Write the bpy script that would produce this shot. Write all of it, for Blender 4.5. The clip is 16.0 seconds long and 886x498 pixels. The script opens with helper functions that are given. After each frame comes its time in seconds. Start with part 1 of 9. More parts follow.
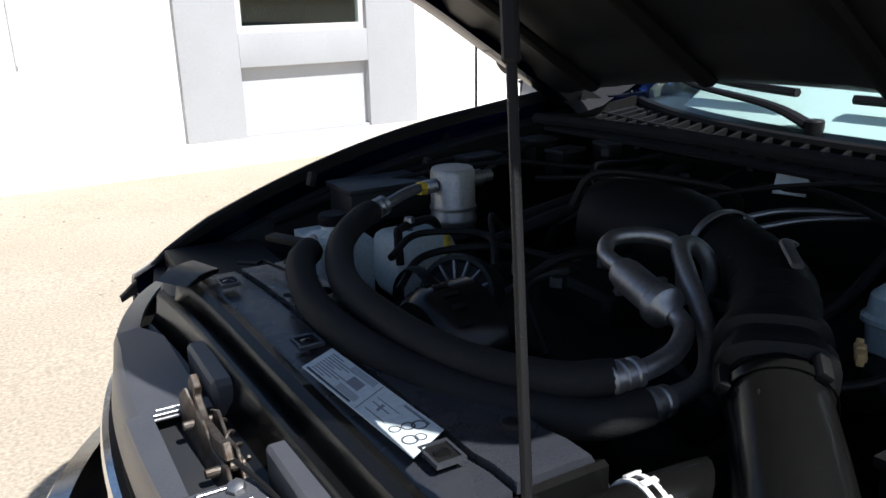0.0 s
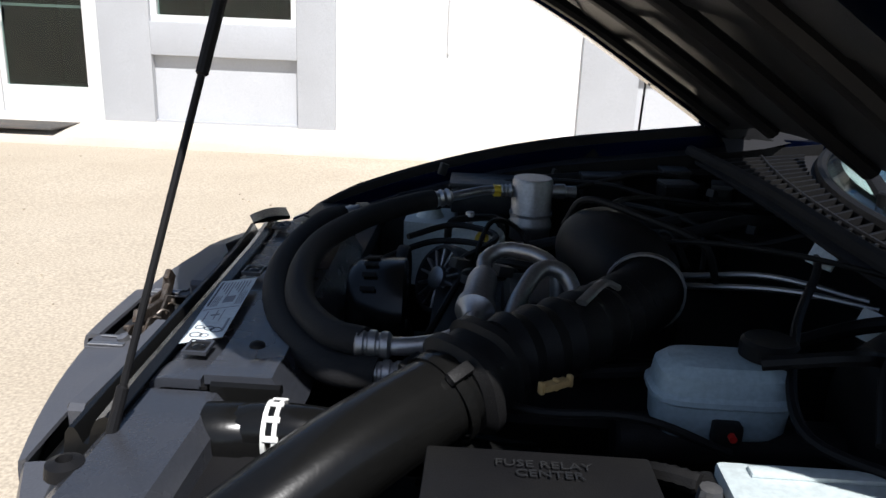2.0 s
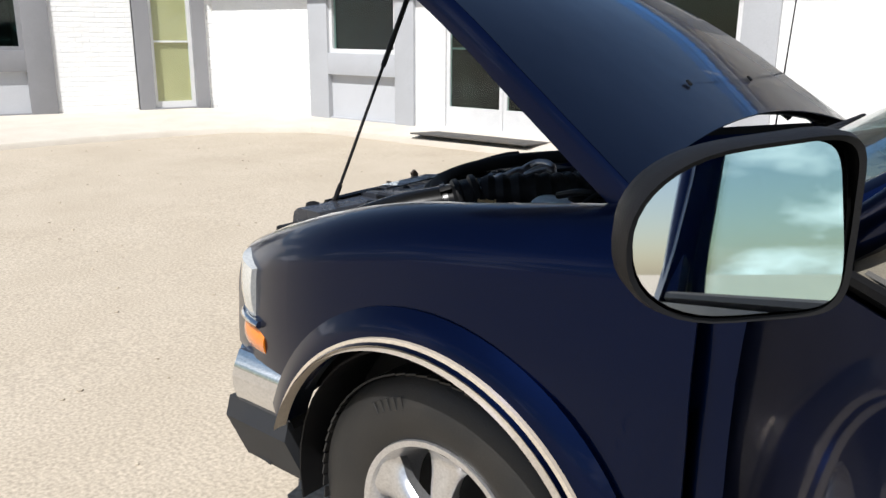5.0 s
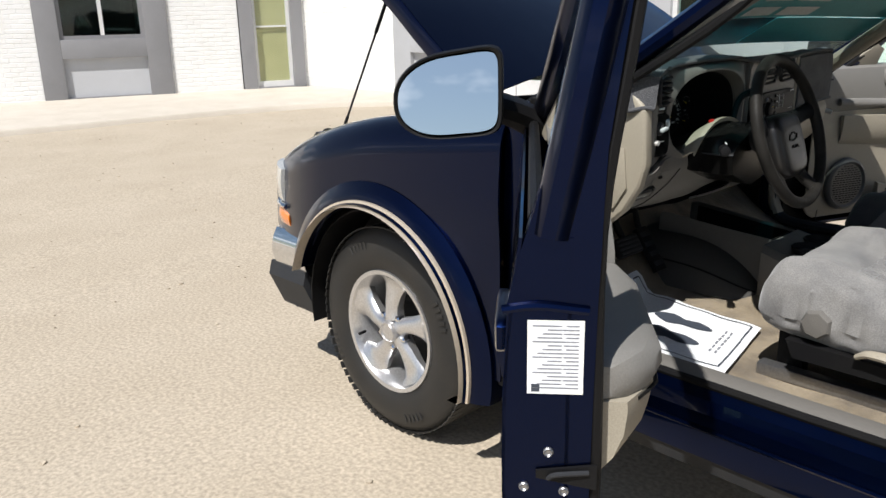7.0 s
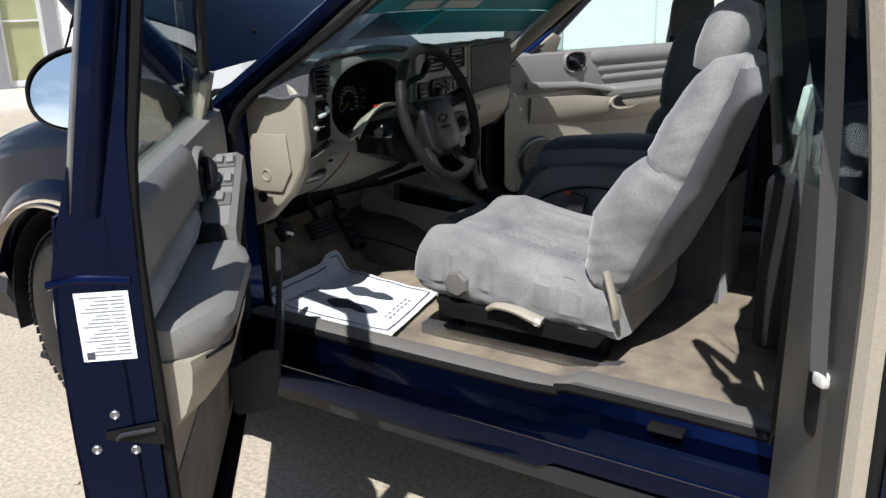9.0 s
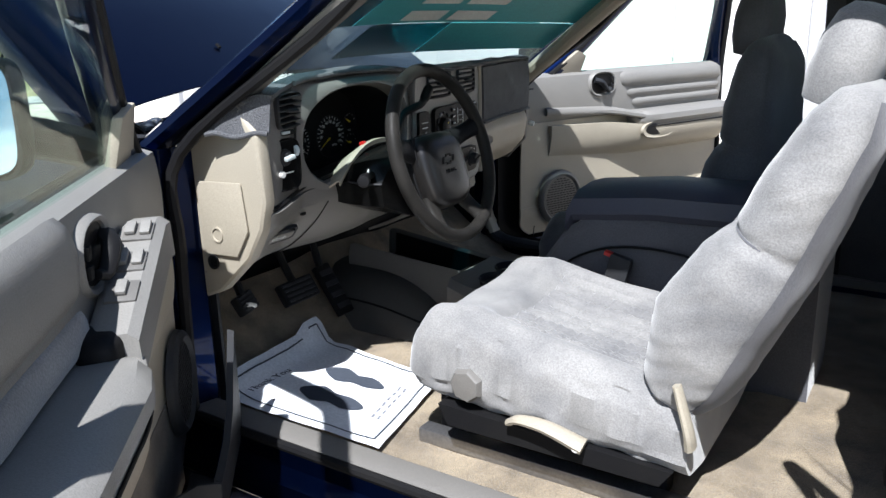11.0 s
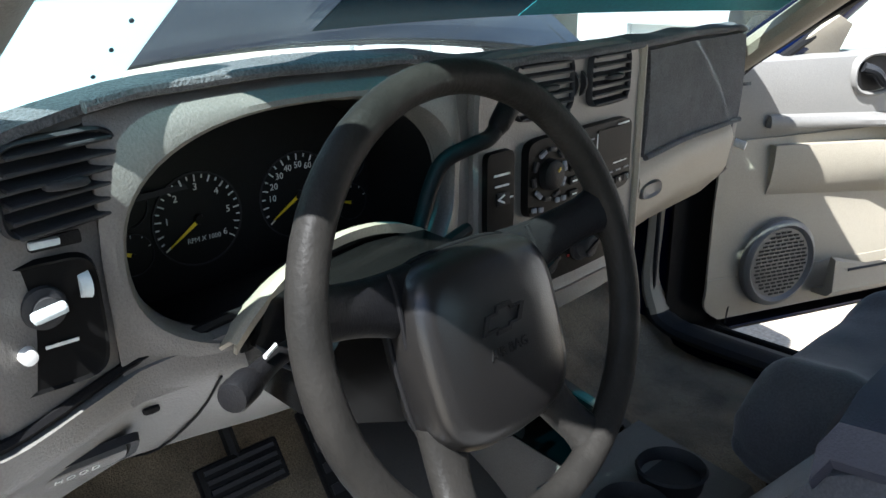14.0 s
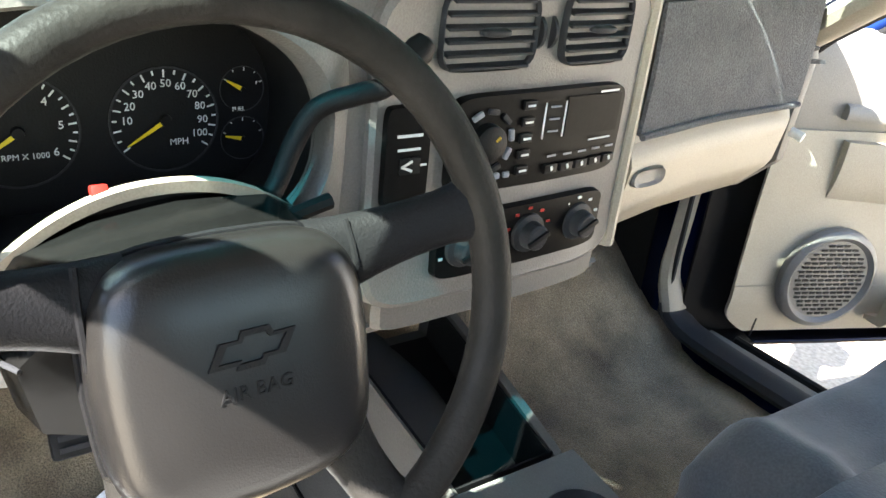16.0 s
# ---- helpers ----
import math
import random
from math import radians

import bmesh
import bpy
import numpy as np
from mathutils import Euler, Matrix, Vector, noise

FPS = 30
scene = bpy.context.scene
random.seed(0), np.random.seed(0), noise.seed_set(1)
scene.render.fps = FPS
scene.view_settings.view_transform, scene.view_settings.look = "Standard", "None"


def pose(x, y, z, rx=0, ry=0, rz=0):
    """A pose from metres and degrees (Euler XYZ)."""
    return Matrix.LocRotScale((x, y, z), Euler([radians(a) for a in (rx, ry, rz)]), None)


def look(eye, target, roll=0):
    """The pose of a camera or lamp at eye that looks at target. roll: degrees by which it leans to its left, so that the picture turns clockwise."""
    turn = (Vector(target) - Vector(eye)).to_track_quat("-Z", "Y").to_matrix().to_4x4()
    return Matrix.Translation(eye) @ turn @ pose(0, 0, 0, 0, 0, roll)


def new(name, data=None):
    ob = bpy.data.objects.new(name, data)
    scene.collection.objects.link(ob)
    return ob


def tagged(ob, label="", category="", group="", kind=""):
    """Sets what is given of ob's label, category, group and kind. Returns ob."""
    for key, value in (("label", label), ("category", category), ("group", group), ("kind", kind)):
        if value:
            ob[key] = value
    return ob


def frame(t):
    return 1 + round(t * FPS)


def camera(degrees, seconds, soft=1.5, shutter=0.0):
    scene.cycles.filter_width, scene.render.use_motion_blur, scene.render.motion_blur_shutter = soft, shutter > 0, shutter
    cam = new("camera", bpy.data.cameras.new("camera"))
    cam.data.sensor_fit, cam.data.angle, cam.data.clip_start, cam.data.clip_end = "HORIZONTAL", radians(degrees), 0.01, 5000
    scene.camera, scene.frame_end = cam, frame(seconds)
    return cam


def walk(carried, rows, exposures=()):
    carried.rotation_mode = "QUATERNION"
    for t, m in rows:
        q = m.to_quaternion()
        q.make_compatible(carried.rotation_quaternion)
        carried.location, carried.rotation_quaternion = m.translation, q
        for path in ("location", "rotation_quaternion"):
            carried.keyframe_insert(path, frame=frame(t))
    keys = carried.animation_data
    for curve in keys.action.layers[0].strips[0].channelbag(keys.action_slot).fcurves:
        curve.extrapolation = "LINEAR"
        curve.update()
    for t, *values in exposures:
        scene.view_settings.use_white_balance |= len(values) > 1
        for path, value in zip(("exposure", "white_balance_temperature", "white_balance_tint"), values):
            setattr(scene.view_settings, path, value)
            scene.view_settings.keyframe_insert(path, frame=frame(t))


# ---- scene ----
cam = camera(58.3, 16.0)
PATH = [
    (0, (-0.902, -0.831, 1.331), (0.037, 0.83, 0.733), -1.4),
    (0.5, (-0.768, -0.962, 1.341), (-0.025, 0.801, 0.759), -0.5),
    (1, (-0.616, -1.067, 1.35), (-0.093, 0.77, 0.755), 0.9),
    (1.5, (-0.449, -1.142, 1.365), (-0.208, 0.738, 0.727), 1.9),
    (2, (-0.279, -1.175, 1.369), (-0.356, 0.733, 0.775), 2.4),
    (2.5, (-0.107, -1.232, 1.378), (-0.472, 0.659, 0.838), 2.1),
    (3, (0.104, -1.375, 1.395), (-0.483, 0.471, 0.893), 0.8),
    (3.5, (0.307, -1.448, 1.382), (-0.515, 0.306, 0.883), -1.0),
    (4, (0.521, -1.618, 1.371), (-0.471, 0.042, 0.86), -1.0),
    (4.1, (0.566, -1.648, 1.375), (-0.455, -0.008, 0.853), -1.4),
    (4.2, (0.599, -1.681, 1.371), (-0.443, -0.055, 0.85), -1.1),
    (6.3, (1.535, -2.162, 1.373), (0.105, -0.868, 0.844), -1.1),
    (6.5, (1.626, -2.198, 1.357), (0.187, -0.911, 0.833), -1.1),
    (7, (1.856, -2.298, 1.348), (0.455, -0.987, 0.782), -1.3),
    (7.5, (2.039, -2.314, 1.363), (0.718, -0.948, 0.739), -2.3),
    (7.6, (2.035, -2.301, 1.357), (0.742, -0.914, 0.724), -2.7),
    (8, (2.169, -2.239, 1.354), (0.916, -0.809, 0.735), -2.3),
    (8.5, (2.226, -2.195, 1.349), (1.066, -0.683, 0.744), -2.1),
    (9, (2.194, -2.174, 1.343), (1.163, -0.566, 0.75), -1.4),
    (9.5, (2.14, -2.141, 1.341), (1.207, -0.47, 0.759), -0.8),
    (10, (2.075, -2.054, 1.336), (1.149, -0.371, 0.778), -0.6),
    (10.2, (2.054, -2.002, 1.335), (1.103, -0.331, 0.786), -0.8),
    (12.3, (1.644, -1.261, 1.297), (0.52, 0.259, 0.643), -2.0),
    (12.5, (1.605, -1.188, 1.293), (0.475, 0.318, 0.618), -2.3),
    (13, (1.53, -1.026, 1.294), (0.408, 0.482, 0.611), -1.8),
    (13.5, (1.463, -0.887, 1.309), (0.271, 0.578, 0.65), -0.7),
    (14, (1.417, -0.77, 1.302), (0.042, 0.524, 0.644), -0.8),
    (14.5, (1.417, -0.668, 1.293), (-0.116, 0.407, 0.588), -1.2),
    (15, (1.421, -0.599, 1.294), (-0.105, 0.434, 0.517), 1.0),
    (15.5, (1.409, -0.543, 1.299), (-0.069, 0.517, 0.465), 4.2),
    (16, (1.397, -0.485, 1.296), (-0.065, 0.583, 0.448), 6.3),
]
walk(cam, [(t, look(*p)) for t, *p in PATH],
     exposures=[(0, 0.68, 6400, 10), (2, 0.57, 6450, 11), (3.5, 0.5, 6250, 10), (6.5, 0.24, 6650, 10), (8.5, 0.28, 6400, 10), (10, 0.86, 6150, 11), (12.5, 1.22, 6100, 10), (14, 1.88, 6150, 9), (15, 2.82, 6600, 10), (16, 3.68, 6900, 9)])

# ---- light ----
SUN_WAY = Vector((-0.215, 0.64, -1.0)).normalized()
world = bpy.data.worlds.new("sky")
scene.world = world
world.use_nodes = True
wn = world.node_tree.nodes
sky = wn.new("ShaderNodeTexSky")
sky.sky_type = "NISHITA"
sky.sun_disc = False
sky.sun_elevation = math.asin(-SUN_WAY.z)
sky.sun_rotation = math.atan2(-SUN_WAY.x, -SUN_WAY.y)
sky.dust_density = 0.7
wn["Background"].inputs["Strength"].default_value = 0.072
# fair-weather clouds, thickest low over the horizon
wl = world.node_tree.links
w_co, w_sep, w_band, w_noise, w_edge, w_mul, w_mix = (wn.new("ShaderNode" + k) for k in ("TexCoord", "SeparateXYZ", "MapRange", "TexNoise", "MapRange", "Math", "Mix"))
w_map = wn.new("ShaderNodeMapping")
w_map.inputs["Scale"].default_value = (1.0, 1.0, 2.6)
wl.new(w_co.outputs["Generated"], w_map.inputs["Vector"])
wl.new(w_map.outputs[0], w_noise.inputs["Vector"])
w_noise.inputs["Scale"].default_value, w_noise.inputs["Detail"].default_value = 4.2, 9.0
wl.new(w_co.outputs["Generated"], w_sep.inputs[0])
w_band.inputs["From Min"].default_value, w_band.inputs["From Max"].default_value = 0.34, 0.06
wl.new(w_sep.outputs["Z"], w_band.inputs["Value"])
w_edge.inputs["From Min"].default_value, w_edge.inputs["From Max"].default_value = 0.52, 0.64
wl.new(w_noise.outputs[0], w_edge.inputs["Value"])
w_mul.operation = "MULTIPLY"
wl.new(w_band.outputs[0], w_mul.inputs[0])
wl.new(w_edge.outputs[0], w_mul.inputs[1])
w_mix.data_type = "RGBA"
w_mix.inputs["B"].default_value = (17.0, 17.5, 18.5, 1)
wl.new(w_mul.outputs[0], w_mix.inputs["Factor"])
wl.new(sky.outputs[0], w_mix.inputs["A"])
wl.new(w_mix.outputs["Result"], wn["Background"].inputs["Color"])
sun_data = bpy.data.lights.new("sun", "SUN")
sun_data.energy, sun_data.angle, sun_data.color = 5.0, radians(0.55), (1.0, 0.985, 0.965)
sun = new("sun", sun_data)
sun.matrix_world = look((0, -8, 12), Vector((0, -8, 12)) + SUN_WAY)

# ---- materials ----


def mat(name, color, rough=0.6, metal=0.0, vary=0.12, scale=9.0, fine=0.1, fscale=160.0, bump=0.15, bscale=0, dist=0.002,
        coat=0.0, spec=0.5, tint=None, stretch=(1, 1, 1), piece=0.0, rvary=0.15, sheen=0.0):
    """A surface with variation at two scales, in metres; tint is the colour of its larger stains."""
    m = bpy.data.materials.new(name)
    m.use_nodes = True
    nt, n = m.node_tree, m.node_tree.nodes
    b = n["Principled BSDF"]
    co = n.new("ShaderNodeTexCoord")
    mp = n.new("ShaderNodeMapping")
    mp.inputs["Scale"].default_value = stretch
    nt.links.new(co.outputs["Object"], mp.inputs["Vector"])

    def tex(s, detail):
        t = n.new("ShaderNodeTexNoise")
        t.inputs["Scale"].default_value, t.inputs["Detail"].default_value = s, detail
        nt.links.new(mp.outputs[0], t.inputs["Vector"])
        return t

    big, small = tex(scale, 5), tex(fscale, 2)
    tint = tint or tuple(c * 0.6 for c in color)
    r1 = n.new("ShaderNodeMapRange")
    r1.inputs["From Min"].default_value, r1.inputs["From Max"].default_value = 0.35, 0.7
    r1.inputs["To Min"].default_value, r1.inputs["To Max"].default_value = 0.0, min(1.0, vary * 2.2)
    nt.links.new(big.outputs[0], r1.inputs["Value"])
    mix = n.new("ShaderNodeMix")
    mix.data_type = "RGBA"
    mix.inputs["A"].default_value, mix.inputs["B"].default_value = (*color, 1), (*tint, 1)
    nt.links.new(r1.outputs[0], mix.inputs["Factor"])
    r2 = n.new("ShaderNodeMapRange")
    r2.inputs["From Min"].default_value, r2.inputs["From Max"].default_value = 0.3, 0.7
    r2.inputs["To Min"].default_value, r2.inputs["To Max"].default_value = 1 - fine, 1 + fine
    nt.links.new(small.outputs[0], r2.inputs["Value"])
    val = r2.outputs[0]
    if piece:
        info = n.new("ShaderNodeObjectInfo")
        r3 = n.new("ShaderNodeMapRange")
        r3.inputs["To Min"].default_value, r3.inputs["To Max"].default_value = 1 - piece, 1 + piece
        nt.links.new(info.outputs["Random"], r3.inputs["Value"])
        mu = n.new("ShaderNodeMath")
        mu.operation = "MULTIPLY"
        nt.links.new(val, mu.inputs[0])
        nt.links.new(r3.outputs[0], mu.inputs[1])
        val = mu.outputs[0]
    hsv = n.new("ShaderNodeHueSaturation")
    nt.links.new(mix.outputs["Result"], hsv.inputs["Color"])
    nt.links.new(val, hsv.inputs["Value"])
    nt.links.new(hsv.outputs[0], b.inputs["Base Color"])
    rr = n.new("ShaderNodeMapRange")
    rr.inputs["To Min"].default_value = max(0.02, rough * (1 - rvary))
    rr.inputs["To Max"].default_value = min(1.0, rough * (1 + rvary))
    nt.links.new(big.outputs[0], rr.inputs["Value"])
    nt.links.new(rr.outputs[0], b.inputs["Roughness"])
    b.inputs["Metallic"].default_value = metal
    b.inputs["Specular IOR Level"].default_value = spec
    b.inputs["Coat Weight"].default_value = coat
    b.inputs["Coat Roughness"].default_value = 0.03
    b.inputs["Sheen Weight"].default_value = sheen
    if bump:
        bp = n.new("ShaderNodeBump")
        bp.inputs["Strength"].default_value, bp.inputs["Distance"].default_value = bump, dist
        h = tex(bscale, 3) if bscale else small
        nt.links.new(h.outputs[0], bp.inputs["Height"])
        nt.links.new(bp.outputs[0], b.inputs["Normal"])
    return m


def glass_mat(name, color=(0.9, 0.97, 0.95), rough=0.0):
    """A thin pane: clear, with mirror-like gloss that grows at a flat angle."""
    m = bpy.data.materials.new(name)
    m.use_nodes = True
    nt, n = m.node_tree, m.node_tree.nodes
    n.remove(n["Principled BSDF"])
    tr, gl, mx, lw, pw, ma = (n.new("ShaderNode" + k) for k in ("BsdfTransparent", "BsdfGlossy", "MixShader", "LayerWeight", "Math", "Math"))
    tr.inputs[0].default_value = (*color, 1)
    gl.inputs["Roughness"].default_value = rough
    pw.operation, pw.inputs[1].default_value = "POWER", 5.0
    ma.operation, ma.inputs[1].default_value, ma.inputs[2].default_value = "MULTIPLY_ADD", 0.9, 0.035
    nt.links.new(lw.outputs["Facing"], pw.inputs[0])
    nt.links.new(pw.outputs[0], ma.inputs[0])
    nt.links.new(ma.outputs[0], mx.inputs[0])
    nt.links.new(tr.outputs[0], mx.inputs[1])
    nt.links.new(gl.outputs[0], mx.inputs[2])
    nt.links.new(mx.outputs[0], n["Material Output"].inputs[0])
    return m


PAINT = mat("blue_car_paint", (0.0021, 0.0078, 0.040), 0.34, 1.0, vary=0.02, fine=0.12, fscale=900, bump=0, coat=0.5)
# the clear coat shows most at a flat angle
_n, _l = PAINT.node_tree.nodes, PAINT.node_tree.links
_w, _p, _r = (_n.new("ShaderNode" + k) for k in ("LayerWeight", "Math", "MapRange"))
_p.operation, _p.inputs[1].default_value = "POWER", 1.8
_r.inputs["To Min"].default_value, _r.inputs["To Max"].default_value = 0.22, 1.0
_l.new(_w.outputs["Facing"], _p.inputs[0])
_l.new(_p.outputs[0], _r.inputs["Value"])
_l.new(_r.outputs[0], _n["Principled BSDF"].inputs["Coat Weight"])
CHROME = mat("chrome", (0.75, 0.76, 0.78), 0.08, 1.0, vary=0.05, bump=0.02)
STEEL = mat("dull_aluminium", (0.36, 0.36, 0.37), 0.42, 0.9, vary=0.25, bump=0.1)
ALLOY = mat("machined_alloy", (0.62, 0.62, 0.63), 0.3, 0.85, vary=0.1, tint=(0.4, 0.38, 0.35), bump=0.05)
RUST = mat("rusty_steel", (0.15, 0.135, 0.12), 0.5, 0.8, vary=0.7, tint=(0.055, 0.034, 0.022), scale=70, bump=0.35)
COVERPLASTIC = mat("satin_grey_black_plastic", (0.030, 0.033, 0.041), 0.27, vary=0.25, tint=(0.043, 0.044, 0.05), scale=16, bump=0.08, fscale=300, spec=0.6)
HEADERPLASTIC = mat("faded_grey_plastic", (0.058, 0.061, 0.072), 0.36, vary=0.25, tint=(0.082, 0.082, 0.088), scale=12, bump=0.1, fscale=420, spec=0.55)
BLACK = mat("black_plastic", (0.008, 0.008, 0.009), 0.5, vary=0.2, tint=(0.014, 0.0135, 0.012), bump=0.25, fscale=500, spec=0.14)
GLOSSBLACK = mat("glossy_black_plastic", (0.005, 0.005, 0.005), 0.22, vary=0.1, tint=(0.010, 0.010, 0.009), bump=0.05, spec=0.3)
DUSTY = mat("dusty_black_plastic", (0.014, 0.0155, 0.0185), 0.42, vary=0.2, tint=(0.028, 0.027, 0.025), scale=14, bump=0.2, fscale=400, spec=0.4)
CHARCOAL = mat("charcoal_plastic", (0.026, 0.028, 0.032), 0.5, vary=0.15, tint=(0.045, 0.042, 0.038), bump=0.2, fscale=500, spec=0.15)
RUBBER = mat("tyre_rubber", (0.010, 0.010, 0.010), 0.58, vary=0.25, tint=(0.024, 0.021, 0.017), scale=12, bump=0.3, fscale=220)
HOSE = mat("foam_hose", (0.01, 0.01, 0.011), 0.75, vary=0.2, tint=(0.03, 0.03, 0.03), bump=0.3, fscale=300, spec=0.22)
GOLD = mat("tan_trim", (0.6, 0.52, 0.42), 0.3, 0.35, bump=0.03)
AMBER = mat("amber_lens", (0.75, 0.2, 0.01), 0.12, vary=0.1, tint=(0.6, 0.12, 0.0), bump=0.1, fscale=300, coat=1.0)
LENS = mat("clear_lamp_lens", (0.72, 0.73, 0.7), 0.12, 0.35, vary=0.2, bump=0.08, fscale=140, coat=1.0)
GLASS = glass_mat("window_glass", (0.8, 0.92, 0.88))
TINTED = glass_mat("clear_glass", (0.9, 0.97, 0.95))
DUSTYGLASS = glass_mat("dusty_windshield_glass", (0.88, 0.96, 0.94))
_n, _l = DUSTYGLASS.node_tree.nodes, DUSTYGLASS.node_tree.links
_t, _m, _x, _r = (_n.new("ShaderNode" + k) for k in ("BsdfTranslucent", "MixShader", "TexNoise", "MapRange"))
_t.inputs[0].default_value = (0.75, 0.8, 0.8, 1)
_x.inputs["Scale"].default_value, _x.inputs["Detail"].default_value = 7.0, 6.0
_r.inputs["From Min"].default_value, _r.inputs["From Max"].default_value = 0.3, 0.75
_r.inputs["To Min"].default_value, _r.inputs["To Max"].default_value = 0.004, 0.02
_old = _n["Material Output"].inputs[0].links[0].from_socket
_l.new(_x.outputs[0], _r.inputs["Value"])
_l.new(_r.outputs[0], _m.inputs[0])
_l.new(_old, _m.inputs[1])
_l.new(_t.outputs[0], _m.inputs[2])
_l.new(_m.outputs[0], _n["Material Output"].inputs[0])
GRAVEL = mat("pale_gravel_ground", (0.435, 0.373, 0.29), 0.9, vary=0.2, tint=(0.345, 0.287, 0.21), scale=1.3, fine=0.22, fscale=70, bump=0.4, bscale=38, dist=0.010)
CONCRETE = mat("pale_concrete", (0.55, 0.5, 0.43), 0.85, vary=0.2, tint=(0.44, 0.39, 0.32), scale=2.5, fine=0.1, bump=0.3, bscale=60, dist=0.004)
WHITEWALL = mat("white_painted_brick", (0.78, 0.78, 0.77), 0.75, vary=0.1, tint=(0.66, 0.64, 0.6), scale=3, bump=0.35, bscale=40, dist=0.006, piece=0.03)
GREYTRIM = mat("grey_painted_stucco", (0.40, 0.41, 0.43), 0.8, vary=0.12, tint=(0.33, 0.33, 0.34), scale=3, bump=0.3, bscale=90, dist=0.003)
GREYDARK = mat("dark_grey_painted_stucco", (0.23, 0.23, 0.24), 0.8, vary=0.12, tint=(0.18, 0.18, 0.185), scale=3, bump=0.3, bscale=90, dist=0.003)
GREYPANEL = mat("light_grey_panel", (0.46, 0.47, 0.49), 0.75, vary=0.1, tint=(0.4, 0.4, 0.41), scale=3, bump=0.2, bscale=70, dist=0.003)
ALUFRAME = mat("white_aluminium_frame", (0.72, 0.72, 0.72), 0.35, 0.2, vary=0.08, bump=0.05)
ROOFTIN = mat("blue_roof_sheet", (0.045, 0.17, 0.42), 0.42, 0.1, vary=0.2, tint=(0.07, 0.18, 0.36), scale=1.2, bump=0.05)
# near-black: the shade of unlit rooms and the eave is in this colour
DARKFILL = mat("near_black_fill", (0.03, 0.028, 0.026), 0.9, vary=0.3, tint=(0.07, 0.05, 0.04), scale=1.5, bump=0.1)
CURTAIN = mat("yellowed_blind", (0.62, 0.47, 0.27), 0.8, vary=0.2, tint=(0.45, 0.35, 0.18), scale=2, bump=0.2)
DOORMAT = mat("dark_door_mat", (0.06, 0.058, 0.056), 0.95, vary=0.3, tint=(0.12, 0.1, 0.08), scale=5, bump=0.5, bscale=250)
PAPER = mat("white_paper", (0.8, 0.82, 0.84), 0.6, vary=0.05, bump=0.1, bscale=30)
LABELW = mat("silver_label", (0.60, 0.66, 0.68), 0.4, vary=0.12, scale=20, bump=0.05)
FINEPRINT = mat("grey_print", (0.22, 0.23, 0.26), 0.6, bump=0)
RADIOBLACK = mat("satin_black_panel", (0.006, 0.006, 0.006), 0.4, vary=0.1, bump=0.05, spec=0.06)
PRINT = mat("dark_print", (0.05, 0.06, 0.08), 0.6, bump=0)
BLUEPRINT = mat("blue_print", (0.05, 0.25, 0.5), 0.5, bump=0)
TEALFILM = glass_mat("teal_film", (0.035, 0.25, 0.29), 0.25)
SHEETFILM = glass_mat("pale_film", (0.72, 0.9, 0.92), 0.3)
_n = SHEETFILM.node_tree.nodes
_d, _m = _n.new("ShaderNodeBsdfTranslucent"), _n.new("ShaderNodeMixShader")
_d.inputs[0].default_value, _m.inputs[0].default_value = (0.62, 0.68, 0.69, 1), 0.5
_old = _n["Material Output"].inputs[0].links[0].from_socket
SHEETFILM.node_tree.links.new(_old, _m.inputs[1])
SHEETFILM.node_tree.links.new(_d.outputs[0], _m.inputs[2])
SHEETFILM.node_tree.links.new(_m.outputs[0], _n["Material Output"].inputs[0])
RIMPAD = mat("dark_grey_soft_plastic", (0.0105, 0.0098, 0.0094), 0.29, vary=0.1, bump=0.2, fscale=700, dist=0.0008, spec=0.5)
DOVE = mat("grey_brown_plastic", (0.125, 0.12, 0.112), 0.5, vary=0.15, tint=(0.09, 0.086, 0.08), scale=6, bump=0.3, fscale=450)
TEALCARD = mat("teal_printed_card", (0.05, 0.33, 0.37), 0.5, vary=0.05, bump=0)
MIRROR = mat("mirror_glass", (0.85, 0.88, 0.9), 0.02, 1.0, vary=0.0, fine=0.0, bump=0, rvary=0)
BEIGE = mat("beige_vinyl", (0.345, 0.31, 0.245), 0.5, vary=0.15, tint=(0.30, 0.268, 0.212), scale=6, bump=0.25, fscale=450)
TAUPE = mat("taupe_vinyl", (0.145, 0.138, 0.127), 0.45, vary=0.12, tint=(0.112, 0.107, 0.099), scale=6, bump=0.3, fscale=450)
DOORVINYL = mat("light_grey_door_vinyl", (0.205, 0.198, 0.185), 0.48, vary=0.12, tint=(0.165, 0.16, 0.148), scale=6, bump=0.3, fscale=450)
CLOTH = mat("grey_velour", (0.235, 0.23, 0.222), 0.9, vary=0.45, tint=(0.125, 0.125, 0.128), scale=9, fine=0.18, fscale=350, bump=0.5, dist=0.0015, sheen=0.4)
# darkened copy of the velour; holds the passenger seat's shade in its colour
CLOTHD = mat("darkened_grey_velour", (0.085, 0.085, 0.095), 0.9, vary=0.2, scale=11, fine=0.18, fscale=350, bump=0.4, dist=0.0015, sheen=0.3)
CLOTHB = mat("near_black_matte", (0.018, 0.018, 0.02), 0.9, vary=0.2, bump=0.3, spec=0.2)
NAVYVINYL = mat("dark_navy_vinyl", (0.05, 0.053, 0.075), 0.5, vary=0.1, bump=0.25, fscale=450)
CARPET = mat("tan_carpet", (0.27, 0.215, 0.14), 0.98, vary=1.2, tint=(0.095, 0.072, 0.046), scale=11, fine=0.4, fscale=420, bump=0.8, dist=0.004, sheen=0.2)
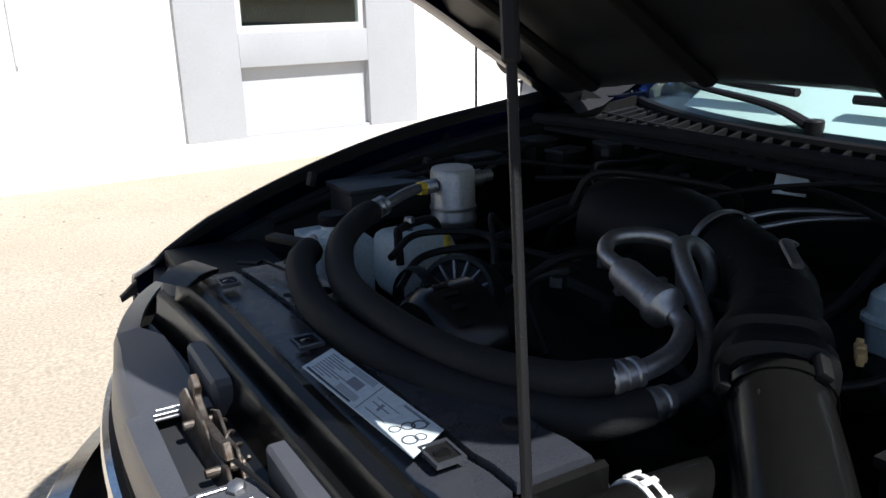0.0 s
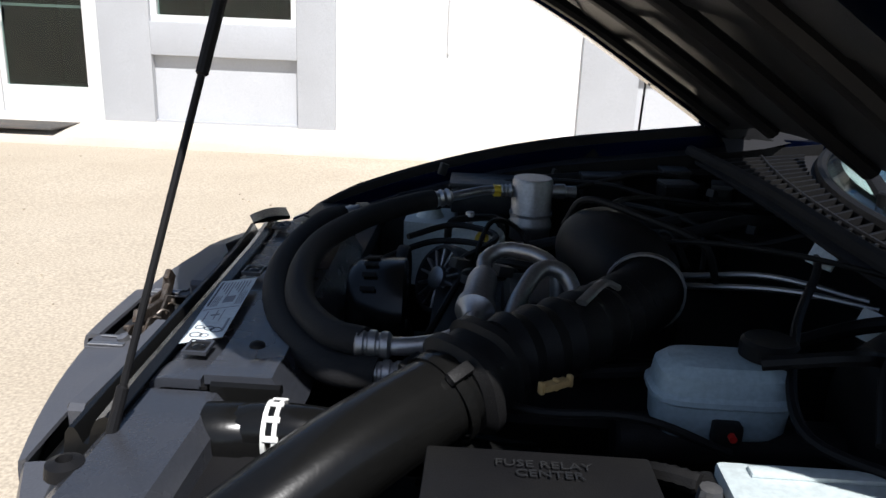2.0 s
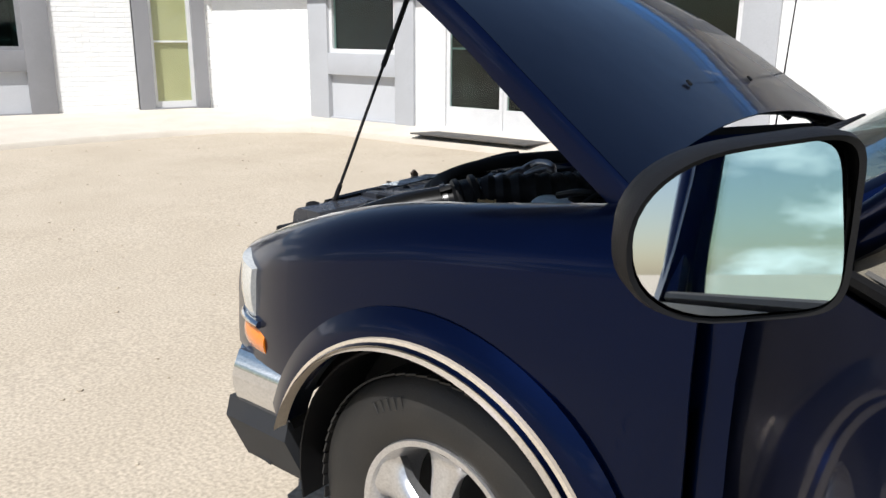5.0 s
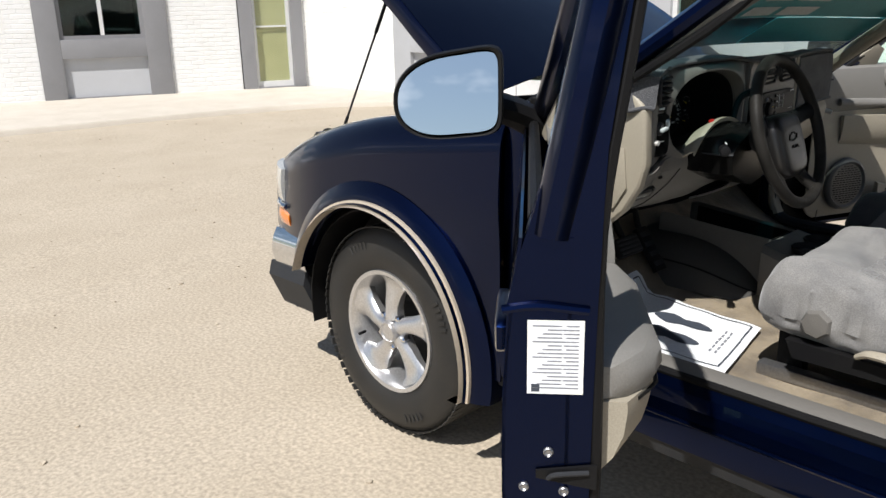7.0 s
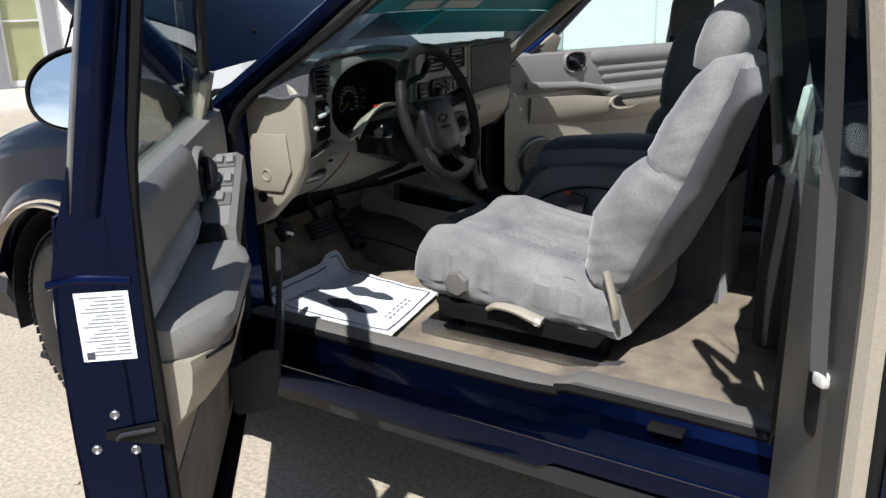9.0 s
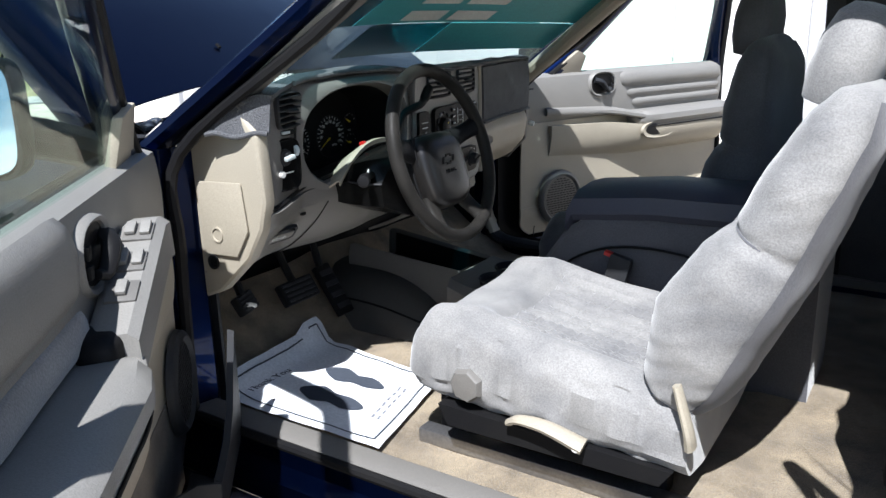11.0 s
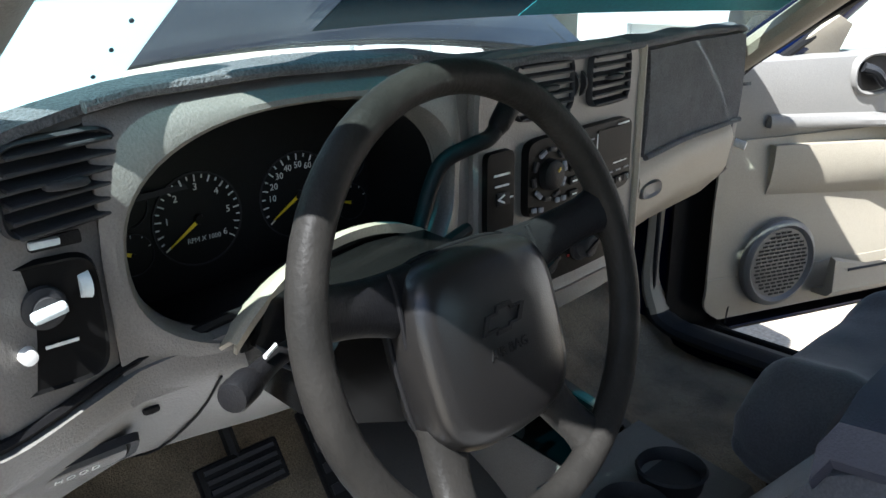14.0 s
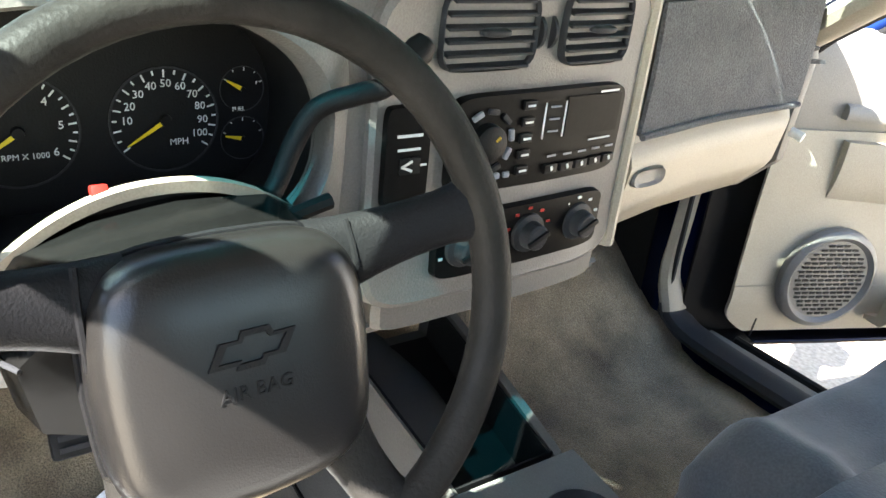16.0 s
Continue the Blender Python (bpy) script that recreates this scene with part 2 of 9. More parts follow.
CARPETD = mat("grey_carpet", (0.2, 0.18, 0.155), 0.98, vary=0.3, tint=(0.09, 0.08, 0.07), scale=9, fine=0.25, fscale=420, bump=0.8, dist=0.004)
DASHCARPET = mat("grey_dash_carpet", (0.085, 0.087, 0.093), 0.97, vary=0.3, tint=(0.05, 0.052, 0.058), scale=22, fine=0.4, fscale=380, bump=0.8, dist=0.003, sheen=0.08)
MILKY = mat("milky_plastic", (0.5, 0.56, 0.56), 0.4, vary=0.2, tint=(0.38, 0.44, 0.46), scale=10, bump=0.1)
BRAKEFLUID = mat("bluish_plastic", (0.34, 0.42, 0.46), 0.4, vary=0.2, tint=(0.26, 0.33, 0.38), scale=10, bump=0.1)
BRASS = mat("tan_plastic", (0.42, 0.28, 0.12), 0.5)
YELLOW = mat("yellow_plastic", (0.6, 0.42, 0.03), 0.45)
REDP = mat("red_plastic", (0.45, 0.02, 0.015), 0.35)
WHITEP = mat("white_plastic", (0.7, 0.7, 0.68), 0.5, vary=0.2, tint=(0.5, 0.48, 0.42), scale=25)
ORANGE = mat("orange_ceramic", (0.7, 0.22, 0.05), 0.4)
LEATHER = mat("grey_leather", (0.0225, 0.021, 0.019), 0.48, vary=0.4, tint=(0.012, 0.0115, 0.0105), scale=20, bump=0.45, bscale=260, dist=0.0012, spec=0.1)
HUMPVINYL = mat("dark_grey_vinyl", (0.060, 0.058, 0.055), 0.55, vary=0.2, tint=(0.042, 0.040, 0.037), scale=7, bump=0.25, fscale=420)
BELT = mat("grey_webbing", (0.13, 0.125, 0.12), 0.7, vary=0.1, bump=0.4, fscale=600)
NEEDLE = mat("yellow_needle", (0.75, 0.55, 0.02), 0.5, bump=0)
WHITEPRINT = mat("white_print", (0.7, 0.72, 0.7), 0.6, bump=0)

# ---- building helpers ----


def thing(name, at=(0, 0, 0), label="", category="", group="", kind=""):
    ob = new(name)
    ob.location = at
    ob.empty_display_size = 0.1
    return tagged(ob, label, category, group, kind)


def mesh_of(name, bm, material, smooth=35.0):
    me = bpy.data.meshes.new(name)
    bmesh.ops.recalc_face_normals(bm, faces=bm.faces)
    for f in bm.faces:
        f.smooth = smooth > 0
    lim = radians(smooth)
    for e in bm.edges:
        if len(e.link_faces) != 2 or e.calc_face_angle(0) > lim:
            e.smooth = False
    bm.to_mesh(me)
    bm.free()
    me.materials.append(material)
    return me


def part(name, bm, material, parent=None, label="", smooth=35.0):
    """Links a bmesh, drawn in world metres, as one mesh object under a thing or a part."""
    ob = new(name, mesh_of(name, bm, material, smooth))
    if parent:
        ob.parent = parent
        ob.matrix_parent_inverse = world_of(parent).inverted()
    return tagged(ob, label)


def world_of(ob):
    m = Matrix.LocRotScale(ob.location, ob.rotation_euler.to_quaternion(), ob.scale)
    if ob.parent:
        return world_of(ob.parent) @ ob.matrix_parent_inverse @ m
    return m


def solid(name, bm, material, label="", category="", group="", kind="", smooth=35.0):
    return tagged(part(name, bm, material, None, "", smooth), label, category, group, kind)


def bevelled(bm, width, seg=2, angle=30.0):
    if width > 0:
        es = [e for e in bm.edges if len(e.link_faces) == 2 and e.calc_face_angle(0) > radians(angle)]
        bmesh.ops.bevel(bm, geom=es, offset=width, segments=seg, affect="EDGES", profile=0.6, clamp_overlap=True)
    return bm


def add(bm, other):
    """Joins another bmesh into bm."""
    me = bpy.data.meshes.new("tmp")
    other.to_mesh(me)
    other.free()
    bm.from_mesh(me)
    bpy.data.meshes.remove(me)
    return bm


def box(c, s, rot=(0, 0, 0), bevel=0.0, seg=2, taper=None):
    """A box round c of size s; taper scales the top's x and y."""
    bm = bmesh.new()
    bmesh.ops.create_cube(bm, size=1.0)
    if taper:
        for v in bm.verts:
            if v.co.z > 0:
                v.co.x *= taper[0]
                v.co.y *= taper[1]
    bmesh.ops.transform(bm, matrix=Matrix.Diagonal((*s, 1)), verts=bm.verts)
    bevelled(bm, bevel, seg)
    bmesh.ops.transform(bm, matrix=pose(*c, *rot), verts=bm.verts)
    return bm


def span(a, b, bevel=0.0, seg=2):
    """A box from corner a to corner b."""
    c = [(p + q) / 2 for p, q in zip(a, b)]
    return box(c, [abs(q - p) for p, q in zip(a, b)], bevel=bevel, seg=seg)


def moved(bm, m):
    bmesh.ops.transform(bm, matrix=m, verts=bm.verts)
    return bm


def axis_frame(d):
    d = Vector(d).normalized()
    up = Vector((0, 0, 1)) if abs(d.z) < 0.95 else Vector((1, 0, 0))
    r = d.cross(up).normalized()
    return r, r.cross(d).normalized(), d


def lathe(p0, way, profile, n=32, caps=True):
    """A turned form: rows of (distance along way from p0, radius)."""
    bm = bmesh.new()
    p0 = Vector(p0)
    r, u, d = axis_frame(way)
    rings = []
    for h, rad in profile:
        if rad < 1e-5:
            rings.append([bm.verts.new(p0 + d * h)])
        else:
            rings.append([bm.verts.new(p0 + d * h + (r * math.cos(k * math.tau / n) + u * math.sin(k * math.tau / n)) * rad) for k in range(n)])
    for a, b in zip(rings, rings[1:]):
        for k in range(n):
            q = [a[k % len(a)], a[(k + 1) % n % len(a)], b[(k + 1) % n % len(b)], b[k % len(b)]]
            q = list(dict.fromkeys(q))
            if len(q) > 2:
                bm.faces.new(q)
    for ring in (rings[0], rings[-1]):
        if caps and len(ring) > 2:
            bm.faces.new(ring)
    return bm


def rod(a, b, r, r2=None, n=16, bevel=0.0):
    a, b = Vector(a), Vector(b)
    h = (b - a).length
    r2 = r if r2 is None else r2
    if bevel:
        return lathe(a, b - a, [(0, r - bevel), (bevel, r), (h - bevel, r2), (h, r2 - bevel)], n)
    return lathe(a, b - a, [(0, r), (h, r2)], n)


def curve_points(pts, per=8, closed=False):
    """A smooth line through pts."""
    P = [Vector(p) for p in pts]
    n = len(P)
    out = []
    for i in range(n if closed else n - 1):
        if closed:
            a, b, c, d = P[i - 1], P[i], P[(i + 1) % n], P[(i + 2) % n]
        else:
            b, c = P[i], P[i + 1]
            a = P[i - 1] if i else b * 2 - c
            d = P[i + 2] if i + 2 < n else c * 2 - b
        for k in range(per):
            t = k / per
            out.append(0.5 * ((2 * b) + (c - a) * t + (2 * a - 5 * b + 4 * c - d) * t * t + (3 * b - a - 3 * c + d) * t ** 3))
    if not closed:
        out.append(P[-1])
    return out


def tube(pts, r, n=12, per=8, closed=False, ridges=0.0, flat=1.0, smooth=True, up=None):
    """A round bar along pts; r may be a number or a function of the share of its length; ridges makes it a bellows."""
    C = curve_points(pts, per, closed) if smooth else [Vector(p) for p in pts]
    bm = bmesh.new()
    m = len(C)
    rings = []
    side = None
    for i, p in enumerate(C):
        q0, q1 = C[i - 1] if (i or closed) else C[0], C[(i + 1) % m] if (i + 1 < m or closed) else C[-1]
        d = (q1 - q0).normalized()
        if side is None:
            side = axis_frame(d)[0] if up is None else d.cross(Vector(up)).normalized()
        side = (side - d * side.dot(d)).normalized()
        upv = side.cross(d)
        t = i / max(1, m - 1)
        rad = r(t) if callable(r) else r
        rad *= 1 + (ridges if i % 2 else 0)
        rings.append([bm.verts.new(p + side * math.cos(k * math.tau / n) * rad + upv * math.sin(k * math.tau / n) * rad * flat) for k in range(n)])
    pairs = list(zip(rings, rings[1:])) + ([(rings[-1], rings[0])] if closed else [])
    for a, b in pairs:
        for k in range(n):
            bm.faces.new((a[k], a[(k + 1) % n], b[(k + 1) % n], b[k]))
    if not closed:
        bm.faces.new(rings[0])
        bm.faces.new(rings[-1])
    return bm


def loft(rows, closed=False, caps=False, ring=False):
    """A skin over rows of points; closed joins each row's ends, ring joins the last row to the first."""
    bm = bmesh.new()
    R = [[bm.verts.new(p) for p in row] for row in rows]
    n = len(R[0])
    for a, b in list(zip(R, R[1:])) + ([(R[-1], R[0])] if ring else []):
        for k in range(n if closed else n - 1):
            bm.faces.new((a[k], a[(k + 1) % n], b[(k + 1) % n], b[k]))
    if caps:
        bm.faces.new(R[0])
        bm.faces.new(R[-1])
    return bm


def skin(fn, us, vs, thick=0.0):
    """A sheet from fn(u, v), with thickness if given."""
    bm = loft([[fn(u, v) for v in vs] for u in us])
    if thick:
        bmesh.ops.recalc_face_normals(bm, faces=bm.faces)
        bmesh.ops.solidify(bm, geom=bm.faces[:], thickness=thick)
    return bm


def slab(outline, way, bevel=0.0, seg=2):
    """A flat outline of 3D points pushed out along way."""
    bm = bmesh.new()
    f = bm.faces.new([bm.verts.new(p) for p in outline])
    ext = bmesh.ops.extrude_face_region(bm, geom=[f])
    bmesh.ops.translate(bm, vec=Vector(way), verts=[v for v in ext["geom"] if isinstance(v, bmesh.types.BMVert)])
    bmesh.ops.recalc_face_normals(bm, faces=bm.faces)
    return bevelled(bm, bevel, seg)


def steps(a, b, n):
    return [a + (b - a) * i / (n - 1) for i in range(n)]


def lerp(a, b, t):
    return a + (b - a) * t


def ramp(x, *pairs):
    """Piecewise straight line through pairs of (x, value)."""
    for (x0, y0), (x1, y1) in zip(pairs, pairs[1:]):
        if x <= x1:
            return y0 + (y1 - y0) * max(0.0, (x - x0) / (x1 - x0))
    return pairs[-1][1]


def frame_ring(outer, inner, way):
    """A flat ring between two outlines of equal count, pushed out along way."""
    bm = bmesh.new()
    w = Vector(way)
    o = [[bm.verts.new(Vector(p) + w * k) for p in outer] for k in (0, 1)]
    i = [[bm.verts.new(Vector(p) + w * k) for p in inner] for k in (0, 1)]
    n = len(outer)
    for k in range(n):
        j = (k + 1) % n
        bm.faces.new((o[0][k], o[0][j], i[0][j], i[0][k]))
        bm.faces.new((o[1][k], o[1][j], i[1][j], i[1][k]))
        bm.faces.new((o[0][k], o[0][j], o[1][j], o[1][k]))
        bm.faces.new((i[0][k], i[0][j], i[1][j], i[1][k]))
    return bm


def oval(c, rx, rz, ax, az, n=24, power=2.0):
    """Points of a rounded outline round c in the plane of the unit vectors ax and az."""
    c, ax, az = Vector(c), Vector(ax), Vector(az)
    out = []
    for k in range(n):
        t = k * math.tau / n
        ct, st = math.cos(t), math.sin(t)
        out.append(c + ax * rx * math.copysign(abs(ct) ** (2 / power), ct) + az * rz * math.copysign(abs(st) ** (2 / power), st))
    return out


def text_mesh(words, size, m, depth=0.0006, spacing=1.0):
    """Words in the built-in font as a bmesh, centred at m, readable from m's +z side."""
    cu = bpy.data.curves.new("words", "FONT")
    cu.body, cu.size, cu.extrude, cu.align_x, cu.align_y, cu.resolution_u = words, size, depth / 2, "CENTER", "CENTER", 2
    cu.space_character = spacing
    ob = bpy.data.objects.new("words", cu)
    me = ob.to_mesh()
    bm = bmesh.new()
    bm.from_mesh(me)
    ob.to_mesh_clear()
    bpy.data.objects.remove(ob)
    bpy.data.curves.remove(cu)
    return moved(bm, m)


def facing(c, out, up=(0, 0, 1)):
    """A pose at c whose +z looks along out and whose +y is near up."""
    z = Vector(out).normalized()
    x = Vector(up).cross(z).normalized()
    y = z.cross(x)
    m = Matrix((x, y, z)).transposed().to_4x4()
    m.translation = Vector(c)
    return m


def pillow(c, size, power=4.0, n=20, rows=10, squash=1.0):
    """A soft rounded block."""
    bm = bmesh.new()
    out = []
    for i in range(rows + 1):
        ph = math.pi * i / rows - math.pi / 2
        cz, sz = math.cos(ph), math.sin(ph)
        z = math.copysign(abs(sz) ** (2 / power), sz) * size[2] / 2
        k = abs(cz) ** (2 / power)
        out.append([(c[0] + q.x * k, c[1] + q.y * k, c[2] + z) for q in oval((0, 0, 0), size[0] / 2, size[1] / 2, (1, 0, 0), (0, 1, 0), n, power)])
    bm = loft(out[1:-1], closed=True, caps=True)
    return bm

# ---- the yard and the building ----
bm = bmesh.new()
xs = sorted(set([-600, -150, -60, -30] + [-16 + 0.5 * i for i in range(65)] + [30, 60, 150, 600]))
ys = sorted(set([-600, -150, -60, -30] + [-12 + 0.5 * i for i in range(45)] + [20, 60, 150, 600]))
def ground_z(x, y):
    """The yard rises a little under the truck."""
    d = math.hypot(max(0.0, abs(x - 1.2) - 2.6), max(0.0, abs(y) - 1.6))
    k = max(0.0, 1 - d / 3.0)
    return 0.034 * k * k * (3 - 2 * k)


grid = [[bm.verts.new((x, y, (noise.noise((x * 0.6, y * 0.6, 3)) * 0.015 * (ground_z(x, y) < 0.03) - 0.004 + ground_z(x, y)) if abs(x) < 16 and -12 <= y < 10 else 0.0)) for y in ys] for x in xs]
for a, b in zip(grid, grid[1:]):
    for k in range(len(ys) - 1):
        bm.faces.new((a[k], b[k], b[k + 1], a[k + 1]))
solid("ground", bm, GRAVEL, "pale cream compacted gravel yard, sunlit", "ground", kind="structure")

# loose stones
bm = bmesh.new()
for i in range(420):
    x, y = random.uniform(-9, 3.5), random.uniform(-4, 5.4)
    if -1.2 < x < 4.2 and -1.0 < y < 1.0:
        continue
    r = random.uniform(0.004, 0.014)
    st = bmesh.new()
    bmesh.ops.create_icosphere(st, subdivisions=1, radius=r)
    for v in st.verts:
        v.co *= random.uniform(0.75, 1.2)
        v.co.z *= 0.6
    add(bm, moved(st, pose(x, y, noise.noise((x * 0.6, y * 0.6, 3)) * 0.015 * (ground_z(x, y) < 0.03) + ground_z(x, y) - 0.001)))
solid("gravel_stones", bm, GRAVEL, "scattered small pale stones lying on the gravel", "gravel", kind="stuff")

# main wall: a local frame with x along the wall and y into the building
WALL_TURN = 1.3
MAIN = pose(-10.85, 6.36, 0.0, 0, 0, WALL_TURN)
WING = pose(-10.85, 6.36, 0.0, 0, 0, 71.6 + 180)
PAVE = 0.13


def wall_x(x):
    return (x + 10.85) / math.cos(radians(WALL_TURN))


def brick_rows(s0, s1, z0, z1, frame_m, skip=()):
    """Vertices and faces of painted brick faces that stand proud of their joints."""
    verts, faces = [], []
    h, w, j = 0.075, 0.215, 0.008
    row = 0
    z = z0
    while z < z1 - 0.02:
        s = s0 - (w / 2 if row % 2 else 0)
        while s < s1:
            a, b, c, d = max(s, s0) + j / 2, min(s + w, s1) - j / 2, z + j / 2, min(z + h, z1) - j / 2
            if b - a > 0.03:
                k = len(verts)
                p = -0.003 - random.random() * 0.003
                e = 0.004
                verts += [(a, 0, c), (b, 0, c), (b, 0, d), (a, 0, d), (a + e, p, c + e), (b - e, p, c + e), (b - e, p, d - e), (a + e, p, d - e)]
                faces += [(k + 4, k + 5, k + 6, k + 7), (k, k + 1, k + 5, k + 4), (k + 1, k + 2, k + 6, k + 5), (k + 2, k + 3, k + 7, k + 6), (k + 3, k, k + 4, k + 7)]
            s += w
        z += h
        row += 1
    return [tuple(frame_m @ Vector(v)) for v in verts], faces


WALL_H = 3.0
wall_main = thing("wall_main", MAIN.translation, "white painted brick facade of a low commercial building", "wall", kind="structure")
wall_wing = thing("wall_wing", WING.translation, "white painted brick side wing of the building", "wall", kind="structure")


def wall_piece(owner, frame_m, s0, s1, z0, z1, low=0.0):
    part("wall_panel", moved(span((s0, 0, z0), (s1, 0.25, z1)), frame_m), WHITEWALL, owner)
    v, f = brick_rows(s0, s1, z0 + low, z1, frame_m)
    me = bpy.data.meshes.new("brick_course")
    me.from_pydata(v, [], f)
    me.materials.append(WHITEWALL)
    ob = new("brick_course", me)
    ob.parent = owner
    ob.matrix_parent_inverse = world_of(owner).inverted()
    tagged(ob, kind="stuff")


def window_bay(frame_m, s0, s1, p0, p1, name, label, panes=1, item_row=False, dark=GREYTRIM):
    """A grey stucco bay standing proud of the wall, with a window over a sunk panel."""
    bay = thing(name, frame_m @ Vector(((s0 + s1) / 2, 0, PAVE)), label, "window", kind="structure")
    zp0, zp1, zw0, zw1 = PAVE + 0.02, 0.775, 1.085, 2.35
    pr = -0.05
    for a, b in ((s0, p0), (p1, s1)):
        part("pilaster", moved(span((a, pr, 0.0), (b, 0.25, WALL_H), 0.006), frame_m), dark, bay)
    part("window_sill", moved(span((p0, pr, zp1), (p1, 0.25, zw0), 0.006), frame_m), dark, bay)
    part("lintel", moved(span((p0, pr, zw1), (p1, 0.25, WALL_H), 0.006), frame_m), dark, bay)
    part("lower_panel", moved(span((p0, 0.035, 0.0), (p1, 0.25, zp1)), frame_m), GREYPANEL, bay)
    part("plinth", moved(span((p0, pr + 0.03, 0.0), (p1, 0.1, zp0)), frame_m), dark, bay)
    ring = lambda a, b, c, d, y: [(a, y, c), (b, y, c), (b, y, d), (a, y, d)]
    fb = frame_ring(ring(p0, p1, zw0, zw1, 0), ring(p0 + 0.06, p1 - 0.06, zw0 + 0.06, zw1 - 0.06, 0), (0, 0.08, 0))
    wf = part("window_frame", moved(fb, frame_m), ALUFRAME if dark is GREYTRIM else dark, bay)
    for k in range(1, panes):
        m = lerp(p0, p1, k / panes)
        part("mullion", moved(span((m - 0.03, 0.0, zw0 + 0.06), (m + 0.03, 0.08, zw1 - 0.06)), frame_m), ALUFRAME, wf)
    for k in range(panes):
        a, b = lerp(p0 + 0.06, p1 - 0.06, k / panes), lerp(p0 + 0.06, p1 - 0.06, (k + 1) / panes)
        part("pane", moved(span((a, 0.045, zw0 + 0.06), (b, 0.051, zw1 - 0.06)), frame_m), GLASS, wf)
    # the shell's near-black colour makes the room dark
    back = part("dark_interior", moved(room_shell(p0 + 0.01, p1 - 0.01, 0.12, 1.6, zw0 - 0.2, zw1 + 0.1), frame_m), DARKFILL, bay)
    return bay


def room_shell(a, b, y0, y1, c, d):
    """Five inner faces of a small room behind an opening."""
    bm = bmesh.new()
    v = [bm.verts.new(p) for p in ((a, y0, c), (b, y0, c), (b, y1, c), (a, y1, c), (a, y0, d), (b, y0, d), (b, y1, d), (a, y1, d))]
    for q in ((0, 1, 2, 3), (4, 5, 6, 7), (0, 3, 7, 4), (1, 2, 6, 5), (2, 3, 7, 6)):
        bm.faces.new([v[i] for i in q])
    return bm


X = wall_x
NEAR_BRICKS = {-1.69: 0.66, -6.42: -5.97}
window_bay(MAIN, X(-8.48), X(-6.42), X(-8.08), X(-6.76), "window_1", "tall dark window in a grey stucco bay with a sunk panel below")
window_bay(MAIN, X(-3.96), X(-1.69), X(-3.46), X(-2.06), "window_2", "dark shop window in a grey stucco bay beside the double door")
bay3 = window_bay(MAIN, X(0.65), X(3.05), X(1.20), X(2.50), "window_3", "dark shop window with small ornaments along its sill")
for a, b in ((-10.85, -8.48), (-6.42, -5.97), (-1.69, 0.66), (3.05, 9.0)):
    wall_piece(wall_main, MAIN, X(a), X(b), 0.0, WALL_H, 24 * 0.075 if a in NEAR_BRICKS else 0.0)
part("wall_panel", moved(span((X(-5.97), 0, 2.45), (X(-3.96), 0.25, WALL_H)), MAIN), WHITEWALL, wall_main)
# thin movement joint
part("conduit", moved(rod((X(-0.62), -0.02, 0.9), (X(-0.62), -0.02, 3.6), 0.012), MAIN), ALUFRAME, wall_main)

# window ornaments
for k in range(11):
    s = X(1.38) + k * 0.125 + random.uniform(-0.02, 0.02)
    c = MAIN @ Vector((s, 0.165, 1.05))
    hgt = random.uniform(0.05, 0.11)
    orn = thing("window_ornament", c, "small autumn pumpkin ornament standing in the shop window", "ornament", "window ornaments")
    m1 = (ORANGE, WHITEP, YELLOW, ORANGE, RUST)[k % 5]
    bm = bmesh.new()
    for q in range(8):
        sp = bmesh.new()
        bmesh.ops.create_uvsphere(sp, u_segments=8, v_segments=6, radius=hgt * 0.32)
        add(bm, moved(sp, Matrix.Translation(c + Vector((math.cos(q * math.tau / 8) * hgt * 0.25, math.sin(q * math.tau / 8) * hgt * 0.25, hgt * 0.3)))))
    part("body", bm, m1, orn)
    part("stem", rod(c + Vector((0, 0, hgt * 0.5)), c + Vector((0.005, 0, hgt * 0.85)), hgt * 0.09, hgt * 0.06, 8), RUST, orn)
part("sill_shelf", moved(span((X(1.31), 0.1, 0.98), (X(2.74), 0.3, 1.045)), MAIN), ALUFRAME, bay3)

# double glass door
dd = thing("door_1", MAIN @ Vector((X(-5.0), 0, PAVE)), "pair of white aluminium framed glass entrance doors, closed", "door", kind="structure")
d0, d1, dz0, dz1 = X(-5.95), X(-4.02), PAVE + 0.03, 2.40
rg = lambda a, b, c, d, y: [(a, y, c), (b, y, c), (b, y, d), (a, y, d)]
part("door_frame", moved(frame_ring(rg(d0 - 0.02, d1 + 0.06, 0.1, 2.46, -0.02), rg(d0 + 0.06, d1 - 0.04, dz0, dz1, -0.02), (0, 0.12, 0)), MAIN), ALUFRAME, dd)
part("dark_interior", moved(room_shell(d0 + 0.0, d1, 0.11, 3.2, 0.1, 2.6), MAIN), DARKFILL, dd)
mid = (d0 + d1) / 2 + 0.01
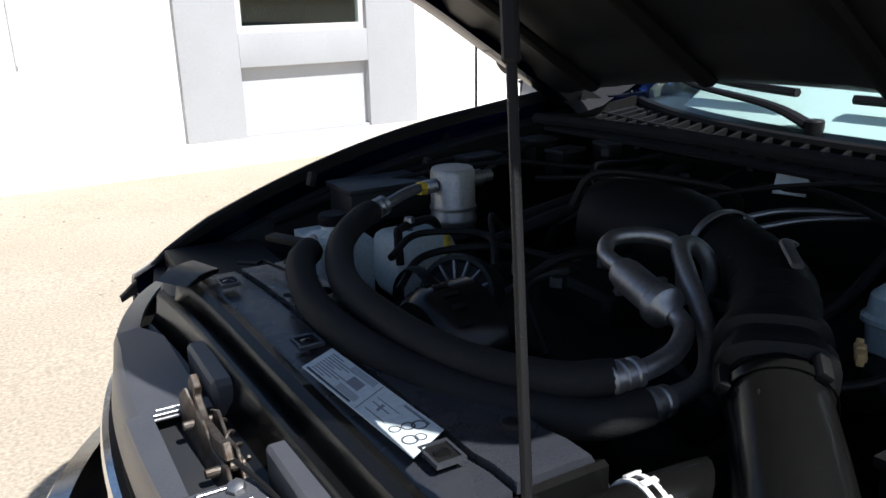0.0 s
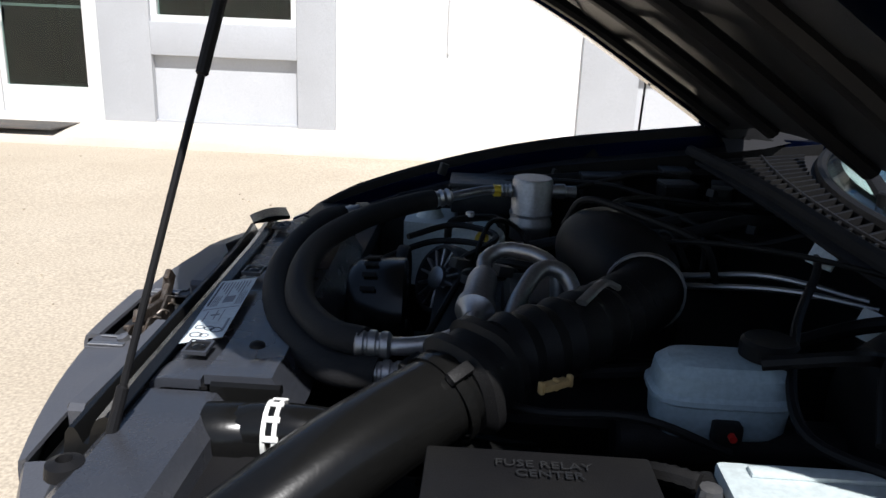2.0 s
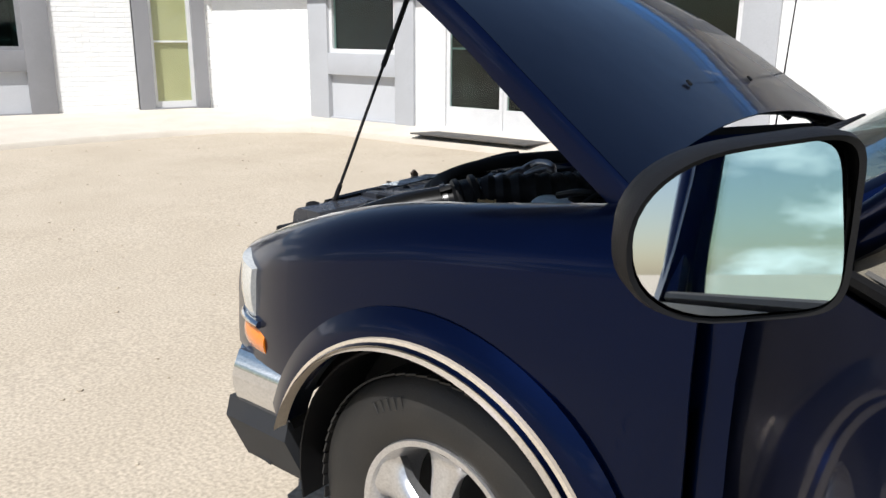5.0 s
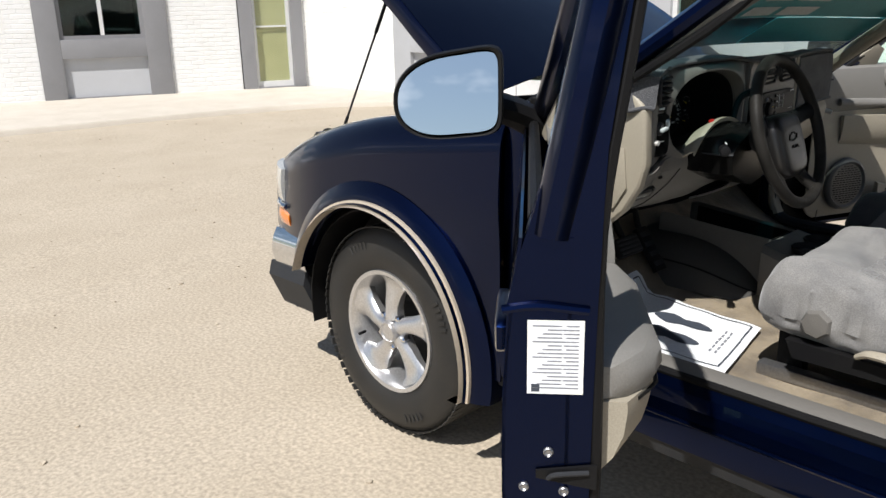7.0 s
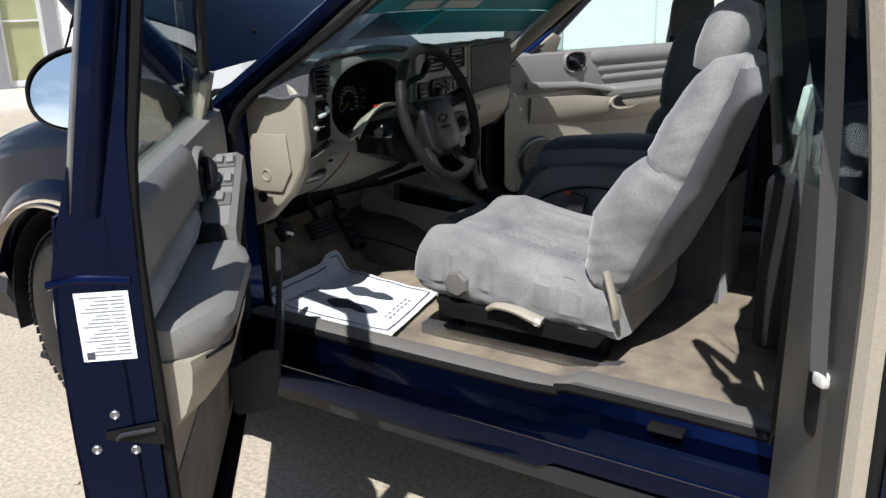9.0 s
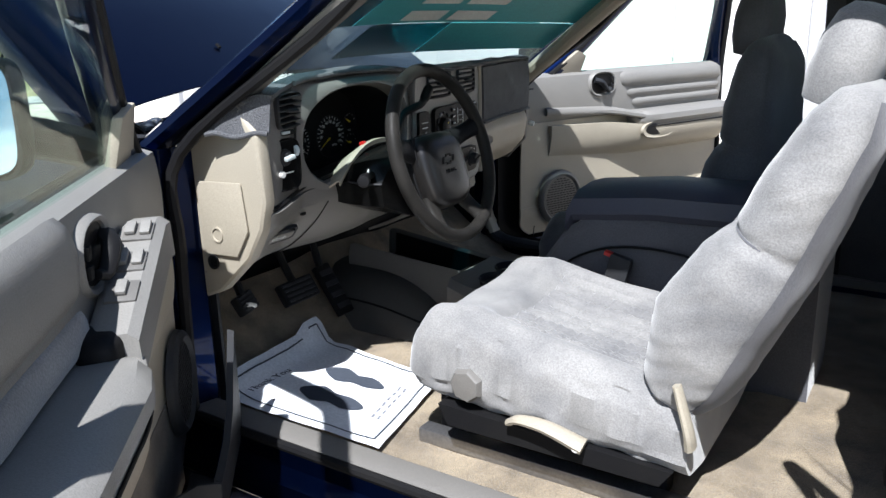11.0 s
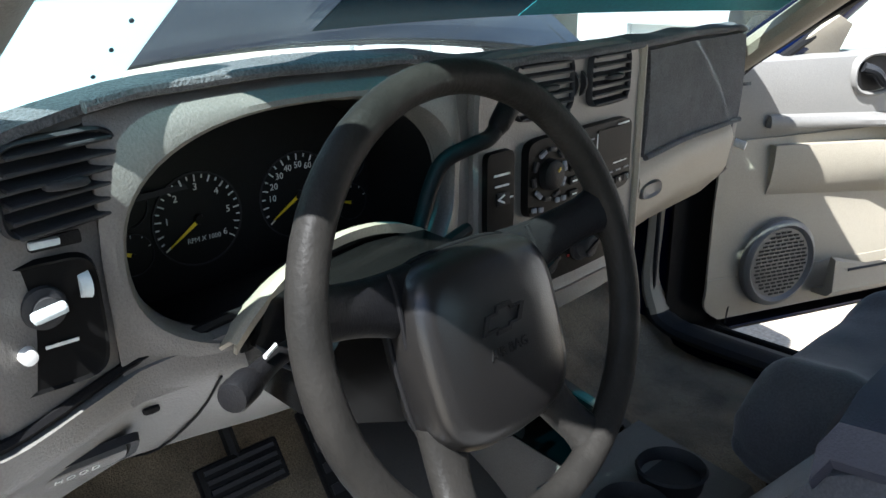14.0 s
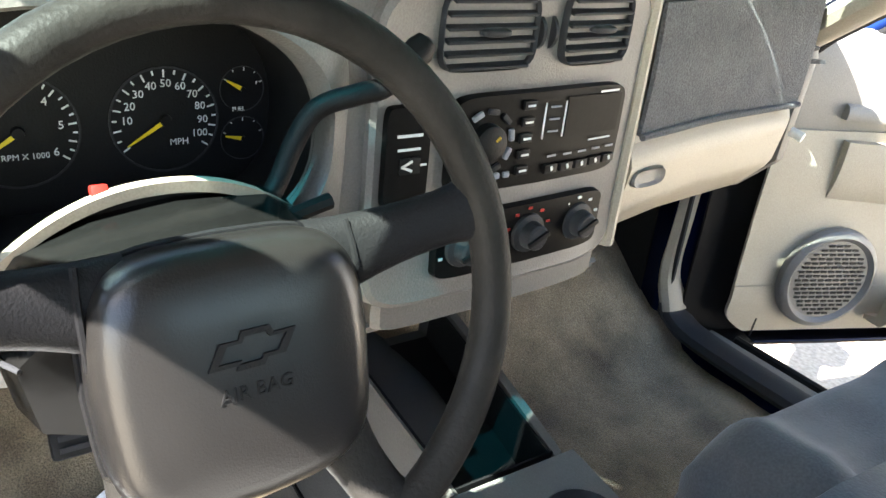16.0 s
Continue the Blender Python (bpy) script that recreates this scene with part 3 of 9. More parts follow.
for a, b, hs in ((d0 + 0.065, mid - 0.004, 1), (mid + 0.004, d1 - 0.045, -1)):
    leaf = part("door_leaf", moved(frame_ring(rg(a, b, dz0, dz1, 0), rg(a + 0.055, b - 0.055, dz0 + 0.27, dz1 - 0.09, 0), (0, 0.045, 0)), MAIN), ALUFRAME, dd)
    part("pane", moved(span((a + 0.05, 0.02, dz0 + 0.26), (b - 0.05, 0.026, dz1 - 0.08)), MAIN), GLASS, leaf)
    part("push_bar", moved(span((a + 0.055, 0.028, 1.17), (b - 0.055, 0.05, 1.195)), MAIN), STEEL, leaf)
    hx = mid - hs * 0.045
    part("pull_plate", moved(span((hx - 0.035, -0.012, 1.02), (hx + 0.035, 0.0, 1.33), 0.004), MAIN), ALUFRAME, leaf)
    part("pull_handle", moved(tube([(hx, -0.01, 1.07), (hx, -0.06, 1.10), (hx, -0.06, 1.26), (hx, -0.01, 1.29)], 0.01, 8, 4), MAIN), ALUFRAME, leaf)
    # printed notices on the glass: plain bars
    if hs > 0:
        part("logo_block", moved(span((a + 0.17, 0.010, 1.62), (a + 0.52, 0.014, 1.84)), MAIN), BLUEPRINT, leaf, "blue printed block on the door glass")
        for q in range(2):
            part("notice_line", moved(span((a + 0.17, 0.010, 1.53 - q * 0.06), (a + 0.56, 0.014, 1.565 - q * 0.06)), MAIN), WHITEPRINT, leaf)
    else:
        for q in range(3):
            part("notice_line", moved(span((a + 0.14, 0.010, 1.74 - q * 0.065), (a + 0.56, 0.014, 1.775 - q * 0.065)), MAIN), WHITEPRINT, leaf)

# wing: door and window
for a, b in ((0.0, 0.14), (1.3, 2.5), (4.55, 9.0)):
    wall_piece(wall_wing, WING @ Matrix.Diagonal((1, -1, 1, 1)), a, b, 0.0, WALL_H)
WINGM = WING @ Matrix.Diagonal((1, -1, 1, 1))
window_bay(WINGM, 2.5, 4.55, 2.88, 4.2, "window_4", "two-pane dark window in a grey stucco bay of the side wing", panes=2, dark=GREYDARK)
wd = thing("door_2", WINGM @ Vector((0.7, 0, PAVE)), "glazed side door with a yellowed blind behind its glass", "door", kind="structure")
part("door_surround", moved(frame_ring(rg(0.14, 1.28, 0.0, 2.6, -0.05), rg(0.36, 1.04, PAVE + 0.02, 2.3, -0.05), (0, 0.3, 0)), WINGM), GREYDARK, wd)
part("wall_above", moved(span((0.14, -0.05, 2.6), (1.28, 0.25, WALL_H)), WINGM), GREYPANEL, wd)
part("door_leaf", moved(frame_ring(rg(0.36, 1.04, PAVE + 0.02, 2.3, 0.04), rg(0.42, 0.98, PAVE + 0.12, 2.22, 0.04), (0, 0.05, 0)), WINGM), ALUFRAME, wd)
part("mid_rail", moved(span((0.42, 0.04, 1.2), (0.98, 0.09, 1.23)), WINGM), ALUFRAME, wd)
part("pane", moved(span((0.415, 0.06, PAVE + 0.11), (0.985, 0.066, 2.225)), WINGM), TINTED, wd)
part("blind", moved(span((0.36, 0.085, PAVE), (1.04, 0.095, 2.4)), WINGM), CURTAIN, wd)
# pitched roof of corrugated sheet; its eave shades the top of the wall
EAVE_Y, EAVE_Z, PITCH = -0.84, 3.02, 0.40
def roof_sheet(y0, y1, drop=0.0):
    xs_ = [-1.6 + 0.015 * k for k in range(1500)]
    return loft([[MAIN @ Vector((x, y, EAVE_Z + PITCH * (y - EAVE_Y) + 0.022 * math.cos(x * math.tau / 0.12) - drop)) for y in (y0, y1)] for x in xs_])
roof_ = part("roof", roof_sheet(EAVE_Y, 6.0), ROOFTIN, wall_main, "blue corrugated metal roof sheets")
for y in (1.1, 3.0, 4.9):
    part("sheet_lap", moved(span((-1.6, y - 0.03, EAVE_Z + PITCH * (y - EAVE_Y) + 0.018), (20.9, y + 0.03, EAVE_Z + PITCH * (y - EAVE_Y) + 0.03)), MAIN), DARKFILL, roof_)
part("fascia", moved(span((-1.6, EAVE_Y + 0.10, EAVE_Z - 0.17), (20.9, EAVE_Y + 0.14, EAVE_Z + 0.01), 0.004), MAIN), GREYTRIM, roof_)
# soffit is coloured near-black for the shade under the eave
part("soffit", moved(span((-1.6, EAVE_Y + 0.14, EAVE_Z - 0.03), (20.9, 0.0, EAVE_Z - 0.01)), MAIN), DARKFILL, roof_)
part("wall_top", moved(span((0, 0.0, EAVE_Z - 0.02), (X(9.0), 0.25, EAVE_Z + PITCH * -EAVE_Y - 0.03)), MAIN), WHITEWALL, wall_main)

# raised walk along both walls
KERB = [(-9.9, -2.2), (-9.2, 0.4), (-9.0, 2.6), (-8.85, 3.9), (-8.5, 5.0), (-7.75, 5.72), (-4.0, 5.76), (-1.0, 5.88), (2.0, 6.0), (8.6, 6.25)]
outer = [Vector((x, y, 0)) for x, y in KERB]
inner = [WINGM @ Vector((8.9, 0.02, 0)), WINGM @ Vector((6.0, 0.02, 0)), WINGM @ Vector((3.2, 0.02, 0)), WINGM @ Vector((1.6, 0.02, 0)), WINGM @ Vector((0.6, 0.02, 0)),
         MAIN @ Vector((0.4, 0.02, 0)), MAIN @ Vector((X(-5.5), 0.02, 0)), MAIN @ Vector((X(-2.0), 0.02, 0)), MAIN @ Vector((X(1.5), 0.02, 0)), MAIN @ Vector((X(8.8), 0.02, 0))]
rows = []
for o, i in zip(outer, inner):
    e = (i - o).normalized()
    rows.append([o + Vector((0, 0, -0.05)), o + Vector((0, 0, 0.05)) + e * 0.01, o + e * 0.03 + Vector((0, 0, 0.075)), o + e * 0.5 + Vector((0, 0, 0.10)), i + Vector((0, 0, PAVE))])
bm = loft(rows)
solid("pavement", bm, CONCRETE, "pale concrete walk with a low worn kerb", "pavement", kind="structure")
dm = MAIN @ Vector((X(-5.0), -0.42, PAVE - 0.01))
solid("door_mat", box(dm, (1.75, 0.7, 0.018), (-3, 0, WALL_TURN), 0.006), DOORMAT, "dark flat rubber-backed mat lying before the entrance", "door mat")

# ---- the pickup: body outside ----
truck = thing("pickup_truck", (1.2, 0, 0), "dark blue extended-cab pickup with hood and doors open", "pickup truck")


def fender_top(x):
    return 1.06 + 0.13 * x if x > 0 else 1.06 + 0.115 * x - 0.23 * x * x


def side_y(x):
    return 0.84 if x > -0.25 else 0.84 - 0.10 * ((-0.25 - x) / 0.47) ** 2.2


def rail_y(x):
    return ramp(x, (-0.72, 0.655), (-0.44, 0.69), (0.0, 0.735), (0.6, 0.73))


ARCH_R, HUB_Z = 0.418, 0.38


def arch_z(x):
    if abs(x) < ARCH_R:
        return HUB_Z + math.sqrt(ARCH_R ** 2 - x * x)
    return HUB_Z


def fender(s):
    """One front wing: rolled crown, side, wheel opening."""
    def point(x, v):
        zt, ys, yi = fender_top(x), side_y(x), rail_y(x)
        low = max(arch_z(x), 0.36 if x > 0 else 0.60)
        zs = zt - 0.15
        if v < 0:
            return (x, s * (yi - 0.012), zt + v * 0.05)
        if v <= 1:
            a = v * math.pi / 2
            return (x, s * (yi + (ys - yi) * math.sin(a) ** 0.9), zs + (zt - zs) * math.cos(a) ** 0.8)
        w = v - 1
        z = lerp(zs, low, w)
        bulge = 0.012 * math.sin(min(1, (zs - z) / 0.2) * math.pi)
        return (x, s * (ys + bulge * 0.5 - 0.004 * (zs - z)), z)
    us = sorted(set(steps(-0.715, 0.512, 46) + [-0.417, 0.417]))
    vs = [-1, -0.01] + steps(0, 1, 12) + steps(1.06, 2, 12)
    return skin(point, us, vs, 0.006)


def flare(s, out, inn, y_out, lift, y_in=0.80):
    """A lip round the wheel opening, swept from the bumper to the sill."""
    rows = []
    for k in range(45):
        a = radians(lerp(161, -28, k / 44))
        ca, sa = math.cos(a), math.sin(a)
        r0, r1 = inn, out
        sect = []
        for j in range(9):
            t = j / 8
            r = lerp(r0, r1, t)
            y = y_out + lift * math.sin(t * math.pi * 0.5 + math.pi / 2) * 0.9 + (0.02 if j == 0 else 0)
            sect.append((ca * r, s * (y - 0.0), max(0.3, HUB_Z + sa * r)))
        sect.append((ca * r1, s * y_in, max(0.3, HUB_Z + sa * r1)))
        sect.append((ca * r0, s * y_in, max(0.3, HUB_Z + sa * r0)))
        rows.append(sect)
    return loft(rows, closed=True, caps=True)


for s in (-1, 1):
    f = part("fender", fender(s), PAINT, truck)
    part("wheel_flare", flare(s, 0.49, 0.424, 0.848, 0.028), PAINT, f)
    part("arch_moulding", flare(s, 0.435, 0.417, 0.882, 0.003, 0.868), GOLD, f, "thin tan moulding strip")
    # inner wheel well
    rows = [[(math.cos(a) * 0.40, s * y, HUB_Z + math.sin(a) * 0.40) for y in (0.52, 0.83)] for a in (radians(q) for q in range(-10, 191, 10))]
    part("wheel_well", skin(lambda u, v: rows[u][v], range(len(rows)), (0, 1), 0.004), BLACK, f)
    part("inner_wall", skin(lambda u, v: (u, s * 0.66, lerp(0.5, fender_top(u) - 0.03, v)), steps(-0.6, 0.5, 8), steps(0, 1, 3), 0.004), BLACK, f)
    part("fender_rail", loft([[(x, s * (rail_y(x) - q), fender_top(x) - dz) for q, dz in ((0.0, 0.004), (0.004, 0.03), (0.05, 0.035), (0.06, 0.16))] for x in steps(-0.70, 0.52, 22)]), DUSTY, f)


part("fender_lip", loft([[(x, rail_y(x) + a, fender_top(x) - 0.03 + (b + 0.03) * ramp(x, (-0.745, 0.12), (-0.66, 0.75), (-0.58, 1.0))) for a, b in ((-0.012, -0.03), (-0.010, 0.018), (-0.004, 0.024), (0.010, 0.022), (0.018, 0.0), (0.0, -0.02))] for x in steps(-0.745, 0.46, 28)], closed=True, caps=True), BLACK, truck, "black rubber fender edge strip")


def nose_x(y):
    return -0.835 + 0.23 * (abs(y) / 0.72) ** 2.3


# header panel over the grille: a flat plate with a recess for the latch, thinning to a rim towards the lamps
def header_pt(y, v, back):
    return (lerp(nose_x(y), back(y), v), y, ramp(v, (0, 0.845), (0.12, 0.888), (0.25, 0.899), (1, 0.903)) - 0.05 * (abs(y) / 0.7) ** 3)


def rim_back(y):
    return min(-0.62, nose_x(y) + 0.042)


HV = (0, 0.04, 0.08, 0.12, 0.18, 0.25, 0.6, 1)
bm = bmesh.new()
for y0, y1, back in ((-0.70, -0.46, rim_back), (-0.46, -0.165, lambda y: -0.742), (-0.165, 0.02, lambda y: -0.800), (0.02, 0.235, lambda y: -0.742), (0.235, 0.29, lambda y: lerp(-0.742, rim_back(0.29), min(1, (y - 0.235) / 0.055))), (0.29, 0.70, rim_back)):
    add(bm, skin(lambda y, v: header_pt(y, v, back), steps(y0, y1, max(3, int((y1 - y0) / 0.03))), HV, 0.005))
header = part("grille_header", bm, HEADERPLASTIC, truck, "faded dark grey plastic grille header panel")
bm = skin(lambda y, v: (nose_x(y) + 0.004 + 0.02 * v, y, lerp(0.845 - 0.05 * (abs(y) / 0.7) ** 3, 0.60, v)), steps(-0.56, 0.56, 30), steps(0, 1, 4), 0.006)
part("grille_backing", bm, BLACK, header)
for k in range(4):
    z = 0.80 - k * 0.055
    part("grille_bar", tube([(nose_x(y) - 0.008, y, z) for y in steps(-0.44, 0.44, 9)], 0.012, 8, 3), CHROME, header)
for s in (-1, 1):
    # head lamp, its chrome divider, the amber turn lamp
    def corner(t, d):
        """From the grille side of the lamp (t = 0) round the corner to its rear end on the side (t = 1)."""
        pts = curve_points([(nose_x(0.46) + 0.0, 0.46), (nose_x(0.60), 0.60), (-0.685, 0.715), (-0.645, 0.775), (-0.59, 0.80), (-0.525, 0.812)], 6)
        k = t * (len(pts) - 1)
        q = pts[int(k)] if int(k) >= len(pts) - 1 else pts[int(k)].lerp(pts[int(k) + 1], k - int(k))
        return q.x + d * (1 - t), q.y + d * -t

    def lamp(z0, z1, t0, t1, d):
        rows = []
        for t in steps(t0, t1, 16):
            x, y = corner(t, d)
            cx, cy = corner(t, d + 0.05)
            zz1 = lerp(z1, z0 + (z1 - z0) * 0.82, max(0, t - 0.5) * 2)
            rows.append([(x - 0.010 * math.sin(q * math.pi) * (1 - t), s * (y + 0.008 * math.sin(q * math.pi) * t), lerp(z0, zz1, q)) for q in steps(0, 1, 6)] + [(cx, s * cy, zz1), (cx, s * cy, z0)])
        return loft(rows, closed=True, caps=True)
    lm = part("headlamp", lamp(0.715, 0.85, 0.0, 0.86, 0.0), LENS, truck)
    part("chrome_divider", lamp(0.695, 0.715, 0.0, 0.95, -0.008), CHROME, lm)
    part("turn_lamp", lamp(0.632, 0.695, 0.0, 1.0, 0.0), AMBER, lm, "amber turn signal lens")


def bump_x(y):
    return -0.985 + 0.325 * (abs(y) / 0.80) ** 2.8


bm = loft([[(bump_x(y) + dx, y, z) for dx, z in ((0.05, 0.605), (0.012, 0.60), (0, 0.585), (0.0, 0.49), (0.02, 0.48), (0.06, 0.48))] for y in steps(-0.79, 0.79, 41)], closed=True, caps=True)
bumper = part("front_bumper", bm, CHROME, truck, "chrome front bumper bar")
bm = loft([[(bump_x(y) - 0.012 + dx, y, z) for dx, z in ((0.03, 0.56), (0, 0.55), (-0.006, 0.5), (0, 0.42), (0.06, 0.31), (0.12, 0.30), (0.12, 0.5))] for y in steps(-0.775, 0.775, 41)], closed=True, caps=True)
part("bumper_valance", bm, CHARCOAL, bumper, "dark grey plastic lower bumper cover")
for s in (-1, 1):
    part("bumper_end", loft([[(x, s * (0.79 + 0.028 * math.sin(t * math.pi)), lerp(0.45, 0.605, t)) for t in steps(0, 1, 6)] + [(x, s * 0.75, 0.60), (x, s * 0.75, 0.45)] for x in steps(-0.66, -0.46, 6)], closed=True, caps=True), CHROME, bumper)
    part("valance_end", loft([[(x, s * 0.80, 0.47), (x, s * 0.815, 0.42), (x + 0.02, s * 0.77, 0.30), (x + 0.02, s * 0.72, 0.30), (x, s * 0.72, 0.47)] for x in steps(-0.70, -0.47, 5)], closed=True, caps=True), CHARCOAL, bumper)

# wheels
def wheel(c, s):
    """An alloy wheel with five broad swept spokes; s is the side it faces."""
    w = part("wheel", lathe((c[0], c[1] - s * 0.19, c[2]), (0, s, 0), [(0.0, 0.10), (0.01, 0.185), (0.09, 0.17), (0.185, 0.188), (0.195, 0.205), (0.205, 0.203), (0.203, 0.19), (0.18, 0.176), (0.10, 0.16), (0.06, 0.155)], 48, False), ALLOY, truck, "five-spoke alloy wheel")
    prof = [(-0.02, 0.20), (-0.025, 0.22), (-0.015, 0.27), (0.0, 0.31), (0.02, 0.335), (0.04, 0.344), (0.17, 0.344), (0.19, 0.335), (0.205, 0.31), (0.215, 0.27), (0.212, 0.235), (0.202, 0.208), (0.19, 0.195)]
    tyre = lathe((c[0], c[1] - s * 0.19, c[2]), (0, s, 0), prof, 64, False)
    part("tyre", tyre, RUBBER, w, "black road tyre, dusty sidewall", smooth=50)
    bm = bmesh.new()
    for k in range(72):
        a = k * math.tau / 72
        for j, yy in enumerate((0.03, 0.075, 0.135, 0.18)):
            q = a + (j % 2) * 0.04
            add(bm, moved(box((0, 0, 0), (0.0235, 0.038, 0.004), (0, 0, 12 if j % 2 else -12)), Matrix.Translation((c[0] + math.cos(q) * 0.3419, c[1] + s * (yy - 0.19), c[2] + math.sin(q) * 0.3419)) @ Matrix.Rotation(-q + math.pi / 2, 4, "Y")))
    tagged(part("tread", bm, RUBBER, w, smooth=0), kind="stuff")
    # raised sidewall band and plain lettering bars
    bm = bmesh.new()
    for k in range(4):
        for j in range(5):
            a = k * math.tau / 4 + 0.3 + j * 0.07
            add(bm, moved(box((0, 0, 0), (0.011, 0.004, 0.028), bevel=0.001, seg=1), Matrix.Translation((c[0] + math.cos(a) * 0.285, c[1] + s * 0.0235, c[2] + math.sin(a) * 0.285)) @ Matrix.Rotation(-a + math.pi / 2, 4, "Y")))
    tagged(part("sidewall_marking", bm, RUBBER, w), kind="stuff")
    face = c[1] + s * 0.005
    part("dish", lathe((c[0], c[1] - s * 0.13, c[2]), (0, s, 0), [(0, 0.0), (0.0, 0.165), (0.012, 0.165), (0.014, 0.0)], 40), BLACK, w)
    for k in range(5):
        a = k * math.tau / 5 + 0.35
        rows = []
        for t in steps(0, 1, 12):
            r = lerp(0.035, 0.183, t)
            b = a + 0.30 * (t - 0.5) * s
            wd = ramp(t, (0, 0.030), (0.25, 0.026), (0.6, 0.036), (0.85, 0.058), (1, 0.085))
            dp = ramp(t, (0, 0.0), (0.3, -0.004), (0.8, -0.012), (1, 0.002))
            ca, sa = math.cos(b), math.sin(b)
            row = []
            for q in steps(-1, 1, 9):
                row.append((c[0] + ca * r - sa * q * wd, face + s * (dp - 0.012 * q * q - (0.006 if abs(q) == 1 else 0)), c[2] + sa * r + ca * q * wd))
            row += [(c[0] + ca * r - sa * q * wd * 0.9, face - s * 0.05, c[2] + sa * r + ca * q * wd * 0.9) for q in (1, -1)]
            rows.append(row)
        part("spoke", loft(rows, closed=True, caps=True), ALLOY, w)
        la = a + 0.62
        p = Vector((c[0] + math.cos(la) * 0.057, face - s * 0.03, c[2] + math.sin(la) * 0.057))
        part("lug_nut", lathe(p, (0, s, 0), [(0, 0.011), (0.022, 0.011), (0.028, 0.006), (0.028, 0)], 6), CHROME, w)
    part("centre_cap", lathe((c[0], face - s * 0.02, c[2]), (0, s, 0), [(0, 0.036), (0.028, 0.036), (0.034, 0.032), (0.034, 0.028), (0.030, 0.026), (0.031, 0)], 32), ALLOY, w)
    part("valve_stem", rod((c[0] - 0.155, face - s * 0.02, c[2] - 0.05), (c[0] - 0.145, face + s * 0.012, c[2] - 0.047), 0.005), BLACK, w)
    return w


for x in (0.0, 3.12):
    for s in (-1, 1):
        wheel((x, s * 0.80, HUB_Z - 0.004), s)
part("front_axle", rod((0.0, -0.62, 0.33), (0.0, 0.62, 0.33), 0.03), BLACK, truck)
part("rear_axle", rod((3.12, -0.62, 0.34), (3.12, 0.62, 0.34), 0.045), BLACK, truck)

# underbody and frame
part("chassis_rail", span((-0.6, -0.45, 0.38), (4.1, -0.37, 0.50), 0.01), BLACK, truck)
part("chassis_rail", span((-0.6, 0.37, 0.38), (4.1, 0.45, 0.50), 0.01), BLACK, truck)
part("engine_pan", span((-0.45, -0.30, 0.30), (0.35, 0.30, 0.75), 0.05), BLACK, truck)
part("splash_floor", span((-0.62, -0.66, 0.50), (0.5, 0.66, 0.52)), BLACK, truck)

# hood, hinged at the cowl
HINGE = Vector((0.39, 0, 1.09))
HOOD_UP, HOOD_SAG = 43.3, 4.13
M_HOOD = Matrix.Translation((0.385, 0, 1.053)) @ Matrix.Rotation(radians(HOOD_UP), 4, "Y") @ Matrix.Translation(-HINGE)


def hood_edge(y):
    return -0.825 + 0.26 * (abs(y) / 0.70) ** 2.6


def hood_pt(u, y, drop=0.0, shrink=1.0):
    yy = y * shrink
    x = lerp(0.305 - 0.075 * (1 - (yy / 0.70) ** 2), hood_edge(yy), u)
    w = ramp(x, (-0.8, 0.685), (-0.44, 0.715), (0.0, 0.735), (0.46, 0.73)) / 0.72 * 0.985
    y2 = yy * w
    z = fender_top(max(x, -0.66)) + 0.012
    z += lerp(0.036, 0.014, min(1, u * 1.2)) * (1 - (yy / 0.72) ** 2)
    z -= 0.07 * max(0, (u - 0.85) / 0.15) ** 2
    # the free corner on the passenger's side hangs a little lower than the propped one
    q = Vector((x, y2, z - drop)) - HINGE
    return Matrix.Rotation(radians(HOOD_UP - HOOD_SAG * y2), 3, "Y") @ q + Vector((0.385, 0, 1.053))


us, vs = steps(0, 1, 28), sorted(set(steps(-0.72, 0.72, 33) + [-0.36, -0.41, 0.36, 0.41]))
hood = part("hood", skin(lambda u, y: hood_pt(u, y), us, vs, 0.004), PAINT, truck, "raised dark blue hood")
for s in (-1, 1):
    part("hood_flange", loft([[hood_pt(u, s * yy, dd) for yy, dd in ((0.722, 0.0), (0.728, 0.02), (0.722, 0.052), (0.700, 0.062), (0.66, 0.060), (0.655, 0.04))] for u in steps(0.0, 0.97, 22)]), PAINT, hood)
part("nose_flange", loft([[hood_pt(uu, y, dd) for uu, dd in ((1.0, 0.0), (1.002, 0.02), (0.985, 0.045), (0.93, 0.05))] for y in steps(-0.70, 0.70, 21)]), PAINT, hood)
part("hood_lining", skin(lambda u, y: hood_pt(lerp(0.03, 0.93, u), y, 0.035 + 0.012 * (math.sin(u * 19) > 0.6), 0.93), us, vs, 0.006), DUSTY, hood, "black hood insulation lining")
for y in (-0.5, -0.17, 0.17, 0.5):
    part("hood_brace", tube([hood_pt(u, y, 0.06) for u in steps(0.06, 0.9, 9)], 0.022, 8, 2, flat=0.6), BLACK, hood)
for y in (-0.2, 0.2):
    p = hood_pt(0.12, y)
    nrm = (M_HOOD.to_3x3() @ Vector((0, 0, 1)))
    part("washer_nozzle", moved(box((0, 0, 0), (0.016, 0.010, 0.006), bevel=0.002), Matrix.Translation(p + nrm * 0.006) @ M_HOOD.to_3x3().to_4x4()), BLACK, hood)
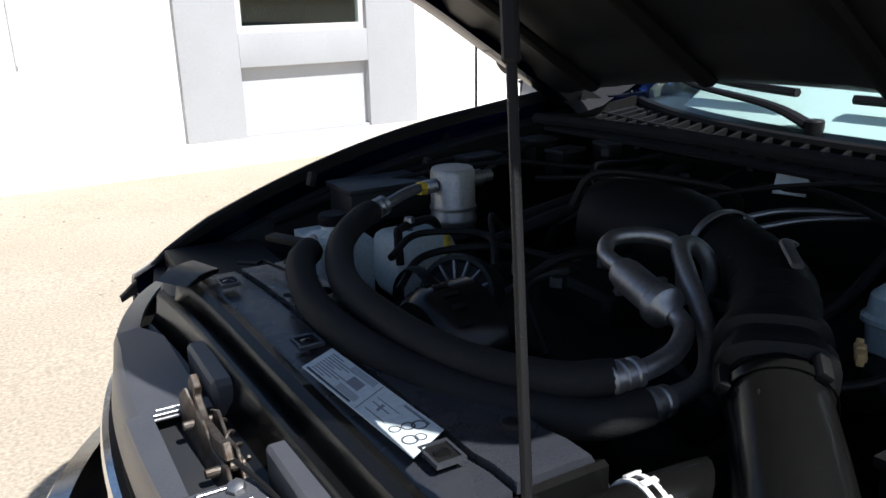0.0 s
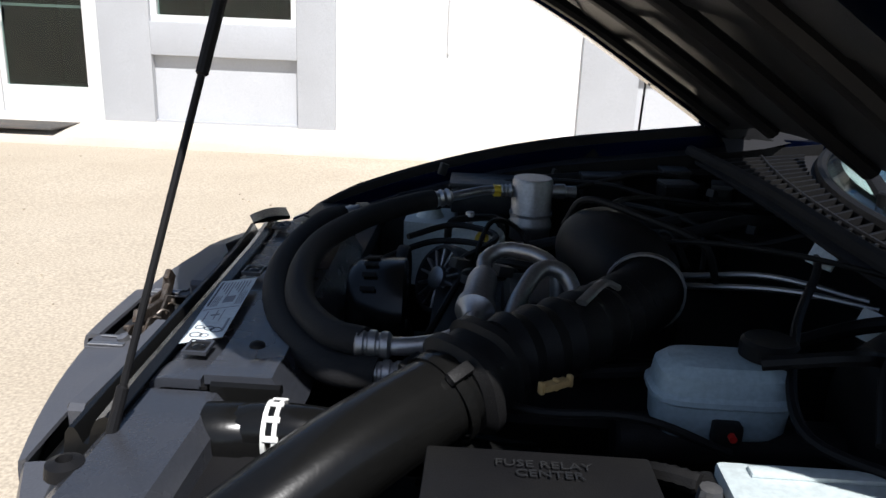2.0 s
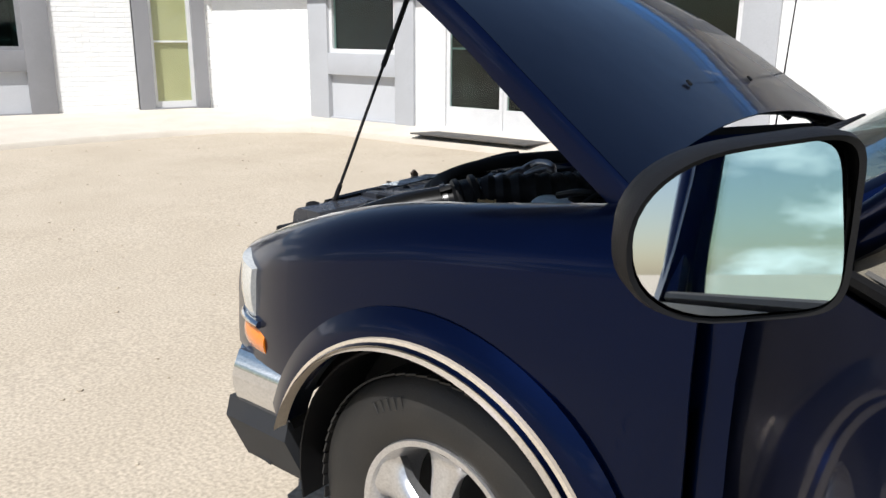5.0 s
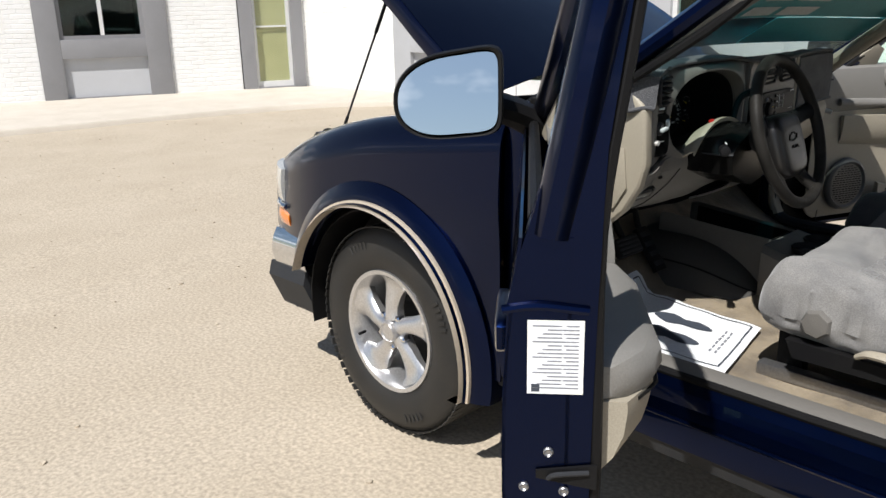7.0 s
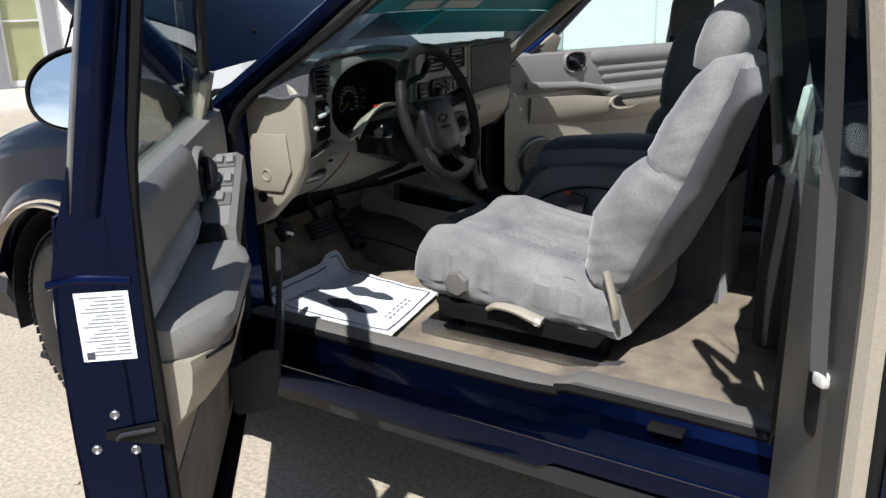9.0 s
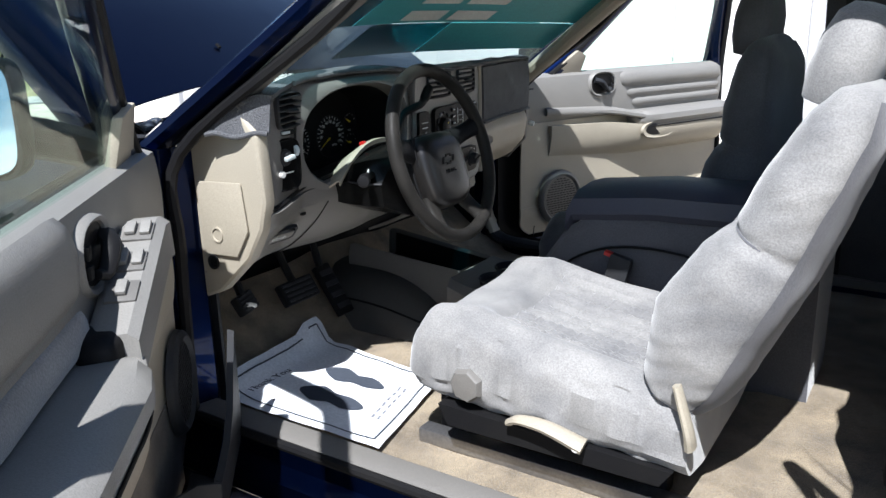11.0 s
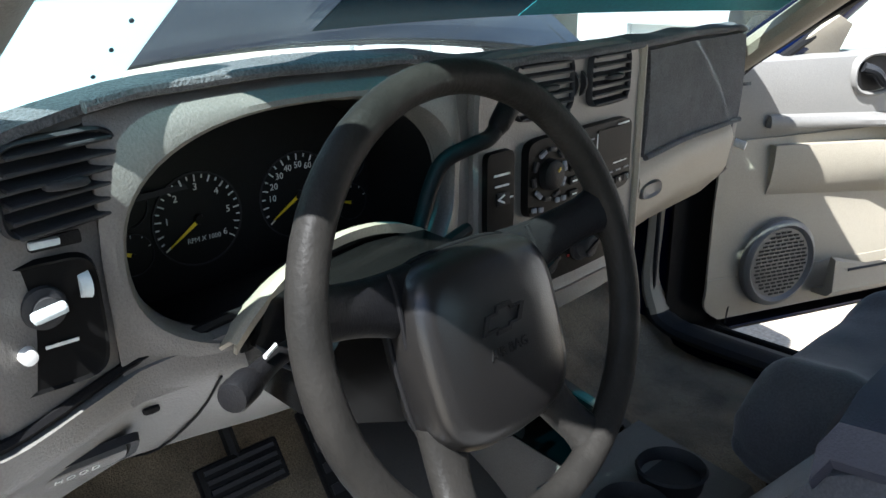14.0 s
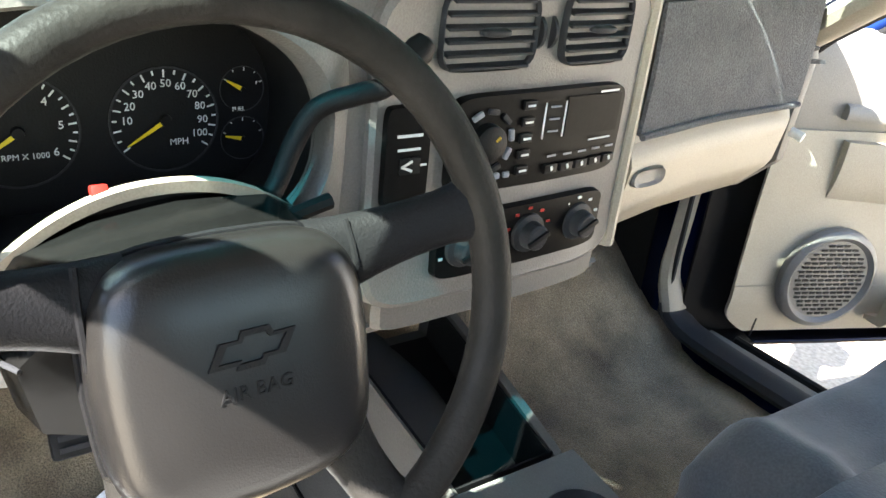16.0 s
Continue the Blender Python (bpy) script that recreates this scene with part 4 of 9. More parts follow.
for s in (-1, 1):
    h0 = [(0.42, 1.06), (0.40, 1.09), (0.19, 1.225), (0.165, 1.215), (0.20, 1.165), (0.31, 1.075), (0.38, 1.03)]
    hg = part("hood_hinge", slab([(x, s * 0.655, z) for x, z in h0], (0, s * 0.012, 0), 0.003, 1), PAINT if s < 0 else BLACK, truck)
    for x, z in ((0.255, 1.148), (0.325, 1.10)):
        part("hinge_bolt", rod((x, s * 0.650, z), (x, s * 0.674, z), 0.009, n=10), BLACK, hg)
# prop rod, with its dark sleeves
ROD0 = Vector((-0.645, -0.486, 0.90))
ROD1 = ROD0 + Vector((0.114, 0.207, 0.588)) * 1.06
pr_ = part("prop_rod", rod(ROD0, ROD1, 0.0042, n=10), BLACK, truck, "thin black hood prop rod")
part("rod_sleeve", rod(lerp(ROD0, ROD1, 0.0), lerp(ROD0, ROD1, 0.13), 0.0065, n=10, bevel=0.002), BLACK, pr_)
part("rod_sleeve", rod(lerp(ROD0, ROD1, 0.62), lerp(ROD0, ROD1, 0.99), 0.007, n=10, bevel=0.002), BLACK, pr_)

# ---- the pickup: cab ----
PIL0, PIL1 = Vector((0.60, 0.745, 1.09)), Vector((1.23, 0.60, 1.555))


def cab_side(z):
    """Half width of the cab at a height over the belt line."""
    return 0.80 - 0.36 * max(0, z - 1.06)


for s in (-1, 1):
    part("front_post", loft([[(x0 - (0.085 if s > 0 else 0), s * y, z) for x0, y in ((0.50, 0.81), (0.575, 0.825), (0.64, 0.80), (0.655, 0.70), (0.62, 0.66), (0.50, 0.66))] for z in (0.40, 0.7, 1.0, 1.10)], closed=True, caps=True), PAINT, truck)
    part("windshield_pillar", tube([(0.54, s * 0.765, 1.06), (0.62, s * 0.745, 1.11), (0.93, s * 0.662, 1.335), (1.18, s * 0.594, 1.53), (1.34, s * 0.59, 1.575)], 0.034, 10, 5, flat=0.72), PAINT, truck)
    part("pillar_trim", tube([(0.66, s * 0.70, 1.12), (0.95, s * 0.635, 1.325), (1.2, s * 0.575, 1.50)], 0.034, 10, 5, flat=0.7), BEIGE if s > 0 else TAUPE, truck)
    part("door_seal", tube([(0.665 - (0.07 if s > 0 else 0), s * 0.775, 0.56), (0.67 - (0.07 if s > 0 else 0), s * 0.765, 0.9), (0.675 - (0.03 if s > 0 else 0), s * 0.745, 1.09), (0.96, s * 0.66, 1.305), (1.22, s * 0.58, 1.50), (1.7, s * 0.59, 1.53)], 0.012, 8, 5), BLACK, truck)
    sill = part("sill", loft([[(x, s * y, z + (0.02 if x > 1.58 else 0.0)) for y, z in ((0.835, 0.40), (0.84, 0.46), (0.825, 0.50), (0.79, 0.515), (0.775, 0.54), (0.69, 0.54), (0.66, 0.50), (0.66, 0.40))] for x in (0.5, 0.9, 1.3, 1.56, 1.60, 1.9, 2.16)], closed=True, caps=True), PAINT, truck, "dark blue rocker sill")
    part("rocker_lower", loft([[(x, s * y, z) for y, z in ((0.83, 0.405), (0.82, 0.36), (0.77, 0.33), (0.70, 0.33), (0.70, 0.40))] for x in (0.45, 2.6)], closed=True, caps=True), CHARCOAL, sill)
    part("sill_ridge", tube([(0.6, s * 0.836, 0.47), (1.5, s * 0.836, 0.47), (2.25, s * 0.836, 0.47)], 0.006, 6, 2), PAINT, sill)
    part("sill_seal", tube([(0.66, s * 0.772, 0.545), (1.5, s * 0.772, 0.545), (1.6, s * 0.772, 0.565), (2.02, s * 0.772, 0.565)], 0.010, 8, 3), BLACK, sill)
    part("scuff_plate", loft([[(x, s * y, z + (0.03 if x > 1.58 else 0)) for y, z in ((0.758, 0.546), (0.745, 0.553), (0.705, 0.551), (0.692, 0.535), (0.692, 0.52), (0.758, 0.52))] for x in (0.62, 1.0, 1.4, 1.55, 1.61, 1.85, 2.03)], closed=True, caps=True), TAUPE, sill, "grey-brown plastic door sill plate")
    if s < 0:
        for x in (1.82,):
            part("sill_latch", span((x - 0.035, -0.83, 0.548), (x + 0.035, -0.80, 0.558), 0.004), BLACK, sill)
    part("roof_rail", tube([(1.2, s * 0.605, 1.545), (1.6, s * 0.60, 1.575), (2.0, s * 0.61, 1.56), (2.12, s * 0.64, 1.50)], 0.04, 10, 5), PAINT, truck)
    part("rear_pillar", loft([[(x, s * y, z) for x, y in ((2.03, 0.60 + w), (2.05, 0.80 - k), (2.16, 0.81 - k), (2.18, 0.60 + w))] for z, w, k in ((0.45, 0.0, 0.0), (1.06, 0.0, 0.0), (1.3, -0.02, 0.09), (1.56, -0.05, 0.19))], closed=True, caps=True), PAINT, truck)
    # cover is coloured near-black in place of the shade on grey-beige trim
    part("pillar_cover", loft([[(x, s * y, z) for x, y in ((2.0, 0.59 - k), (2.01, 0.74 - k), (2.04, 0.75 - k), (2.04, 0.58 - k))] for z, k in ((0.55, 0.0), (1.06, 0.0), (1.3, 0.09), (1.52, 0.17))], closed=True, caps=True), CLOTHB, truck)

def roof_z(x, y):
    return 1.605 - 0.05 * (abs(y) / 0.62) ** 3 - 0.03 * ((x - 1.7) / 0.5) ** 2


part("roof", skin(lambda x, y: (x, y, roof_z(x, y)), steps(1.22, 2.14, 12), steps(-0.62, 0.62, 15), 0.006), PAINT, truck)
part("headliner", skin(lambda x, y: (x, y, roof_z(x, y) - 0.03), steps(1.2, 2.08, 10), steps(-0.6, 0.6, 11), 0.01), TAUPE, truck)
part("header_panel", skin(lambda v, y: Vector((lerp(1.14, 1.30, v) + 0.09 * (y / 0.7) ** 2 * (1 - v), y * 0.97, lerp(1.562 - 0.03 * (y / 0.62) ** 2, roof_z(1.30, y), v) + 0.004)), steps(0, 1, 5), steps(-0.62, 0.62, 13), 0.01), PAINT, truck)
part("header_rail", tube([(1.27, y, 1.575 - 0.03 * (y / 0.6) ** 2) for y in steps(-0.6, 0.6, 7)], 0.035, 8, 3), PAINT, truck)


def shield(v, y):
    """The windscreen: v from its foot to its head, y across."""
    q = (y / 0.70) ** 2
    x0, x1 = 0.315 + 0.22 * q, 1.15 + 0.09 * q
    return (lerp(x0, x1, v), y * lerp(1.0, 0.845, v), lerp(1.075, 1.565 - 0.03 * q, v) + 0.012 * math.sin(v * math.pi))


# unseen strip added at the windshield head to keep sun off the floor
part("header_trim", skin(lambda v, y: Vector(shield(v, y)) + Vector((0.02, 0, -0.012)), steps(0.80, 1.0, 4), steps(-0.66, 0.66, 9), 0.012), TAUPE, truck)
ws = part("windshield", skin(shield, steps(0, 1, 10), steps(-0.70, 0.70, 21), 0.005), DUSTYGLASS, truck)
part("windshield_seal", tube([shield(0.01, y) for y in steps(-0.70, 0.70, 15)], 0.012, 8, 2), BLACK, ws)
part("inside_mirror", moved(pillow((0, 0, 0), (0.05, 0.24, 0.06)), Matrix.Translation((1.18, 0.0, 1.47))), BLACK, ws)
# papers behind the glass
def on_shield(v, y, d=0.02):
    a = Vector(shield(v, y))
    n = (Vector(shield(v + 0.05, y)) - Vector(shield(v, y))).cross(Vector((0, 1, 0))).normalized()
    n = n if n.x > 0 else -n
    return a + n * d


def sheet(v0, v1, y0, y1, d=0.02, k=6):
    return skin(lambda v, y: on_shield(v, y, d), steps(v0, v1, 4), steps(y0, y1, k), 0.0012)


card = solid("hang_card", sheet(0.27, 0.47, -0.655, -0.50), SHEETFILM, "white paper card standing inside the windshield", "card")
for k in range(3):
    part("print_dot", moved(lathe((0, 0, 0), (0, 0, 1), [(0, 0.0022), (0.001, 0.0022)], 10), facing(on_shield(0.33 + 0.05 * k, -0.54, 0.0235), (1, 0, -0.7))), PRINT, card)
# film below the banner is added to throw teal light on the dash
film = solid("light_tint_film", sheet(0.34, 0.495, -0.24, 0.15, 0.012, 10), TEALFILM, "teal film strip added inside the windshield to tint sunlight", "tint film")
# opaque end is added to keep sun off the passenger door
part("film_end", sheet(0.34, 0.495, 0.152, 0.68, 0.012, 10), TEALCARD, film, "opaque teal end added to the film to block sun")
bann = solid("windshield_banner", sheet(0.50, 0.72, -0.54, -0.36, 0.012, 10), TEALFILM, "teal sales banner stuck along the top of the windshield", "banner")
# next two are made opaque and widened to stop sun patches in the cab
part("printed_strip", sheet(0.722, 0.87, -0.54, -0.36, 0.012, 10), TEALCARD, bann, "opaque teal strip added above the banner to block sun")
part("printed_half", sheet(0.50, 0.87, -0.358, 0.69, 0.012, 18), TEALCARD, bann, "teal half of the banner, made opaque to block sun")
for r in range(2):
    for c in range(2):
        part("print_bar", sheet(0.515 + r * 0.08, 0.56 + r * 0.08, -0.13 + c * 0.23, 0.06 + c * 0.23, 0.0145, 4), WHITEPRINT, bann)
solid("price_sheet", sheet(0.05, 0.17, -0.14, 0.46, 0.008, 8), PAPER, "white price sheet lying along the foot of the windshield", "paper sheet")
solid("price_sheet", sheet(0.10, 0.22, -0.56, -0.16, 0.012, 8), PAPER, "white price sheet leaning inside the windshield on the driver's side", "paper sheet")

# cowl and wipers
def cowl_front(y):
    return 0.243 + (0.10 if y < 0 else -0.03) * (y / 0.7) ** 2


def cowl_back(y):
    return 0.335 + 0.22 * (y / 0.7) ** 2


cowl = part("cowl_panel", skin(lambda v, y: (lerp(cowl_front(y), cowl_back(y), v), y, 1.045 + 0.028 * v), steps(0, 1, 5), steps(-0.765, 0.765, 21), 0.008), CLOTHB, truck, "black cowl grille panel")
for k in range(30):
    y = -0.56 + k * 0.039
    f, b = lerp(cowl_front(y), cowl_back(y), 0.12), lerp(cowl_front(y), cowl_back(y), 0.80)
    part("cowl_slat", slab([(f, y, 1.052), (b, y + 0.006, 1.070), (b, y + 0.014, 1.070), (f, y + 0.008, 1.052)], (0, 0, 0.012)), BLACK, cowl)
part("cowl_rib", tube([(lerp(cowl_front(y), cowl_back(y), 0.45), y, 1.071) for y in steps(-0.56, 0.6, 12)], 0.004, 6, 2), BLACK, cowl)
part("cowl_seal", tube([(cowl_front(y) - 0.004, y, 1.062 + 0.012 * (1 - (y / 0.7) ** 2)) for y in steps(-0.68, 0.68, 9)], 0.013, 8, 3), CLOTHB, cowl)
for y0, y1 in ((-0.52, 0.02), (0.06, 0.60)):
    w = part("wiper_arm", tube([(0.36, y0, 1.10), (0.365, y0 + 0.10, 1.13), (0.39, y0 + 0.30, 1.148), (0.42, y0 + 0.42, 1.168)], lambda t: lerp(0.016, 0.007, t), 8, 6, flat=0.6), BLACK, truck)
    part("wiper_blade", tube([(0.405 + 0.20 * (abs(y) / 0.7) ** 2, y, 1.15 + 0.02 * (abs(y) / 0.7) ** 2) for y in steps(y0 + 0.08, y1, 6)], 0.009, 6, 3), BLACK, w)
    part("wiper_pivot", rod((0.36, y0, 1.05), (0.36, y0, 1.115), 0.017, n=14, bevel=0.003), BLACK, w)
part("firewall", skin(lambda v, y: (0.34 + 0.02 * math.sin(y * 9), y, lerp(0.45, 1.06, v)), steps(0, 1, 6), steps(-0.70, 0.70, 15), 0.01), BLACK, truck)

for s in (-1, 1):
    part("cowl_apron", loft([[(x0_, s * y0_, z0_ - 0.012), (x0_, s * y0_, z0_), (lerp(x0_, x1_, 0.5), s * lerp(y0_, y1_, 0.5), lerp(z0_, z1_, 0.5) + 0.006), (x1_, s * y1_, z1_)] for x0_, y0_, z0_, x1_, y1_, z1_ in (
        (0.27, 0.665, 1.098, 0.27, 0.60, 1.075), (0.33, 0.712, 1.110, 0.36, 0.62, 1.085), (0.39, 0.762, 1.119, 0.43, 0.66, 1.095), (0.45, 0.806, 1.122, 0.50, 0.69, 1.105), (0.505, 0.836, 1.118, 0.57, 0.725, 1.118), (0.545, 0.838, 1.106, 0.61, 0.755, 1.12))]), CLOTHB, truck, "dark grey plastic cowl side panel")
# rear wall, rear window, bed
part("rear_wall", frame_ring([(2.06, -0.66, 0.45), (2.06, 0.66, 0.45), (2.06, 0.58, 1.57), (2.06, -0.58, 1.57)], [(2.06, -0.50, 1.16), (2.06, 0.50, 1.16), (2.06, 0.46, 1.48), (2.06, -0.46, 1.48)], (0.08, 0, 0)), CLOTHD, truck)
rw = part("rear_window", slab([(2.10, -0.51, 1.15), (2.10, 0.51, 1.15), (2.10, 0.47, 1.49), (2.10, -0.47, 1.49)], (0.005, 0, 0)), TINTED, truck)
rw.visible_shadow = False
for s in (-1, 1):
    part("bed_side", loft([[(x, s * y, z) for y, z in ((0.80, 0.50), (0.84, 0.6), (0.84, 0.95), (0.82, 1.02), (0.74, 1.03), (0.74, 0.6), (0.78, 0.5))] for x in (2.22, 2.75)], closed=True, caps=True), PAINT, truck)
    part("bed_side", loft([[(x, s * y, z) for y, z in ((0.84, max(0.62, arch_z(x - 3.12) if abs(x - 3.12) < ARCH_R else 0.5)), (0.845, 0.9), (0.82, 1.02), (0.74, 1.03), (0.74, 0.62))] for x in steps(2.75, 3.5, 16)], closed=True, caps=True), PAINT, truck)
    part("bed_side", loft([[(x, s * y, z) for y, z in ((0.80, 0.50), (0.84, 0.6), (0.84, 0.95), (0.82, 1.02), (0.74, 1.03), (0.74, 0.6), (0.78, 0.5))] for x in (3.5, 4.2)], closed=True, caps=True), PAINT, truck)
part("bed_floor", span((2.22, -0.74, 0.62), (4.2, 0.74, 0.66)), BLACK, truck)
part("bed_front", span((2.22, -0.74, 0.6), (2.26, 0.74, 1.02), 0.004), PAINT, truck)
part("tailgate", span((4.18, -0.74, 0.6), (4.22, 0.74, 1.02), 0.006), PAINT, truck)

# floor
def floor_z(x, y):
    hump = 0.13 * math.exp(-((y / 0.17) ** 4)) * ramp(x, (0.4, 0.1), (0.85, 0.12), (0.95, 0.35), (1.2, 0.3), (1.6, 0.1), (2.2, 0.0))
    toe = max(0, 0.62 - x) * 0.75
    return 0.515 + hump + toe + 0.006 * noise.noise((x * 9, y * 9, 0)) + ramp(x, (1.5, 0), (1.65, 0.03), (2.2, 0.035))


part("floor_carpet", skin(lambda x, y: (x, y, floor_z(x, y)), steps(0.40, 2.08, 48), steps(-0.70, 0.70, 44), 0.02), CARPET, truck, "worn tan cabin floor carpet")
def hump(u, v):
    """The moulded vinyl tunnel cover: u along the cab, v across."""
    w = 0.175 * (1 - (2 * u - 1) ** 4) ** 0.4
    h = 0.135 * (1 - max(0.0, (u - 0.35) / 0.65) ** 2.6) * (1 - abs(v) ** 3.2)
    return (0.40 + 0.49 * u, -0.015 + w * v, 0.522 + h + 0.006 * math.exp(-(((abs(v) - 0.86) / 0.05) ** 2)))


hc = part("transmission_cover", skin(hump, steps(0.01, 0.99, 30), steps(-1, 1, 33), 0.008), HUMPVINYL, truck, "dark grey vinyl transmission hump cover")
part("cover_bead", tube([Vector(hump(u, -0.80)) + Vector((0, 0, 0.001)) for u in steps(0.06, 0.95, 16)], 0.003, 6, 3), BLACK, hc)

part("cab_side", loft([[(x, y, z) for x in (1.60, 2.16)] for y, z in ((0.80, 0.42), (0.84, 0.6), (0.84, 0.95), (0.815, 1.08), (0.70, 1.56))]), PAINT, truck)
part("side_trim", loft([[(x, y - 0.03 * math.sin((x - 1.65) / 0.45 * math.pi), z) for x in steps(1.59, 2.08, 6)] for y, z in ((0.74, 0.50), (0.755, 0.8), (0.74, 1.08), (0.62, 1.54))]), CLOTHD, truck, "dark rear side trim")
part("lock_pillar", loft([[(x, y - k, z) for x, y in ((1.64, 0.74), (1.64, 0.83), (1.69, 0.84), (1.69, 0.73))] for z, k in ((0.42, 0.0), (0.8, 0.0), (1.08, 0.015), (1.55, 0.14))], closed=True, caps=True), CHARCOAL, truck)
# black block added in place of the dark gap beside the passenger door
part("hinge_shroud", span((0.48, 0.765, 0.44), (0.60, 0.835, 1.06), 0.01), BLACK, truck)

# ---- doors ----
DOOR_OPEN = {-1: 49.5, 1: 68.0}


def door(s):
    """A front door drawn shut, then swung out; s = -1 for the driver's side."""
    hinge = Vector((0.585, s * 0.815, 0))
    M = Matrix.Translation(hinge) @ Matrix.Rotation(radians(DOOR_OPEN[s]) * s, 4, "Z") @ Matrix.Translation(-hinge)
    side = "driver" if s < 0 else "passenger"
    x0, x1, zb = 0.605, 1.655, 1.10
    xf = x0 + 0.03 if s < 0 else 0.535

    def P(name, bm, m, par, label="", sm=35.0):
        if s > 0 and "speaker" not in name and "pocket" not in name:
            for v in bm.verts:
                if v.co.z < 0.66:
                    v.co.z = 0.66 - (0.66 - v.co.z) * 0.43
        return part(name, moved(bm, M), m, par, label, sm)

    def outer(x, z):
        t = (z - 0.40) / (zb - 0.40)
        y = 0.815 + 0.028 * math.sin(min(1, t * 1.15) * math.pi * 0.75) - 0.012 * max(0, t - 0.85) / 0.15
        return (x, s * y, z)
    body = P("front_door", skin(outer, steps(x0, x1, 12), steps(0.40, zb, 16), 0.004), PAINT, truck, "open dark blue door")
    # shell: edges and inner sheet metal; passenger side coloured black in place of shade
    P("door_edge", loft([[(x, s * y, z) for y, z in ((0.815, 0.40), (0.842, 0.62), (0.842, 0.9), (0.825, zb), (0.79, zb + 0.02), (0.74, zb), (0.735, 0.9), (0.735, 0.5), (0.74, 0.40))] for x in (x0, x0 + 0.004)], closed=True, caps=True), PAINT if s < 0 else BLACK, body)
    # the rear edge and the upright of the window frame are one pressing
    P("rear_edge", loft([[(xr, s * yo_, z), (xr, s * yi_, z), (xr - dp, s * yi_, z), (xr - dp, s * yo_, z)] for z, yo_, yi_, dp, xr in (
        (0.40, 0.815, 0.750, 0.02, x1), (0.45, 0.826, 0.742, 0.02, x1), (0.62, 0.842, 0.735, 0.02, x1), (0.90, 0.842, 0.732, 0.02, x1), (1.02, 0.836, 0.730, 0.022, x1), (1.08, 0.822, 0.728, 0.028, x1 - 0.001),
        (1.13, 0.806, 0.727, 0.036, x1 - 0.004), (1.20, 0.786, 0.724, 0.042, x1 - 0.008), (1.32, 0.757, 0.708, 0.046, x1 - 0.016), (1.45, 0.732, 0.690, 0.048, x1 - 0.026), (1.545, 0.716, 0.680, 0.05, x1 - 0.034))], closed=True, caps=True), PAINT, body)
    P("edge_crease", tube([(x1 + 0.001, s * 0.842, 1.012), (x1 + 0.002, s * 0.80, 1.018), (x1 + 0.001, s * 0.74, 1.012)], 0.006, 8, 3), PAINT, body)
    P("door_bottom", span((x0, s * 0.72, 0.395), (x1, s * 0.815, 0.402)), PAINT, body)
    P("inner_shell", span((x0, s * 0.76, 0.42), (x1, s * 0.765, zb)), PAINT if s < 0 else BLACK, body)
    if s > 0:
        # black sheets added here carry the shade of the door jamb
        P("hinge_panel", span((0.47, 0.775, 0.39), (x0, 0.782, 1.06)), BLACK, body, "black sheet put in for the shade at the door's hinge side")
        P("hinge_foot", span((0.47, 0.725, 0.375), (x1 - 0.03, 0.80, 0.39)), BLACK, body)
    # window frame, leaning in with height
    yo = lambda z: 0.80 - 0.20 * (z - zb)
    line = [(x0 + 0.06, zb), (0.80, 1.19), (1.0, 1.36), (1.19, 1.515), (1.28, 1.548), (1.45, 1.552), (1.57, 1.54), (1.615, 1.50), (1.635, 1.3), (x1 - 0.02, zb)]
    C = curve_points([(x, s * (yo(z) - 0.015), z) for x, z in line], 4)
    P("window_frame", tube(C, 0.026, 10, 1, flat=1.15, smooth=False), PAINT, body)
    P("frame_seal", tube([p + Vector((-0.012, -s * 0.022, 0)) for p in C], 0.010, 8, 1, smooth=False), BLACK, body)
    gl = P("window_pane", skin(lambda u, v: (lerp(0.72 + u * 0.52, 1.60, v), s * (yo(zb + u * 0.45) - 0.03), zb + u * (0.45 + 0.02 * math.sin(v * 3))), steps(0, 1, 6), steps(0, 1, 6), 0.004), GLASS, body)
    gl.visible_shadow = False
    P("belt_seal", tube([(x0 + 0.05, s * 0.802, zb + 0.008), (x1 - 0.06, s * 0.802, zb + 0.008)], 0.011, 8, 3), BLACK, body)
    P("edge_seal", tube([(x1 - 0.03, s * 0.73, 0.46), (x1 - 0.012, s * 0.728, 0.8), (x1 - 0.015, s * 0.73, zb), (x1 - 0.03, s * (yo(1.3) - 0.056), 1.3), (x1 - 0.05, s * (yo(1.5) - 0.046), 1.5)], 0.010, 8, 4), BLACK, body)
    hd = P("outer_handle", pillow((1.50, s * 0.846, 0.94), (0.15, 0.02, 0.05), 5), PAINT, body)
    # latch with its bolts, tyre label on the edge
    lt = P("latch", slab([(x1 + 0.001, s * y, z) for y, z in ((0.725, 0.775), (0.80, 0.79), (0.80, 0.80), (0.725, 0.81))], (0.004, 0, 0)), BLACK, body)
    P("latch_tongue", tube([(x1 + 0.006, s * 0.735, 0.80), (x1 + 0.01, s * 0.775, 0.798), (x1 + 0.006, s * 0.785, 0.79)], 0.0035, 8, 4), CHARCOAL, lt)
    for y, z in ((0.815, 0.775), (0.785, 0.825), (0.765, 0.77)):
        P("latch_bolt", lathe((x1, s * y, z), (1, 0, 0), [(0, 0.0065), (0.003, 0.0065), (0.0045, 0.005), (0.0025, 0.003), (0.0025, 0)], 12), STEEL, lt)
    if s < 0:
        lb = P("tyre_label", slab([(x1 + 0.002, s * y, z) for y, z in ((0.745, 0.905), (0.812, 0.905), (0.812, 1.0), (0.745, 1.0))], (0.001, 0, 0)), PAPER, body, "white printed tyre information label")
